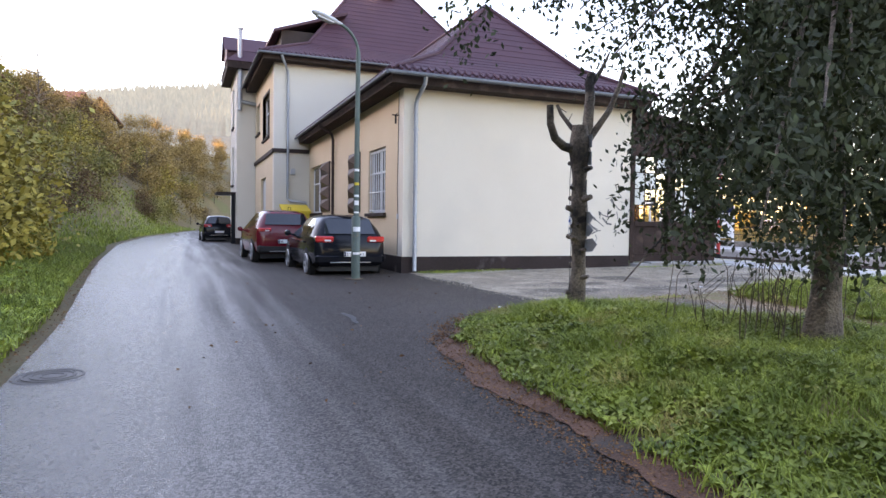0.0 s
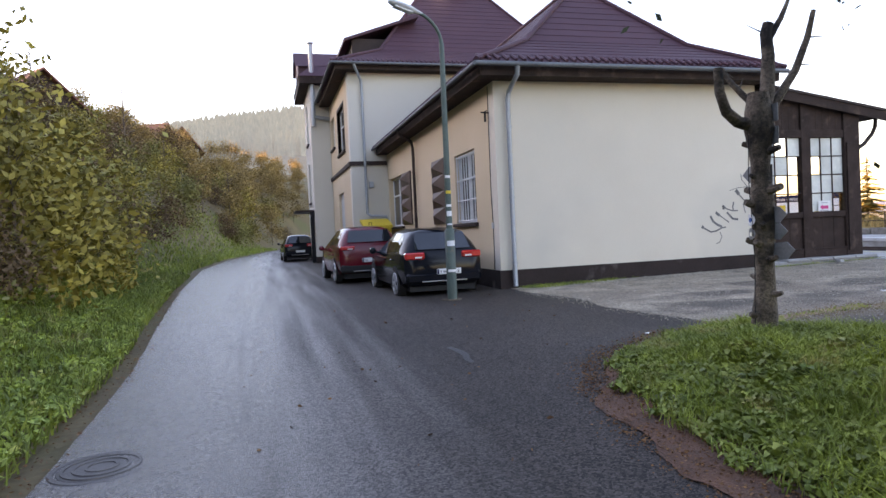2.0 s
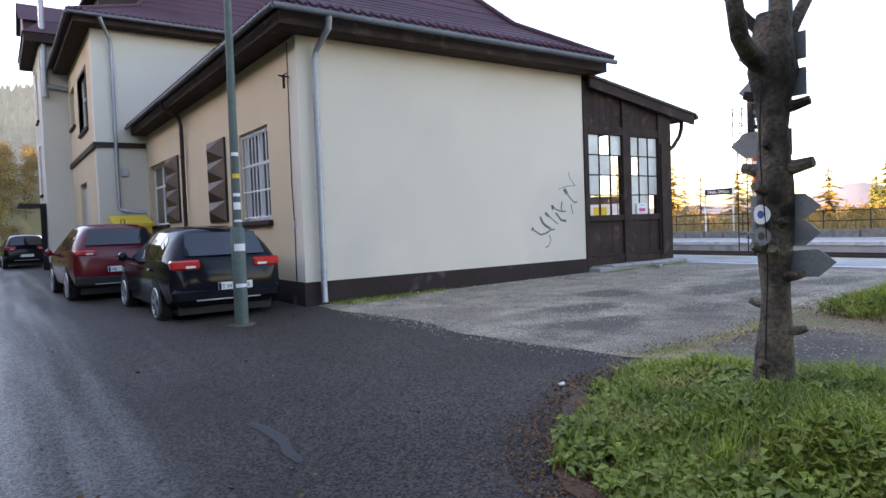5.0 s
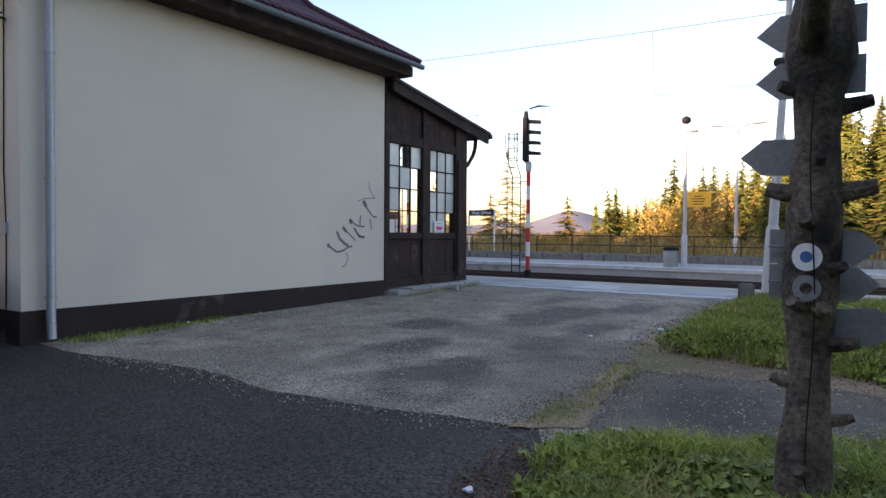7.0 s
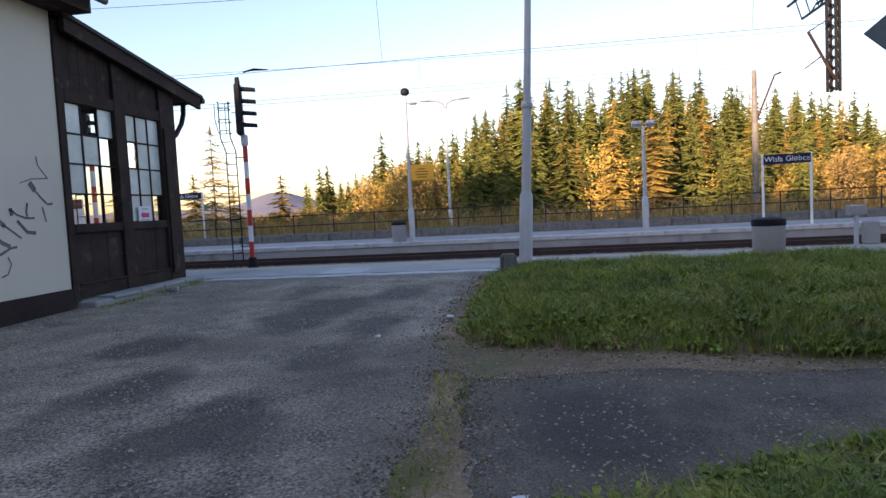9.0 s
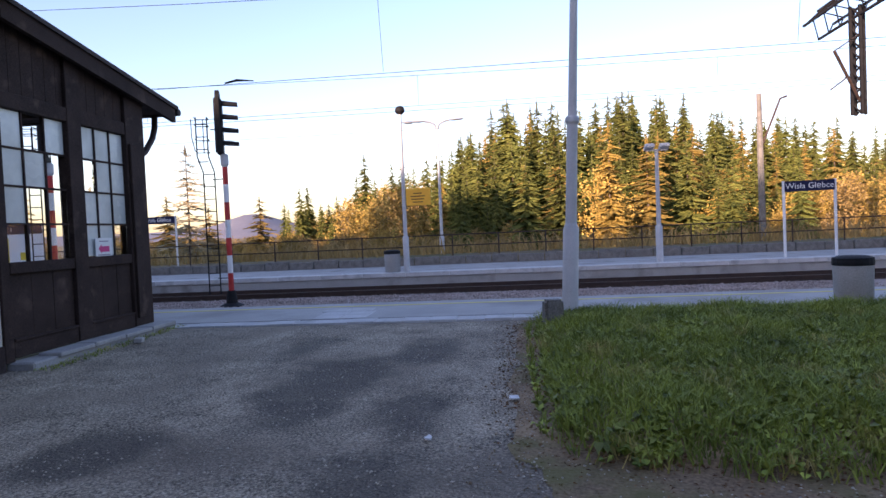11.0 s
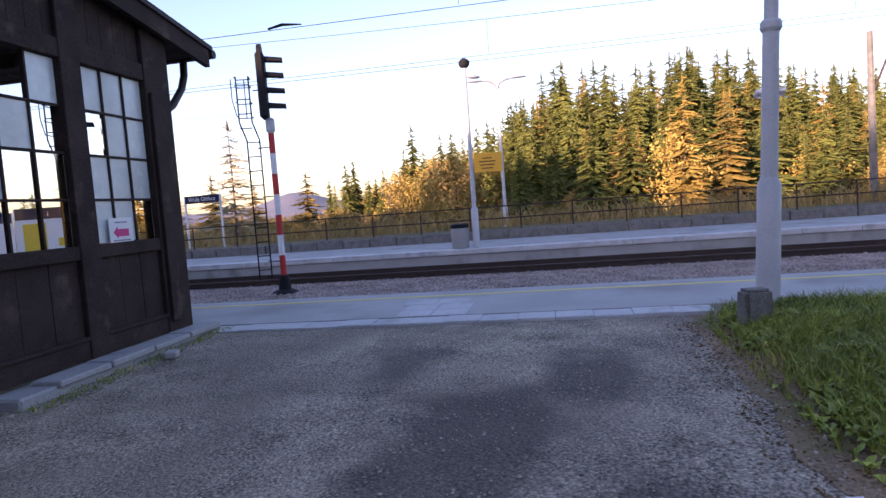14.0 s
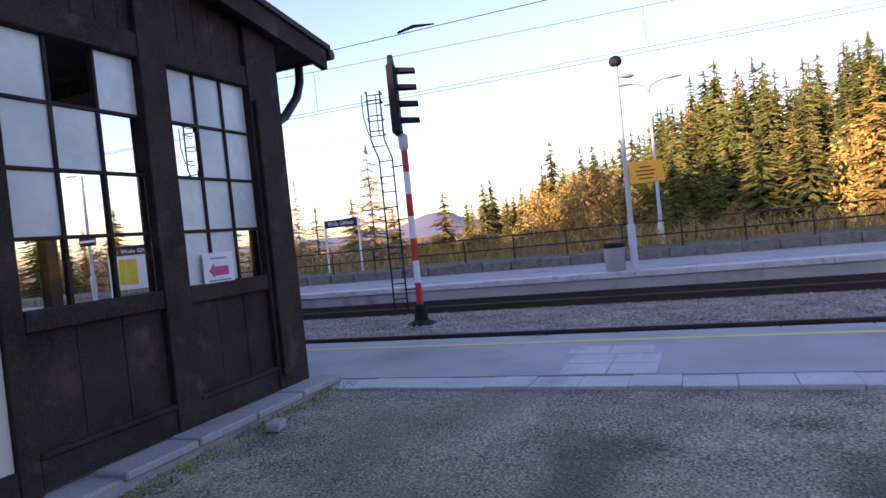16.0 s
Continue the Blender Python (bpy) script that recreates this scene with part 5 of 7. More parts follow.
fence = thing("railing", "rusty tubular railing along the embankment", "fence", (33.2, 0, .5))
for i in range(34):
    bm = B()
    tube(bm, [(0, -16 + i * 2, -.2), (0, -16 + i * 2, .95)], .03, 6)
    part("post", bm, RUST, fence)
for z in (.45, .92):
    bm = B()
    tube(bm, [(0, -16, z), (0, 50, z)], .025, 6)
    part("rail", bm, RUST, fence)


def signal(x, y, zf, turn=0, label="four-aspect railway signal on a red and white post"):
    S = thing("railway_signal", label, "railway signal", (x, y, zf), turn)
    bm = B()
    lathe(bm, [(.32, -.1), (.34, .02), (.22, .08), (.16, .1), (.12, .42), (.1, .45)], seg=14)
    part("foot", bm, BLACKMETAL, S)
    z, k = .44, 0
    while z < 3.9:
        bm = B()
        tube(bm, [(0, 0, z), (0, 0, min(z + .5, 3.95))], .075, 14)
        part("post_band", bm, (REDPAINT, WHITEPAINT)[k % 2], S, ("red band", "white band")[k % 2], smooth=True)
        z, k = z + .5, k + 1
    bm = B()
    lathe(bm, [(.07, 3.92), (.11, 4.0), (.11, 4.25), (.07, 4.3)], seg=12)
    part("neck", bm, GREYPOST, S)
    bm = B()
    box(bm, -.2, .0, -.24, .24, 4.28, 5.86, bevel=.05)
    head = part("signal_head", bm, BLACKMETAL, S, "black four-lamp signal head")
    bm = B()
    lathe(bm, [(.24, -.05), (.24, .05)], at=(-.1, 0, 5.84), axis="x", seg=18)
    part("top_plate", bm, BLACKMETAL, head)
    for i in range(4):
        zz = 4.55 + i * .37
        bm = B()
        ring = [(math.pi * (.0 + k / 10)) for k in range(11)]
        a = [bm.verts.new((0, .13 * math.cos(t), zz + .13 * math.sin(t))) for t in ring]
        b = [bm.verts.new((.42, .11 * math.cos(t), zz - .03 + .11 * math.sin(t))) for t in ring]
        for p in range(10):
            bm.faces.new((a[p], a[p + 1], b[p + 1], b[p]))
        part("hood", bm, BLACKMETAL, head)
        bm = B()
        lathe(bm, [(.1, 0), (.1, .02)], at=(.0, 0, zz), axis="x", seg=14)
        part("lens", bm, WINGLASS, head)
    bm = B()
    for xx in (-.60, -.30):
        tube(bm, [(xx, .12, .35), (xx, .12, 3.8), (xx - .14, .12, 4.25), (xx - .14, .12, 5.35)], .02, 6)
    for i in range(14):
        zz = .6 + i * .35
        o = 0 if zz < 3.9 else -.14
        tube(bm, [(-.60 + o, .12, zz), (-.30 + o, .12, zz)], .014, 5)
    for zz in (4.4, 4.75, 5.15, 5.35):
        tube(bm, [(-.44, .12, zz), (-.44, .5, zz), (-.78, .5, zz), (-.78, .12, zz)], .013, 5)
    tube(bm, [(-.6, .5, 4.4), (-.6, .5, 5.35)], .013, 5)
    tube(bm, [(-.78, .12, 4.4), (-.86, .12, 4.8), (-.86, .12, 5.3)], .013, 5)
    for zz in (.8, 2.4, 3.6, 5.0):
        tube(bm, [(0, 0, zz), (-.35, .12, zz)], .016, 5)
    part("ladder", bm, BLACKMETAL, S, "thin dark steel ladder with a cage")


signal(22.7, 17.3, -.24, -72)
signal(22.4, 22.4, -.24, -72, "second railway signal farther along the tracks")


def thin_post(name, label, cat, at, h, r0=.06, r1=.045, material=GREYPOST, foot=True):
    P = thing(name, label, cat, at)
    bm = B()
    if foot:
        tube(bm, [(0, 0, -.1), (0, 0, 1.2), (0, 0, 1.25)], [r0 * 1.5, r0 * 1.5, r0], 12)
        tube(bm, [(0, 0, 1.25), (0, 0, h)], [r0, r1], 12)
    else:
        tube(bm, [(0, 0, -.1), (0, 0, h)], [r0, r1], 12)
    part("post", bm, material, P, smooth=True)
    return P


def lamp_head(P, at, way, l=.62):
    d = Vector(way).normalized()
    bm = B()
    a = Vector(at)
    tube(bm, [a - d * .05, a + d * .05, a + d * l * .35, a + d * l * .8, a + d * l], [.03, .06, .10, .085, .03], 10)
    for v in bm.verts:
        v.co.z = a.z + (v.co.z - a.z) * .55
    part("lamp_head", bm, PLATE, P, "flat oval lamp head", smooth=True)


# platform lamp with loudspeaker and notice board
P = thin_post("platform_lamp", "grey platform lamp post with loudspeaker and orange board", "lamp post", (27.4, 13.05, P2Z), 5.45, .07, .05)
bm = B()
bmesh.ops.create_icosphere(bm, subdivisions=3, radius=.17, matrix=Matrix.Translation((0, 0, 5.58)) @ Matrix.Diagonal((1, 1, .9, 1)))
part("globe", bm, BLACKMETAL, P, "dark round loudspeaker", smooth=True)
lamp_head(P, (0, -.1, 5.15), (0, -1, -.1), .35)
bm = B()
box(bm, -.09, -.05, -.95, -.1, 2.28, 2.86, bevel=.01)
part("board", bm, ORANGEBOARD, P, "orange notice board")
for zz, w in ((2.68, .3), (2.58, .5), (2.48, .45), (2.38, .35)):
    bm = B()
    box(bm, -.096, -.089, -.5 - w / 2, -.5 + w / 2, zz, zz + .03)
    part("text_bar", bm, BROWNMETAL, P)
# double-arm lamp
P = thin_post("platform_lamp", "tall grey lamp post with two arms", "lamp post", (37.1, 12.9, .1), 6.6, .08, .05)
for s in (-1, 1):
    bm = B()
    tube(bm, [(0, 0, 6.45), (0, s * .12, 6.75), (0, s * .4, 6.88), (0, s * .6, 6.9)], .045, 8)
    part("arm", bm, PLATE, P, smooth=True)
    lamp_head(P, (0, s * .6, 6.92), (0, s, .05), .75)
# floodlight post
P = thin_post("platform_lamp", "grey platform lamp post with twin floodlights", "lamp post", (27.5, 4.5, P2Z), 3.75, .075, .055)
bm = B()
tube(bm, [(0, -.35, 3.73), (0, .35, 3.73)], .03, 8)
part("crossbar", bm, GREYPOST, P)
for s in (-1, 1):
    bm = B()
    obox(bm, pose(-.05, s * .24, 3.83, 0, 25, 0), .3, .32, .14, .03)
    part("floodlight", bm, GREYPOST, P)
# tall mast by the yard
P = thing("lamp_mast", "tall pale grey steel mast beside the platform", "mast", (14.5, 8.52, .25))
P.matrix_basis = pose(14.5, 8.52, .25, 2.8, 0, 0)
bm = B()
tube(bm, [(0, 0, -.2), (0, 0, 1.35), (0, 0, 1.42)], [.115, .11, .08], 16)
part("base_sleeve", bm, GREYPOST, P, "thicker base sleeve", smooth=True)
bm = B()
tube(bm, [(0, 0, 1.4), (0, 0, 2.85)], [.08, .076], 16)
part("post", bm, GREYPOST, P, smooth=True)
bm = B()
lathe(bm, [(.085, 2.82), (.1, 2.85), (.1, 2.9), (.085, 2.93)], seg=16)
part("collar", bm, GREYPOST, P)
bm = B()
tube(bm, [(0, 0, 2.88), (0, 0, 5.35)], [.066, .05], 14)
part("upper_post", bm, GREYPOST, P, smooth=True)
bm = B()
lathe(bm, [(.05, 5.3), (.09, 5.34), (.27, 5.38), (.28, 5.44), (.16, 5.6), (.05, 5.66)], seg=8)
part("lamp_head", bm, PLATE, P, "dark eight-sided lamp head")
bm = B()
obox(bm, pose(.32, -.05, 2.62, 0, 0, -9), .5, .015, .3)
part("sign", bm, BLUEPAINT, P, "small dark blue sign seen edge on")
# boundary stone
Sx = thing("boundary_stone", "weathered short concrete boundary stone", "stone", (13.95, 8.78, .3), 12)
bm = B()
v = box(bm, -.13, .13, -.15, .15, -.2, .36)
for w in v:
    if w.co.z > 0:
        w.co.x *= .75
        w.co.y *= .8
bmesh.ops.bevel(bm, geom=bm.edges[:], offset=.03, segments=2, affect="EDGES")
bmesh.ops.subdivide_edges(bm, edges=bm.edges[:], cuts=1)
for v in bm.verts:
    v.co += Vector((noise.noise(v.co * 9), noise.noise(v.co * 9 + Vector((5, 0, 0))), 0)) * .02
part("stone", bm, STONE, Sx)


def bin_(x, y, z, r=.27, h=.62):
    P = thing("litter_bin", "round concrete litter bin with a dark lid", "litter bin", (x, y, z))
    bm = B()
    lathe(bm, [(r * .86, 0), (r * .95, .04), (r, h - .03), (r * .98, h), (r * .85, h), (r * .8, .1)], seg=20)
    part("tub", bm, CONCRETE, P, smooth=True)
    bm = B()
    lathe(bm, [(r * 1.02, h - .02), (r * 1.04, h + .02), (r * 1.02, h + .09), (r * .7, h + .12)], seg=20)
    part("lid", bm, BLACKMETAL, P, "dark ring lid")


bin_(15.35, 4.3, .27)
bin_(27.4, 13.55, P2Z, .28, .66)
P = thing("marker_post", "short grey post with a small yellowed box", "post", (16.9, 2.2, PZ))
bm = B()
tube(bm, [(0, 0, -.1), (0, 0, .62)], .045, 8)
part("post", bm, GREYPOST, P)
bm = B()
box(bm, -.12, .12, -.15, .15, .62, .82, bevel=.02)
part("box", bm, CONCRETE, P)
bm = B()
box(bm, -.09, .09, -.4, -.12, .05, .5, bevel=.03)
part("grey_box", bm, CONCRETE, P)


def station_sign(at, rz, w=1.85, h=2.55, text="Wisła Głębce"):
    S = thing("station_sign", "navy station name board on two white posts", "sign", at, rz)
    for s in (-1, 1):
        bm = B()
        tube(bm, [(s * w / 2, 0, -.1), (s * w / 2, 0, h)], .045, 10)
        part("post", bm, WHITEPAINT, S, "white post")
    bm = B()
    box(bm, -w / 2 + .02, w / 2 - .02, -.05, -.02, h - .36, h - .02, bevel=.006)
    part("board", bm, BLUEPAINT, S, "navy name board")
    glyph(text, 0, -.054, h - .27, .265, WHITEPAINT, S, align="CENTER")


station_sign((27.6, -.31, P2Z), 270 - 4, 1.55, 2.5)
station_sign((34.9, 26.4, .35), 270 - 8, 1.9, 2.55)


def info_board(at, rz, text, w=1.9):
    S = thing("information_board", "white timetable case under a navy header", "information board", at, rz)
    for s in (-1, 1):
        bm = B()
        box(bm, s * w / 2 - .04, s * w / 2 + .04, -.04, .04, -.1, 2.35)
        part("post", bm, WHITEPAINT, S)
    bm = B()
    box(bm, -w / 2, w / 2, -.06, -.02, 1.95, 2.35, bevel=.01)
    part("header", bm, BLUEPAINT, S, "navy header strip")
    glyph(text, 0, -.065, 2.05, .24, WHITEPAINT, S, align="CENTER")
    bm = B()
    box(bm, -w / 2, w / 2, -.05, 0, .55, 1.95, bevel=.01)
    part("case", bm, WHITEPAINT, S)
    for x0, x1, m in ((-.8, -.1, YELLOWBOX), (.05, .75, WHITEPAINT)):
        bm = B()
        box(bm, x0, x1, -.058, -.05, .75, 1.8)
        part("poster", bm, m, S)
    bm = B()
    box(bm, .25, .55, -.062, -.056, .95, 1.25)
    part("notice", bm, YELLOWBOX, S)


info_board((29.6, 33.0, P2Z), 225 + 90 - 10, "Wisła Głębce", 2.3)
info_board((28.0, 28.4, P2Z), 225 + 90 - 10, "i", 2.0)
P = thin_post("platform_lamp", "pale lamp post with small signs on it", "lamp post", (29.8, 36.0, P2Z), 5.6, .07, .05)
for s in (-1, 1):
    lamp_head(P, (0, s * .3, 5.65), (0, s, .05), .7)
bm = B()
box(bm, -.08, -.05, -.5, .5, 2.55, 2.95, bevel=.01)
part("sign", bm, BLACKMETAL, P)
bm = B()
box(bm, -.085, -.08, -.45, .45, 2.7, 2.8)
part("sign_stripe", bm, WHITEPAINT, P)

# overhead line: pole, lattice portal, wires
P = thing("line_pole", "grey concrete line pole with an iron bracket", "pole", (37.0, -2.2, .1))
bm = B()
tube(bm, [(0, 0, -.3), (0, 0, 7.2)], [.17, .12], 8)
part("post", bm, STONE, P)
bm = B()
tube(bm, [(0, 0, 4.6), (-.1, -.7, 6.4), (-.1, -.9, 6.9), (-.1, -1.2, 7.0)], .05, 8)
part("bracket", bm, RUST, P)
P = thing("line_portal", "dark lattice portal of the overhead line", "portal", (0, -1.7, 0))
bm = B()


def lattice(bm, a, b, w, n, r=.035):
    a, b = Vector(a), Vector(b)
    d = (b - a).normalized()
    s = d.orthogonal().normalized() * w / 2
    u = d.cross(s.normalized()) * w / 2
    cs = [s + u, s - u, -s - u, -s + u]
    for c in cs:
        tube(bm, [a + c, b + c], r, 4)
    for i in range(n):
        p, q = a.lerp(b, i / n), a.lerp(b, (i + 1) / n)
        for k in range(4):
            tube(bm, [p + cs[k], q + cs[(k + 1) % 4]], r * .55, 4)


lattice(bm, (29.8, 0, 8.3), (13, 0, 8.3), .7, 22, .05)
part("beam", bm, BLACKMETAL, P, "lattice cross beam")
bm = B()
lattice(bm, (27.2, 0, 4.7), (27.2, 0, 8.1), .28, 10, .055)
part("drop_post", bm, BLACKMETAL, P, "hanging lattice post")
bm = B()
tube(bm, [(27.1, 0, 5.1), (26.1, 1.2, 6.5)], .05, 8)
tube(bm, [(27.1, 0, 7.2), (26.1, 1.2, 6.5)], .02, 6)
tube(bm, [(26.6, .6, 5.8), (26.4, 1.2, 5.4)], .025, 6)
part("cantilever", bm, RUST, P)
bm = B()
lattice(bm, (12.9, 0, 0), (12.9, 0, 8.6), .5, 14, .05)
part("mast", bm, RUST, P, "lattice mast outside the view")


def wire(x, z, sag, y0=-60, y1=120, r=.007):
    bm = B()
    pts = []
    for i in range(41):
        y = lerp(y0, y1, i / 40)
        f = ((y - 28.3) % 60) / 60
        pts.append((x, y, z - sag * 4 * f * (1 - f)))
    tube(bm, pts, r, 5)
    return tagged(part("overhead_wire", bm, BLACKMETAL), "thin dark overhead line wire", "wire", group="overhead wires")


for x, z, s in ((19.6, 7.7, .9), (19.9, 5.31, .02), (25.4, 6.9, .5), (25.4, 5.58, .02), (24.6, 5.35, .1), (37.0, 6.7, .1)):
    wire(x, z, s)
for x in (19.9, 25.4):
    for y in [-14.9 + 9 * k for k in range(9)]:
        f = ((y - 28.3) % 60) / 60
        bm = B()
        tube(bm, [(x, y, 5.33 if x < 20 else 5.6), (x - (.3 if x < 20 else 0), y, (7.7 - 3.6 * f * (1 - f)) if x < 20 else (6.9 - 2 * f * (1 - f)))], .006, 4)
        tagged(part("dropper", bm, BLACKMETAL), "thin dropper between two overhead wires", "wire", group="droppers")
bm = B()
tube(bm, [(19.9, 15.9, 5.33), (19.9, 15.6, 5.38), (19.9, 15.2, 5.34)], [.02, .03, .012], 6)
wire_insulator = tagged(part("insulator", bm, BLACKMETAL), "dark insulator hung on an overhead wire", "insulator")

# ---- pruned tree carrying the trail signs ----
rng = np.random.default_rng(7)
T = thing("sign_tree", "dead pruned tree trunk carrying trail signs", "tree", (4.96, 7.12, mound(4.96, 7.12) - .05))
bm = B()
pts, rad = [], []
for i in range(15):
    z = i / 14 * 2.34
    pts.append((.02 * math.sin(z * 2.1), .02 * math.sin(z * 1.3 + 1), z))
    rad.append((.110 - .014 * fade(z, 0, .5) + .012 * math.sin(z * 7.0) + .02 * math.exp(-((z - 1.42) / .12) ** 2) + .03 * math.exp(-((z - 2.05) / .14) ** 2)))
tube(bm, pts, rad, 20)
for v in bm.verts:
    d = Vector((v.co.x, v.co.y, 0))
    v.co += d * .16 * noise.noise(v.co * Vector((9, 9, 2.5)))
trunk = part("trunk", bm, BARK, T, "grey weathered trunk with knots", smooth=True)
limbs = [([(0, 0, 1.98), (-.10, .02, 2.05), (-.24, .0, 2.07), (-.38, -.02, 2.16), (-.46, -.04, 2.33), (-.47, -.04, 2.55)], [.08, .065, .055, .05, .046, .042]),
         ([(.02, 0, 2.1), (.10, 0, 2.35), (.14, .02, 2.7), (.13, .03, 2.9), (.16, .03, 3.0)], [.075, .068, .06, .055, .05]),
         ([(.06, 0, 2.1), (.22, -.02, 2.32), (.38, -.05, 2.55), (.50, -.08, 2.85), (.56, -.1, 3.1)], [.05, .042, .036, .03, .022]),
         ([(.0, .02, 2.2), (-.08, .12, 2.35), (-.16, .2, 2.5), (-.2, .24, 2.62)], [.035, .03, .025, .02]),
         ([(.15, .02, 2.85), (.28, 0, 3.05), (.36, 0, 3.2), (.42, .02, 3.3)], [.035, .025, .018, .01])]
for p, r in limbs:
    bm = B()
    tube(bm, p, r, 10)
    part("limb", bm, BARK, T, "sawn-off limb", smooth=True)
for z, a, l, r in ((1.42, 95, .19, .03), (1.42, -85, .22, .032), (1.78, -80, .20, .026), (1.86, 120, .16, .024), (1.3, 170, .17, .03), (.95, 150, .15, .025), (.93, 200, .15, .025), (.6, 95, .16, .02), (.45, -70, .16, .02), (1.1, 230, .15, .02), (1.55, 190, .15, .018), (.25, 165, .15, .025), (2.0, 60, .2, .02), (.78, -95, .17, .022), (1.2, 40, .2, .02)):
    d = Vector((math.cos(radians(a)), math.sin(radians(a)), .1))
    bm = B()
    tube(bm, [Vector((0, 0, z)), d * .12 + Vector((0, 0, z)), d * l + Vector((0, 0, z + .01))], [r * 1.9, r * 1.3, r], 8)
    part("branch_stub", bm, BARK, T)
for p, q in (((.4, -.05, 2.6), (.6, .0, 2.62)), ((.5, -.08, 2.85), (.66, -.1, 2.86)), ((.13, .03, 2.9), (-.02, .1, 3.0)), ((-.1, .14, 2.4), (.0, .2, 2.52)), ((-.2, .24, 2.6), (-.02, .3, 2.55))):
    bm = B()
    tube(bm, [p, q], [.009, .004], 5)
    part("twig", bm, BARK, T)
# painted trail mark and drying crack
def disc(a0, z, r0, r1, material, label, off):
    bm = B()
    d = Vector((math.cos(radians(a0)), math.sin(radians(a0)), 0))
    s = Vector((-d.y, d.x, 0))
    ring = []
    for r in (r0, r1):
        ring.append([])
        for k in range(24):
            a = 2 * math.pi * k / 24
            u, w = r * math.cos(a), r * math.sin(a)
            ring[-1].append(bm.verts.new(s * u + d * (math.sqrt(max(1e-6, off * off * .75 - u * u))) + Vector((0, 0, z + w))))
    for k in range(24):
        bm.faces.new((ring[0][k], ring[0][(k + 1) % 24], ring[1][(k + 1) % 24], ring[1][k]))
    return part("trail_mark", bm, material, T, label)


disc(170, 1.40 - T.location.z, .024, .058, WHITEPAINT, "white painted ring", .146)
disc(170, 1.40 - T.location.z, .001, .0235, BLUEMARK, "blue painted dot", .147)
disc(170, 1.27 - T.location.z, .024, .055, PLATE, "faded grey painted ring", .144)
bm = B()
tube(bm, [(-.122 + .012 * math.sin(z * 3), .0 + .012 * math.sin(z * 5), z) for z in [i * .12 for i in range(1, 18)]], .004, 4)
part("crack", bm, BLACKMETAL, T)


def arrow_sign(z0, z1, ya, yb, tip, x=.05, tilt=0, label="grey back of a trail arrow sign"):
    """A thin plate across the trunk; tip: +1 points towards +y, -1 towards -y."""
    h = (z1 - z0) / 2
    if tip > 0:
        q = [(ya, z0), (yb - h * 1.2, z0), (yb, (z0 + z1) / 2), (yb - h * 1.2, z1), (ya, z1)]
    elif tip < 0:
        q = [(yb, z0), (yb, z1), (ya + h * 1.2, z1), (ya, (z0 + z1) / 2), (ya + h * 1.2, z0)]
    else:
        q = [(ya, z0), (yb, z0), (yb, z1), (ya, z1)]
    zb = T.location.z
    bm = B()
    f = poly(bm, [(x, y - T.location.y, z - zb + tilt * (y - T.location.y)) for y, z in q])
    g = bmesh.ops.extrude_face_region(bm, geom=[f])
    for v in g["geom"]:
        if isinstance(v, bmesh.types.BMVert):
            v.co.x += .006
    S = tagged(new("trail_sign"), label, "sign", group="trail signs")
    S.location = (0, 0, 0)
    p = part("plate", bm, PLATE, S)
    S.location = T.location
    bm = B()
    tube(bm, [(0, (q[0][0] + q[1][0]) / 2 - T.location.y if tip else 0, (z0 + z1) / 2 - zb), (x, 0, (z0 + z1) / 2 - zb)], .006, 5)
    part("bolt", bm, ZINC, S)
    return S


arrow_sign(2.30, 2.46, 6.95, 7.37, 1)
arrow_sign(2.09, 2.25, 6.95, 7.37, 1)
arrow_sign(1.75, 1.91, 7.04, 7.43, 1, tilt=.03)
arrow_sign(1.365, 1.515, 6.88, 7.30, -1)
arrow_sign(1.21, 1.36, 6.88, 7.30, -1)
arrow_sign(1.01, 1.17, 6.80, 7.2, -1, tilt=-.08)


# ---- leaf and needle meshes ----
def soup(name, quads, material):
    """One mesh of many small quads, an array of shape (n, 4, 3)."""
    me = bpy.data.meshes.new(name)
    q = np.asarray(quads, dtype=float)
    n = len(q)
    me.from_pydata(q.reshape(-1, 3).tolist(), [], [(4 * i, 4 * i + 1, 4 * i + 2, 4 * i + 3) for i in range(n)])
    me.materials.append(material)
    return me


def leaves(centres, size, flat=.5, rg=rng):
    """Small rhombic leaves at the centres, turned at random."""
    n = len(centres)
    a = rg.normal(size=(n, 3))
    a[:, 2] *= flat
    a /= np.linalg.norm(a, axis=1)[:, None]
    b = rg.normal(size=(n, 3))
    b -= a * (a * b).sum(1)[:, None]
    b /= np.linalg.norm(b, axis=1)[:, None]
    s = size * rg.uniform(.6, 1.3, n)[:, None]
    return np.stack([centres - a * s, centres + b * s * .5, centres + a * s, centres - b * s * .5], 1)


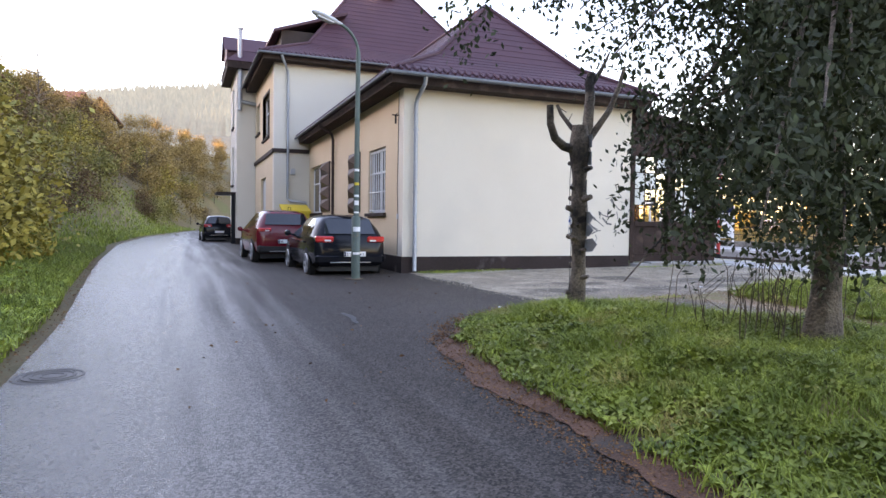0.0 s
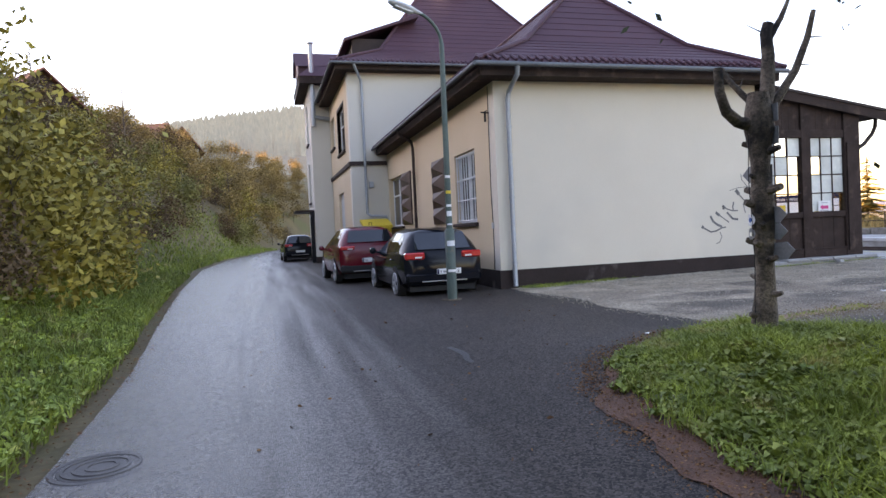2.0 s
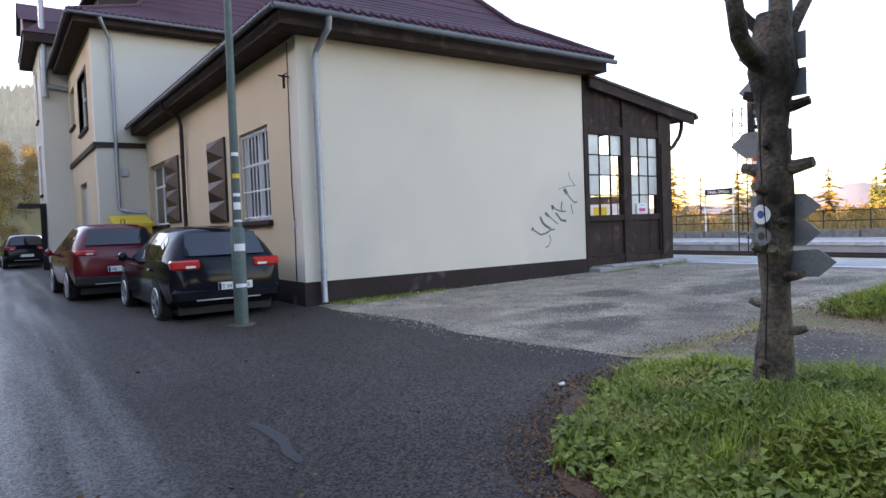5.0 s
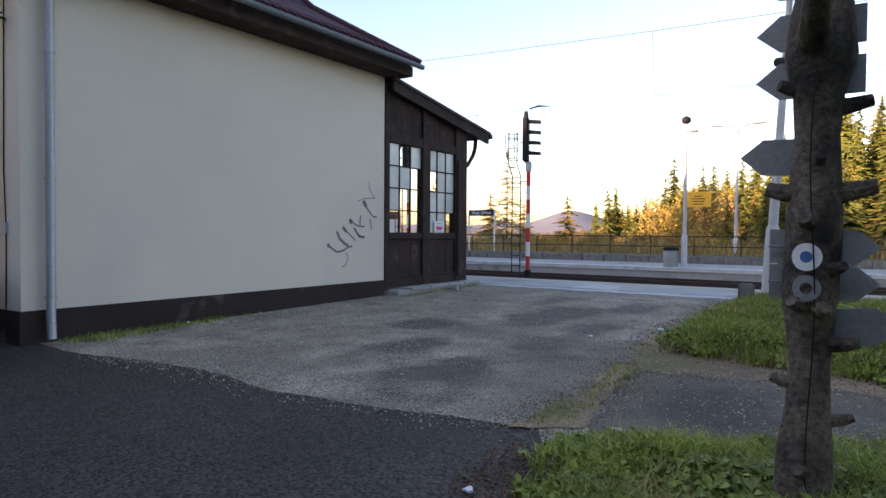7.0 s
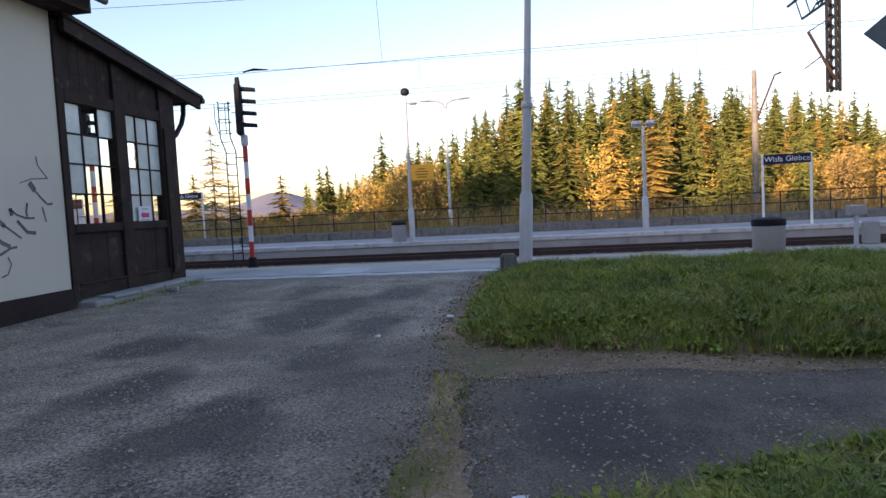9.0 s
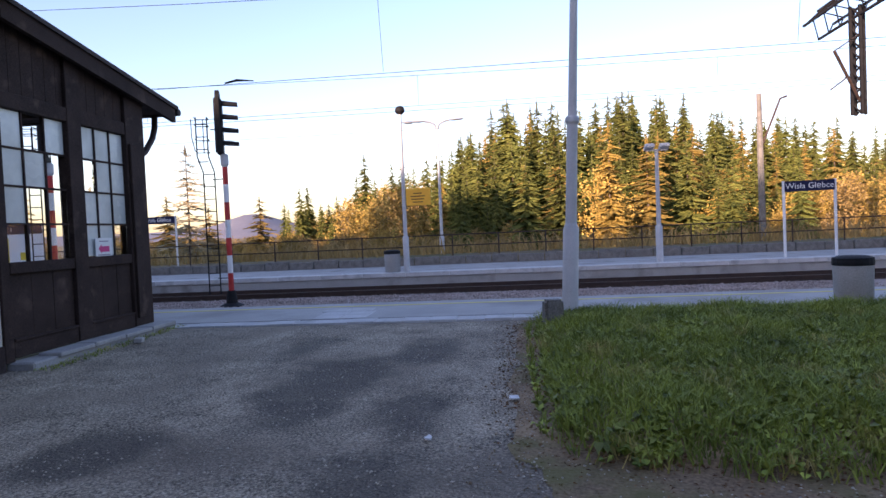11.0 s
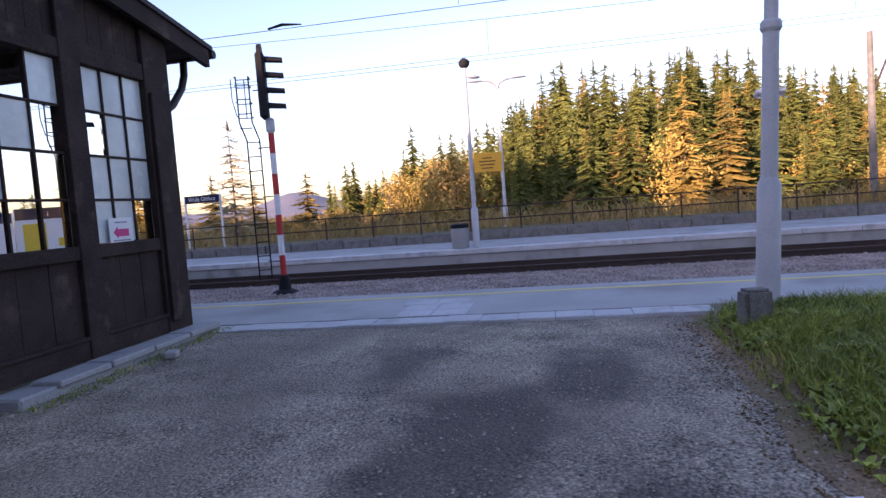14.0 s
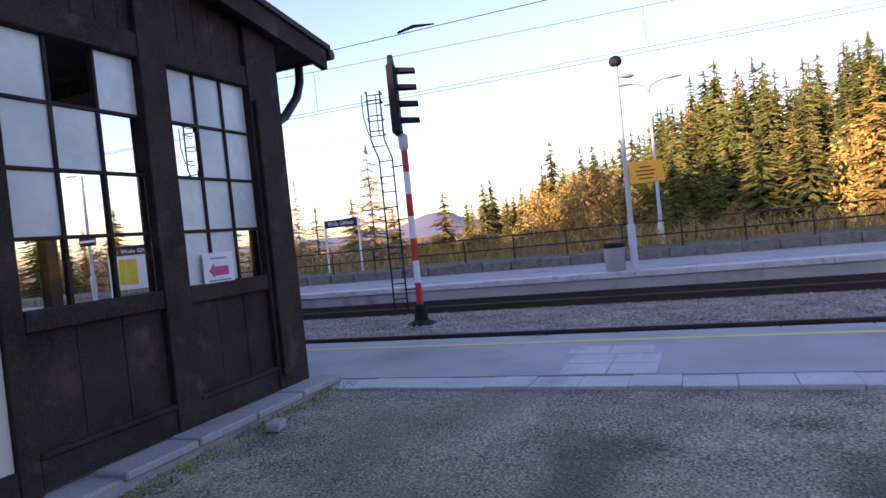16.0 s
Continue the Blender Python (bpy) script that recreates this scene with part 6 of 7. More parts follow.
def conifer_quads(h, w, rg, whorl=16, per=9, bare=0.0, droop=.25, thick=1.0):
    out = []
    for i in range(whorl):
        f = (i + .5) / whorl
        z = h * (.10 + .88 * f)
        L = w * (1 - f) ** .62 + .12
        m = max(4, round(per * (1 - .5 * f)))
        a0 = rg.uniform(0, 6)
        for k in range(m):
            if rg.random() < bare:
                continue
            a = a0 + 2 * math.pi * k / m + rg.uniform(-.3, .3)
            l = L * rg.uniform(.65, 1.15)
            d = np.array([math.cos(a), math.sin(a), 0])
            s = np.array([-d[1], d[0], 0])
            zz = z + rg.uniform(-.9, .9) * h / whorl
            for j in range(4):
                r0, r1 = l * j / 4, l * (j + 1.3) / 4
                w0 = l * (.24 - .045 * j) * rg.uniform(.7, 1.3) * thick
                w1 = w0 * .55
                z0, z1 = zz - droop * r0 - .04 * h / 8, zz - droop * r1
                t = rg.uniform(-.12, .12, 2) * l
                p0, p1 = d * r0 + np.array([0, 0, z0]), d * r1 + np.array([0, 0, z1 + rg.uniform(-.1, .12)])
                up = np.array([0, 0, 1.0])
                out.append([p0 - s * w0 - up * w0 * .35, p1 - s * w1 - up * w1 * .6, p1 + s * w1 * .4 + up * .02 + s * t[0] * .3, p0 + s * w0 * .2 + up * .03])
                out.append([p0 - s * w0 * .2 + up * .03, p1 - s * w1 * .4 + up * .02, p1 + s * w1 - up * w1 * .6 + s * t[1] * .3, p0 + s * w0 - up * w0 * .35])
    for k in range(5):
        a = 2 * math.pi * k / 5
        d = np.array([math.cos(a), math.sin(a), 0]) * .12
        out.append([d + [0, 0, h * .93], np.array([0, 0, h * 1.02]), -d * .2 + [0, 0, h * .95], -d + [0, 0, h * .93]])
    return np.array(out)


def trunk_mesh(name, h, r, material=BARK, seg=6):
    bm = B()
    tube(bm, [(0, 0, -1.5), (.03, 0, h * .5), (0, 0, h)], [r, r * .6, r * .12], seg)
    me = bpy.data.meshes.new(name)
    bm.to_mesh(me)
    bm.free()
    me.materials.append(material)
    return me


def cloud(h, w, n, size, rg, low=.25):
    """A broadleaf crown: leaves in clumps of uneven sizes, with gaps."""
    c = []
    for _ in range(26):
        f = rg.uniform(low, 1)
        r = w * math.sin(min(1, (1.08 - f) / (1 - low) * 1.1) * math.pi * .5) * rg.uniform(.25, 1)
        a = rg.uniform(0, 6.28)
        c.append((r * math.cos(a), r * math.sin(a), h * f, rg.uniform(.12, .26) * w + .15))
    c = np.array(c)
    pick = c[rg.integers(0, len(c), n)]
    p = pick[:, :3] + rg.normal(size=(n, 3)) * pick[:, 3:4] * np.array([1, 1, .8])
    return leaves(p, size, .7, rg)


def limb_mesh(name, h, w, rg, n=16, low=.2, r=.03):
    bm = B()
    tube(bm, [(0, 0, -.6), (.05, .02, h * .5), (0, 0, h * .9)], [r * 1.6, r, r * .3], 6)
    for i in range(n):
        f = lerp(low, .9, i / n)
        a = rg.uniform(0, 6.28)
        l = w * (1.15 - f) * rg.uniform(.7, 1.2)
        p = Vector((0, 0, h * f))
        q = p + Vector((math.cos(a) * l, math.sin(a) * l, l * rg.uniform(.3, 1.0)))
        m = p.lerp(q, .5) + Vector((rg.uniform(-.1, .1), rg.uniform(-.1, .1), .05)) * l
        tube(bm, [p, m, q], [r * .55, r * .35, r * .12], 4)
    me = bpy.data.meshes.new(name)
    bm.to_mesh(me)
    bm.free()
    me.materials.append(TWIG)
    return me


def plant(name, label, cat, trunk_me, crown_me, at, s, rz, group):
    P = tagged(new(name), label, cat, group)
    P.matrix_basis = pose(*at, 0, 0, rz) @ Matrix.Diagonal((s[0], s[0], s[1], 1))
    t = new("trunk", trunk_me)
    t.parent = P
    if crown_me:
        c = new("crown", crown_me)
        c.parent = P
    return P


# ---- forest beyond the tracks ----
SPR = [(trunk_mesh("trunk", 12, .16), soup("crown", conifer_quads(12, 2.5 + .3 * k, rng, 24, 13), NEEDLE)) for k in range(4)]
LAR = [(trunk_mesh("trunk", 10, .13), soup("crown", conifer_quads(10, 2.4, rng, 20, 11, .1), GOLDGREEN)) for k in range(2)]
DEC = [(limb_mesh("trunk", 6, 1.7, rng, 30), soup("crown", cloud(6, 1.7, 2200, .12, rng), m)) for m in (GOLD, RUSSET, GOLDGREEN)]


SKYLINE = [(-1.2, .12), (-.5, .128), (-.42, .132), (-.30, .155), (-.25, .19), (-.21, .195), (-.11, .182), (-.05, .198), (.0, .195), (.03, .178), (.066, .15), (.12, .115), (.2, .09), (.3, .066), (.4, .04)]


def top_of(x, y):
    """Height of the wood's outline over a place, by the rise of its crest along the valley."""
    k = (y - 9.9) / (x - 6.5)
    return 1.6 + polyline_x(k, SKYLINE) * math.hypot(x - 6.5, y - 9.9)


spots = []
for row, (x, step) in enumerate([(46, 2.2), (50, 2.0), (54, 1.8), (57, 1.7), (60, 1.7), (63, 1.8), (66, 1.9), (70, 2.0), (74, 2.1), (78, 2.2), (83, 2.3), (88, 2.4), (94, 2.5)]):
    y = -56 - x * .2
    while y < 9.9 + .36 * (x - 6.5):
        spots.append((x + rng.uniform(-1.6, 1.6), y + rng.uniform(-.8, .8), row))
        y += step * rng.uniform(.75, 1.3)
for x, y, row in spots:
    k = (y - 9.9) / (x - 6.5)
    edge = fade(k, .05, .16)
    z = height(x, y) - .1
    room = max(2.5, top_of(x, y) - z)
    if rng.random() < .35 * edge:
        continue
    gold = .62 * edge + (.28 if row < 2 else .06) + .5 * fade(-k, .38, .5)
    if rng.random() < gold:
        if rng.random() < .35 and row < 3:
            t, c = LAR[int(rng.integers(0, 2))]
            h, full = room * rng.uniform(.5, .85), 10
        else:
            t, c = DEC[int(rng.integers(0, 3))]
            h, full = room * rng.uniform(.3, .6) * (1 + .5 * edge), 6
        plant("autumn_tree", "golden autumn tree at the edge of the wood", "tree", t, c, (x, y, z), (min(1.1, h / full), h / full), rng.uniform(0, 360), "autumn trees")
    elif rng.random() < .12:
        t, c = LAR[int(rng.integers(0, 2))]
        h = room * rng.uniform(.6, .92)
        plant("larch", "yellowing larch among the spruces", "tree", t, c, (x, y, z), (h / 10 * .75, h / 10), rng.uniform(0, 360), "larches")
    else:
        t, c = SPR[int(rng.integers(0, 4))]
        h = room * (rng.uniform(.45, .8) if row < 5 else rng.uniform(.72, 1.03))
        plant("spruce", "dark green spruce in low evening sun", "tree", t, c, (x, y, z), (h / 12 * .72, h / 12), rng.uniform(0, 360), "spruces")
# looser trees to the side of the wood
for x, k, e in ((64, .335, .074), (66, .322, .078), (62, .30, .05), (64, .226, .124), (67, .24, .09), (63, .21, .085), (66, .182, .108), (64, .165, .11), (68, .147, .103), (62, .195, .075), (66, .125, .115), (63, .10, .118), (67, .085, .125), (64, .068, .136), (69, .11, .105), (65, .355, .045)):
    y = 9.9 + k * (x - 6.5)
    t, c = SPR[int(rng.integers(0, 4))]
    z = height(x, y) - .1
    h = 1.6 + e * math.hypot(x - 6.5, y - 9.9) - z
    plant("spruce", "slim spruce standing apart from the wood", "tree", t, c, (x, y, z), (h / 12 * .66, h / 12), rng.uniform(0, 360), "spruces")
for i in range(240):
    x, y = rng.uniform(46, 60), (rng.uniform(-30, 42) if i % 2 else rng.uniform(6, 34))
    t, c = DEC[int(rng.integers(0, 2))]
    s = rng.uniform(.28, .55)
    plant("autumn_shrub", "russet autumn shrub behind the railing", "shrub", t, c, (x, y, height(x, y) - .1), (s * .95, s), rng.uniform(0, 360), "autumn shrubs")
# sparse conifer near the station sign
cm = soup("crown", conifer_quads(7.6, 2.2, rng, 28, 9, .28, .12, .28), THINNEEDLE)
plant("thin_conifer", "sparse, nearly bare conifer beyond the railing", "tree", trunk_mesh("trunk", 7.6, .10), cm, (44.5, 29.9, -.7), (1, 1.1), 0, "thin conifers")
plant("thin_conifer", "small half-bare conifer beyond the railing", "tree", trunk_mesh("trunk", 7.6, .10), cm, (44, 33.6, -.7), (.8, .65), 70, "thin conifers")
plant("thin_conifer", "half-bare conifer beyond the railing", "tree", trunk_mesh("trunk", 7.6, .08), cm, (47, 37, -.7), (.4, .95), 140, "thin conifers")
for y, s in ((24, .45), (27, .55), (31.5, .5), (35, .6), (38, .55), (41, .7), (45, .7)):
    t, c = (LAR[0] if int(y) % 2 else DEC[2])
    plant("autumn_shrub", "yellow-green shrub behind the railing", "shrub", t, c, (46 + (y * 7) % 6, y, -1.0), (s * 1.2, s), y * 50, "autumn shrubs")

for i in range(30):
    x, y = rng.uniform(42, 75), rng.uniform(44, 78)
    t, c = (DEC[0], DEC[2], LAR[0], SPR[1])[int(rng.integers(0, 4))]
    s = rng.uniform(.45, .8)
    plant("autumn_tree", "golden autumn tree beyond the far platform", "tree", t, c, (x, y, height(x, y) - .2), (s, s), rng.uniform(0, 360), "autumn trees")

# ---- hillside shrubs along the road ----
SHR = [(limb_mesh("trunk", 2.6, 1.5, rng, 22, .05, .02), soup("crown", cloud(2.4, 1.35, 2300, .084, rng, .08), m)) for m in (SHRUB, SHRUBY, SHRUB, RUSSETDARK)]
BARE = [limb_mesh("trunk", 3.0, 1.6, rng, 40, .05, .02), limb_mesh("trunk", 7.0, 2.0, rng, 50, .2, .05)]
hill_n = 0
y = 3.0
while y < 92:
    n = 6 if y < 30 else 7
    for k in range(n):
        d = 2.6 + (k + rng.random()) * (2.4 if y < 30 else 3.4)
        x = polyline_x(y, ROAD_LEFT) - d
        yy = y + rng.uniform(-.8, .8)
        t, c = SHR[int(rng.choice(4, p=[.22, .22, .14, .42]))]
        s = rng.uniform(.65, 1.15) * (.75 if d < 3.6 else 1) * (1 + .25 * (y > 30))
        plant("roadside_shrub", "tangled autumn shrub on the road bank", "shrub", t, c if rng.random() < .76 else None, (x, yy, height(x, yy) - .1), (s, s * rng.uniform(.8, 1.1)), rng.uniform(0, 360), "roadside shrubs")
    y += 1.5 if y < 30 else 2.6
# the large yellowing bush nearest the road
for x, y, s, k in ((-4.0, 15.6, 1.1, 1), (-4.6, 17.4, 1.25, 1), (-4.1, 19.2, 1.1, 1), (-5.4, 20.6, 1.3, 0), (-4.5, 22.2, 1.1, 1), (-6.2, 18.2, 1.35, 1), (-6.0, 14.0, 1.2, 0), (-5.2, 12.2, 1.1, 1)):
    t, c = SHR[k]
    plant("yellow_bush", "large bush with yellow and green leaves beside the road", "bush", t, c, (x, y, height(x, y) - .15), (s, s * 1.05), x * 40 + y * 13, "roadside shrubs")
for x, y, s in ((-10.5, 62, 1.1), (-16, 58, 1.0), (-3, 74, .8), (-8, 66, .7), (-19, 48, 1.2), (-15.5, 50, 1.1), (-20.5, 55, 1.3), (-22, 60, 1.4), (-12, 76, .9)):
    plant("bare_tree", "thin leafless tree on the bank", "tree", BARE[1], None, (x, y, height(x, y) - .2), (s, s), x * 30, "bare trees")
plant("autumn_tree", "orange autumn tree in front of the house", "tree", *DEC[0], (-14, 88, height(-14, 88)), (.6, .6), 0, "autumn trees")
for i in range(60):
    yy = 66 + i * 1.3
    xx = polyline_x(yy, ROAD_LEFT) + rng.uniform(-16, -2)
    plant("autumn_tree", "russet autumn tree at the road bend", "tree", *DEC[1], (xx, yy, height(xx, yy) - .2), (.85, .8), i * 77, "autumn trees")
# wooded crest of the far hill, past counting
q = []
for x, yv, h in HILL:
    for k in range(150):
        xx, yy = x + rng.uniform(-4, 4), yv + rng.uniform(-2, 2) - rng.uniform(0, 1) * 228
        f = (yv - yy) / 230
        zz = h * (1 - .35 * f if f < .2 else 1.06 - .66 * f)
        hh, ww = rng.uniform(3.0, 6.5), rng.uniform(1.0, 2.2)
        for a in (0, 1.57):
            dx, dy = ww * math.cos(a), ww * math.sin(a)
            q.append([(xx - dx, yy - dy, zz - 3), (xx + dx, yy + dy, zz - 3), (xx + dx * .1, yy + dy * .1, zz + hh), (xx - dx * .1, yy - dy * .1, zz + hh)])
tagged(new("far_wood", soup("far_wood", q, FARTREE)), "far conifers on the hill crest, haze put into their colour and glow", "trees", kind="stuff")

# ---- dark conifer over the grass bank ----
yx, yy_, yz = 5.75, 4.3, mound(5.75, 4.3) - .05
Y = thing("arborvitae_tree", "dark evergreen tree with drooping sprays", "tree", (yx, yy_, yz))
bm = B()
tube(bm, [(-.1, 0, -.1), (-.06, 0, .5), (0, 0, 1.6), (.05, .02, 3.2), (.05, 0, 5.5)], [.19, .13, .105, .085, .04], 12)
for v in bm.verts:
    v.co += Vector((v.co.x, v.co.y, 0)) * .2 * noise.noise(v.co * Vector((8, 8, 2)))
part("trunk", bm, BARK, Y, "dark furrowed trunk", smooth=True)
sprays = []
rng_main, rng = rng, np.random.default_rng(21)
for i in range(150):
    z = rng.uniform(1.1, 5.4)
    a = rng.uniform(0, 6.28) if i % 2 else rng.uniform(2.6, 4.4)
    if z < 1.9 and not (2.2 < a < 4.6):
        a = rng.uniform(2.2, 4.4)
    l = rng.uniform(1.0, 2.4) * (1.0 if z < 3.5 else .8) * (1.5 if 2.4 < a < 4.0 else .85)
    p = Vector((0, 0, z))
    e = Vector((math.cos(a) * l, math.sin(a) * l, rng.uniform(-.1, .5) * l))
    m = p + e * .55 + Vector((0, 0, .18 * l))
    tip = p + e + Vector((0, 0, -.28 * l))
    clear = lambda q: q[0] + yx > .6 + 1.21 * (q[1] + yy_ - 2.0) or q[2] + yz > 2.7
    if not (clear(tip) and clear(m)):
        continue
    bm = B()
    tube(bm, [p, m, tip], [.03, .018, .006], 5)
    part("branch", bm, BARK, Y)
    for k in range(28):
        f = rng.uniform(.25, 1.0)
        b = (p.lerp(m, f * 2) if f < .5 else m.lerp(tip, f * 2 - 1))
        c = np.array(b) + rng.normal(size=3) * .16
        if not clear(c) or c[2] < .95:
            continue
        cl = c + rng.normal(size=(40, 3)) * np.array([.08, .08, .14]) - np.array([0, 0, .08])
        sprays.append(leaves(cl, .030, 1.6))
crown = new("foliage", soup("foliage", np.concatenate(sprays), YEWLEAF))
crown.parent = Y
rng = rng_main
# dry stems at its foot
bm = B()
for i in range(60):
    x, y = rng.uniform(4.9, 6.6), rng.uniform(4.2, 5.6)
    z = mound(x, y)
    h = rng.uniform(.4, 1.1)
    tube(bm, [(x, y, z), (x + rng.uniform(-.1, .1), y + rng.uniform(-.1, .1), z + h * .6), (x + rng.uniform(-.3, .3), y + rng.uniform(-.3, .3), z + h)], [.006, .004, .002], 3)
tagged(part("dry_stems", bm, TWIG), "dry stems of dead weeds in the grass", "weeds", kind="stuff")


# ---- grass, weeds, litter ----
def blades(name, label, pts, hmin, hmax, w, material, cat="grass", lean=.9):
    p = np.array(pts)
    n = len(p)
    a = rng.uniform(0, 6.28, n)
    s = np.stack([np.cos(a), np.sin(a), np.zeros(n)], 1)
    b = rng.uniform(0, 6.28, n)
    l = np.stack([np.cos(b), np.sin(b), np.zeros(n)], 1) * rng.uniform(.1, 1, n)[:, None]
    lump = np.array([.55 + .9 * (.5 + .5 * noise.noise(Vector((x * 1.7, y * 1.7, 6)))) for x, y, z in pts])
    h = (rng.uniform(hmin, hmax, n) * lump)[:, None]
    up = np.array([0, 0, 1.0])
    ww = w * rng.uniform(.6, 1.4, n)[:, None]
    m = p + up * h * .6 + l * h * lean * .4
    t = p + up * h * .92 + l * h * lean * 1.4
    q1 = np.stack([p - s * ww, p + s * ww, m + s * ww * .7, m - s * ww * .7], 1)
    q2 = np.stack([m - s * ww * .7, m + s * ww * .7, t + s * ww * .1, t - s * ww * .1], 1)
    return tagged(new(name, soup(name, np.concatenate([q1, q2]), material)), label, cat, kind="stuff")


def scatter(n, x0, x1, y0, y1, ok, zf, clump=0.0):
    out = []
    while len(out) < n:
        x, y = rng.uniform(x0, x1), rng.uniform(y0, y1)
        if clump and noise.noise(Vector((x * 1.6, y * 1.6, 2))) < clump - rng.random() * .5:
            continue
        if ok(x, y):
            out.append((x, y, zf(x, y) + .02))
    return out


ON_A = lambda x, y: (edge_dist(x, y, GRASS_A) > .15 * rng.random()) if inside(x, y, GRASS_A) else edge_dist(x, y, GRASS_A) < .16 * rng.random() ** 2 * (1 + noise.noise(Vector((x * 3, y * 3, 0))))
ON_B = lambda x, y: (edge_dist(x, y, GRASS_B) > (.05 + .22 * fade(y, 8.3, 8.8) * abs(noise.noise(Vector((x * 1.7, y * .8, 21)))) + .03 * fade(y, 8.3, 8.8)) * rng.uniform(.5, 1.1)) if inside(x, y, GRASS_B) else edge_dist(x, y, GRASS_B) < .06 * rng.random() ** 2 * (1 + noise.noise(Vector((x * 3, y * 3, 0))))
blades("grass", "unmown green grass on the bank", scatter(76000, 2.8, 8.2, 1.0, 9.1, ON_A, mound, -.7), .05, .17, .0045, GRASS)
blades("grass", "unmown green grass on the bank", scatter(74000, 8.2, 15.0, .5, 9.4, ON_B, mound, -.5), .06, .20, .0055, GRASS)
blades("grass", "coarse grass farther along the bank", scatter(12000, 8.2, 15, -12, 1, ON_B, mound), .1, .28, .012, GRASS)
verge = lambda x, y: .18 < hill_side(x, y) < 3.6
blades("grass", "rough verge grass beside the road", scatter(26000, -7, -1.2, 2.5, 30, lambda x, y: verge(x, y) and rng.random() < 1.3 - .25 * hill_side(x, y), height), .07, .26, .009, GRASS)
blades("grass", "rough verge grass farther along the road", scatter(9000, -8, 3, 30, 75, lambda x, y: .3 < hill_side(x, y) < 5, height), .12, .4, .02, GRASS)
blades("grass", "thin tufts in the yard strip", scatter(350, 5.6, 9.0, 8.2, 9.3, lambda x, y: inside(x, y, MOSS), height, .15), .015, .05, .005, GRASS)
blades("grass", "moss and short grass at the foot of the wall", scatter(900, 5.65, 8.6, 14.6, 15.14, lambda x, y: y > 14.62 + .20 * abs(x - 6.2) + .1 * noise.noise(Vector((x * 2, 0, 0))), height), .02, .07, .006, GRASS)
blades("grass", "short grass and moss along the porch step", scatter(450, 12.0, 15.2, 14.55, 14.86, lambda x, y: y > 14.62 + .12 * noise.noise(Vector((x * 2, 3, 0))), height), .015, .05, .006, GRASS)
blades("grass", "dry golden grass behind the railing", scatter(12000, 33.5, 52, -28, 42, lambda x, y: True, height), .4, 1.1, .025, DRYGRASS)


def weed_patch(name, label, pts, size, material):
    out = []
    for x, y, z in pts:
        k = int(rng.integers(4, 8))
        a = rng.uniform(0, 6.28, k)
        l = size * rng.uniform(.6, 1.3, k)
        for ai, li in zip(a, l):
            d = np.array([math.cos(ai), math.sin(ai), 0])
            s = np.array([-d[1], d[0], 0])
            o = np.array([x, y, z + .02])
            tip = o + d * li + np.array([0, 0, li * rng.uniform(.1, .9)])
            mid = o + d * li * .55 + np.array([0, 0, li * rng.uniform(.4, .8)])
            out.append([o, mid + s * li * .32, tip, mid - s * li * .32])
    return tagged(new(name, soup(name, np.array(out), material)), label, "weeds", kind="stuff")


weed_patch("weeds", "broad-leaved weeds in the grass", scatter(22000, 2.9, 8.2, 1.0, 9.0, ON_A, mound, -.1), .058, WEED)
weed_patch("weeds", "broad-leaved weeds in the grass", scatter(11000, 8.3, 15, 1, 9.3, ON_B, mound, .1), .052, WEED)
weed_patch("weeds", "tall clumps of large-leaved weeds in the grass", scatter(1300, 9.0, 15, 4, 9.1, ON_B, mound, .3), .085, WEED)
weed_patch("weeds", "tall clumps of large-leaved weeds in the grass", scatter(1500, 3.1, 7.5, 1.5, 8.4, ON_A, mound, .25), .08, WEED)
weed_patch("weeds", "broad-leaved weeds on the verge", scatter(11000, -7, -1.2, 3, 26, lambda x, y: .25 < hill_side(x, y) < 4.5, height, .1), .085, WEED)
litter_ok = lambda x, y: edge_dist(x, y, GRASS_A) < .42 and x < 6
tagged(new("leaf_litter", soup("leaf_litter", leaves(np.array(scatter(7000, 2.3, 5.6, -1, 8.9, lambda x, y: litter_ok(x, y) and (not inside(x, y, GRASS_A) or rng.random() < .25), mound)), .013, .12), LITTER)), "fallen russet leaves and needles", "leaves", kind="stuff")
tagged(new("leaf_litter", soup("leaf_litter", leaves(np.array(scatter(3200, -2.8, -.7, 2, 24, lambda x, y: -.12 * rng.random() < hill_side(x, y) < .6, height)), .016, .12), LITTER)), "fallen leaves along the road edge", "leaves", kind="stuff")
tagged(new("leaf_litter", soup("leaf_litter", leaves(np.array(scatter(6000, 2.2, 5.2, -1, 8.9, lambda x, y: not inside(x, y, GRASS_A) and edge_dist(x, y, GRASS_A) < .62 * rng.random() ** .7, lambda x, y: height(x, y) + .012)), .011, .12), LITTER)), "scattered rust-brown needles and leaf crumbs at the road edge", "leaves", kind="stuff")
tagged(new("leaf_litter", soup("leaf_litter", leaves(np.array(scatter(80, 0, 5, 5, 14.5, lambda x, y: not inside(x, y, GRASS_A), height)), .026, .1), LITTER)), "single fallen leaves on the asphalt", "leaves", kind="stuff")


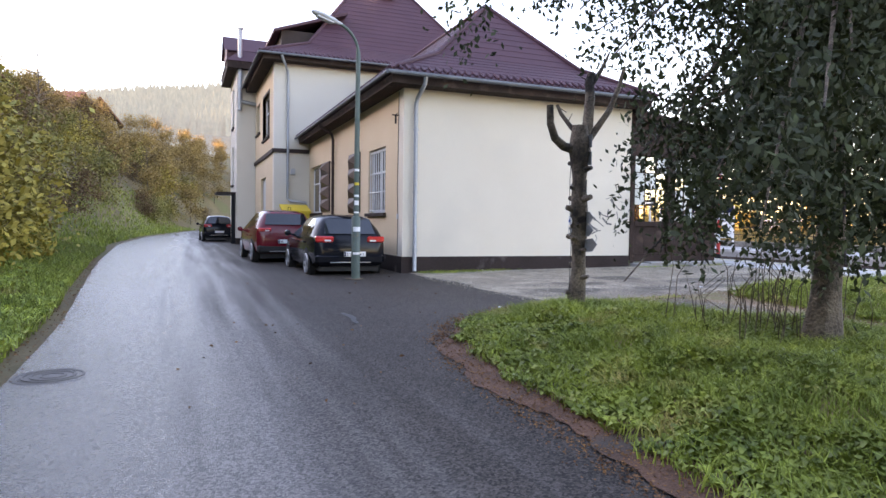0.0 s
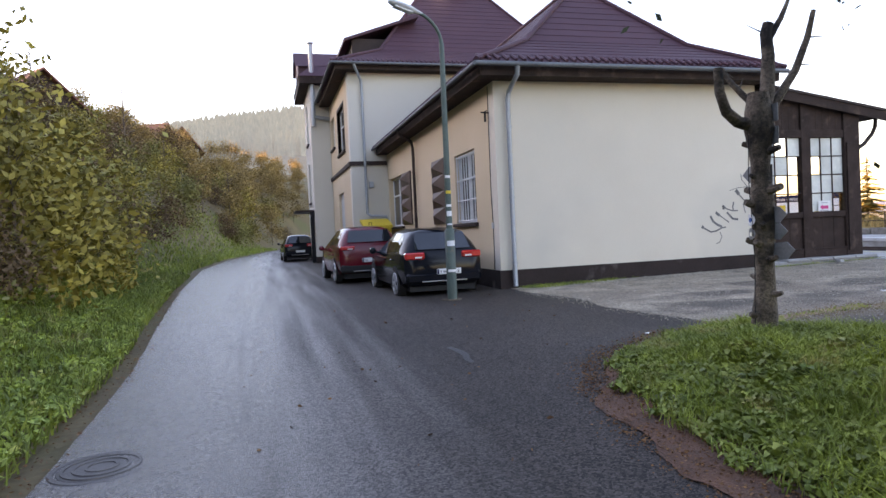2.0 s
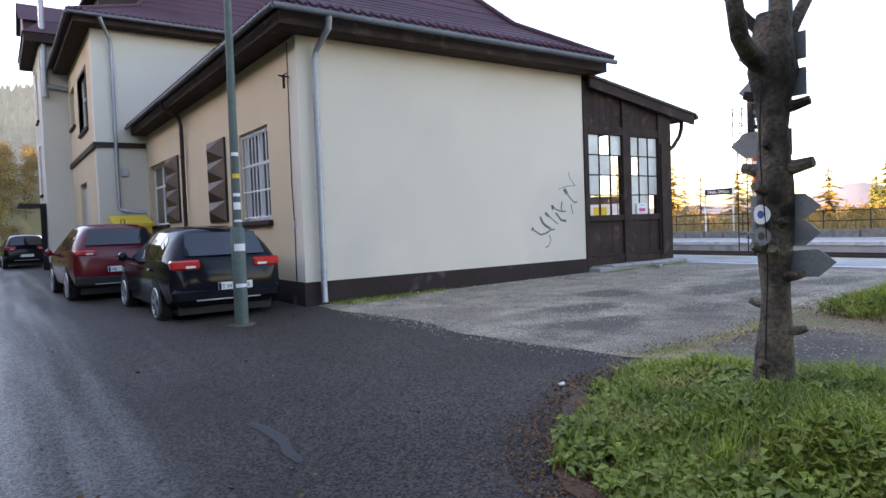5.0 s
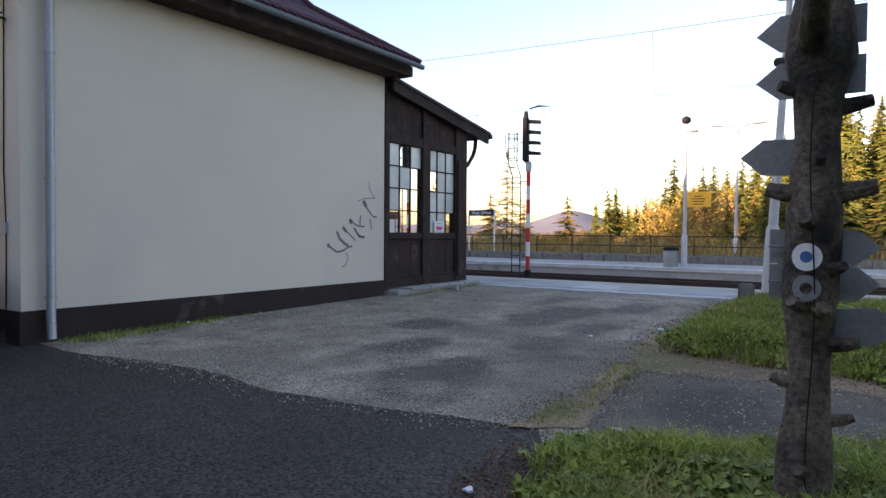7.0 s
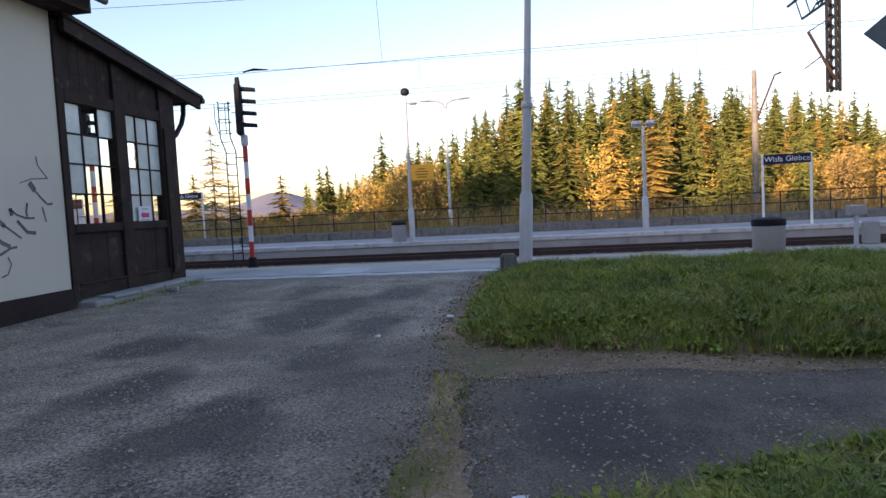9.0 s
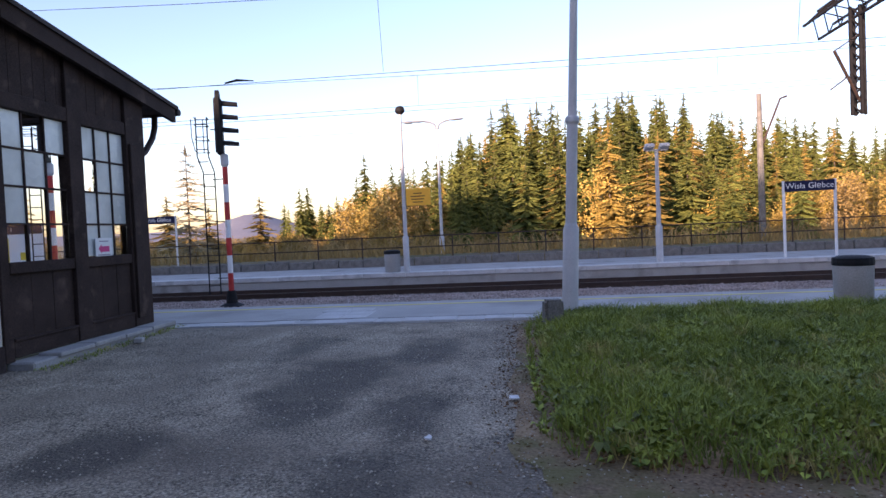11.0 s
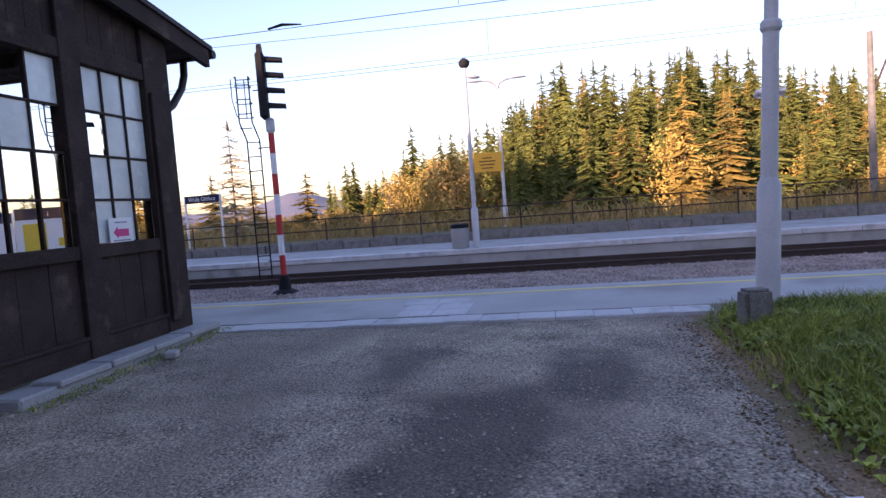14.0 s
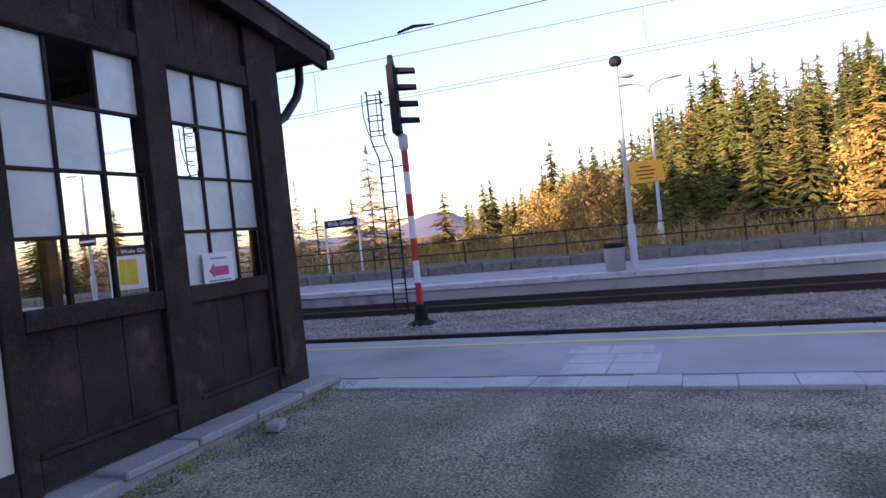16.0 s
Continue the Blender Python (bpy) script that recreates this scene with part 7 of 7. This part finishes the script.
def stones(name, label, pts, s0, s1, material):
    """Small angular stones in one mesh."""
    base_v = np.array([(1, 0, 0), (-1, 0, 0), (0, 1, 0), (0, -1, 0), (0, 0, .7), (0, 0, -.7)], float)
    tri = [(0, 2, 4), (2, 1, 4), (1, 3, 4), (3, 0, 4), (2, 0, 5), (1, 2, 5), (3, 1, 5), (0, 3, 5)]
    V, F = [], []
    for i, p in enumerate(pts):
        v = base_v * rng.uniform(.5, 1.3, (6, 1)) * rng.uniform(s0, s1)
        a = rng.uniform(0, 6.28)
        c, s = math.cos(a), math.sin(a)
        v = np.stack([v[:, 0] * c - v[:, 1] * s, v[:, 0] * s + v[:, 1] * c, v[:, 2]], 1) + np.array(p)
        V += v.tolist()
        F += [(6 * i + a_, 6 * i + b_, 6 * i + c_) for a_, b_, c_ in tri]
    me = bpy.data.meshes.new(name)
    me.from_pydata(V, [], F)
    me.materials.append(material)
    return tagged(new(name, me), label, "stones", kind="stuff")


on_yard = lambda x, y: inside(x, y, YARD) and not inside(x, y, GRASS_A) and not inside(x, y, GRASS_B)
stones("loose_gravel", "loose gravel stones on the yard", scatter(9000, 4.6, 15, 6.5, 15.1, on_yard, height, .15), .003, .015, GRAVELSTONE)
stones("ballast_stones", "brown ballast stones between the tracks", [(x, y, -.24) for x, y, z in scatter(14000, 20.4, 24.4, 0, 30, lambda x, y: True, lambda x, y: 0)], .02, .055, BALLAST)
stones("loose_gravel", "small stones along the wall foot", scatter(260, 6, 12, 14.4, 15.1, lambda x, y: True, height), .01, .035, GRAVELSTONE)
tagged(new("leaf_litter", soup("leaf_litter", leaves(np.array(scatter(2600, 7.9, 14.5, 4, 9.8, lambda x, y: edge_dist(x, y, GRASS_B) < .4 * rng.random() + .05, mound)), .018, .25), LITTER)), "fallen leaves along the grass bank", "leaves", kind="stuff")
def along(ring, n, spread):
    """Points scattered along a ring's edge."""
    out = []
    while len(out) < n:
        i = int(rng.integers(0, len(ring)))
        (ax, ay), (bx, by) = ring[i], ring[(i + 1) % len(ring)]
        if rng.random() * 6 > math.hypot(bx - ax, by - ay):
            continue
        t = rng.random()
        x, y = lerp(ax, bx, t) + rng.normal() * spread, lerp(ay, by, t) + rng.normal() * spread
        if 3 < x < 14.9 and 3.5 < y < 15.1:
            out.append((x, y, height(x, y) + .022))
    return out


stones("border_crumbs", "loose crumbs of gravel along the path edges", along(FRINGE_B, 1100, .14) + along(DARKPATH, 1300, .16) + along(YARD[:7], 1500, .16), .003, .011, GRAVELSTONE)
stones("border_crumbs", "crumbs of earth along the path edges", along(FRINGE_B, 2400, .16) + along(MOSS, 1200, .14), .004, .014, SOIL)
# pale scraps of litter
for x, y, s in ((6.1, 8.37, .05), (4.66, 8.66, .035), (7.4, 15.0, .035), (9.6, 9.9, .04), (10.6, 9.3, .05)):
    bm = B()
    slab(bm, [(s * math.cos(a) * rng.uniform(.5, 1.2), s * math.sin(a) * rng.uniform(.5, 1.1), .02 + .02 * rng.random()) for a in [k * .9 for k in range(7)]], .012)
    o = tagged(part("paper_scrap", bm, WHITEPAINT), "crumpled scrap of white paper on the ground", "litter", group="paper scraps")
    o.location = (x, y, height(x, y) + .02)
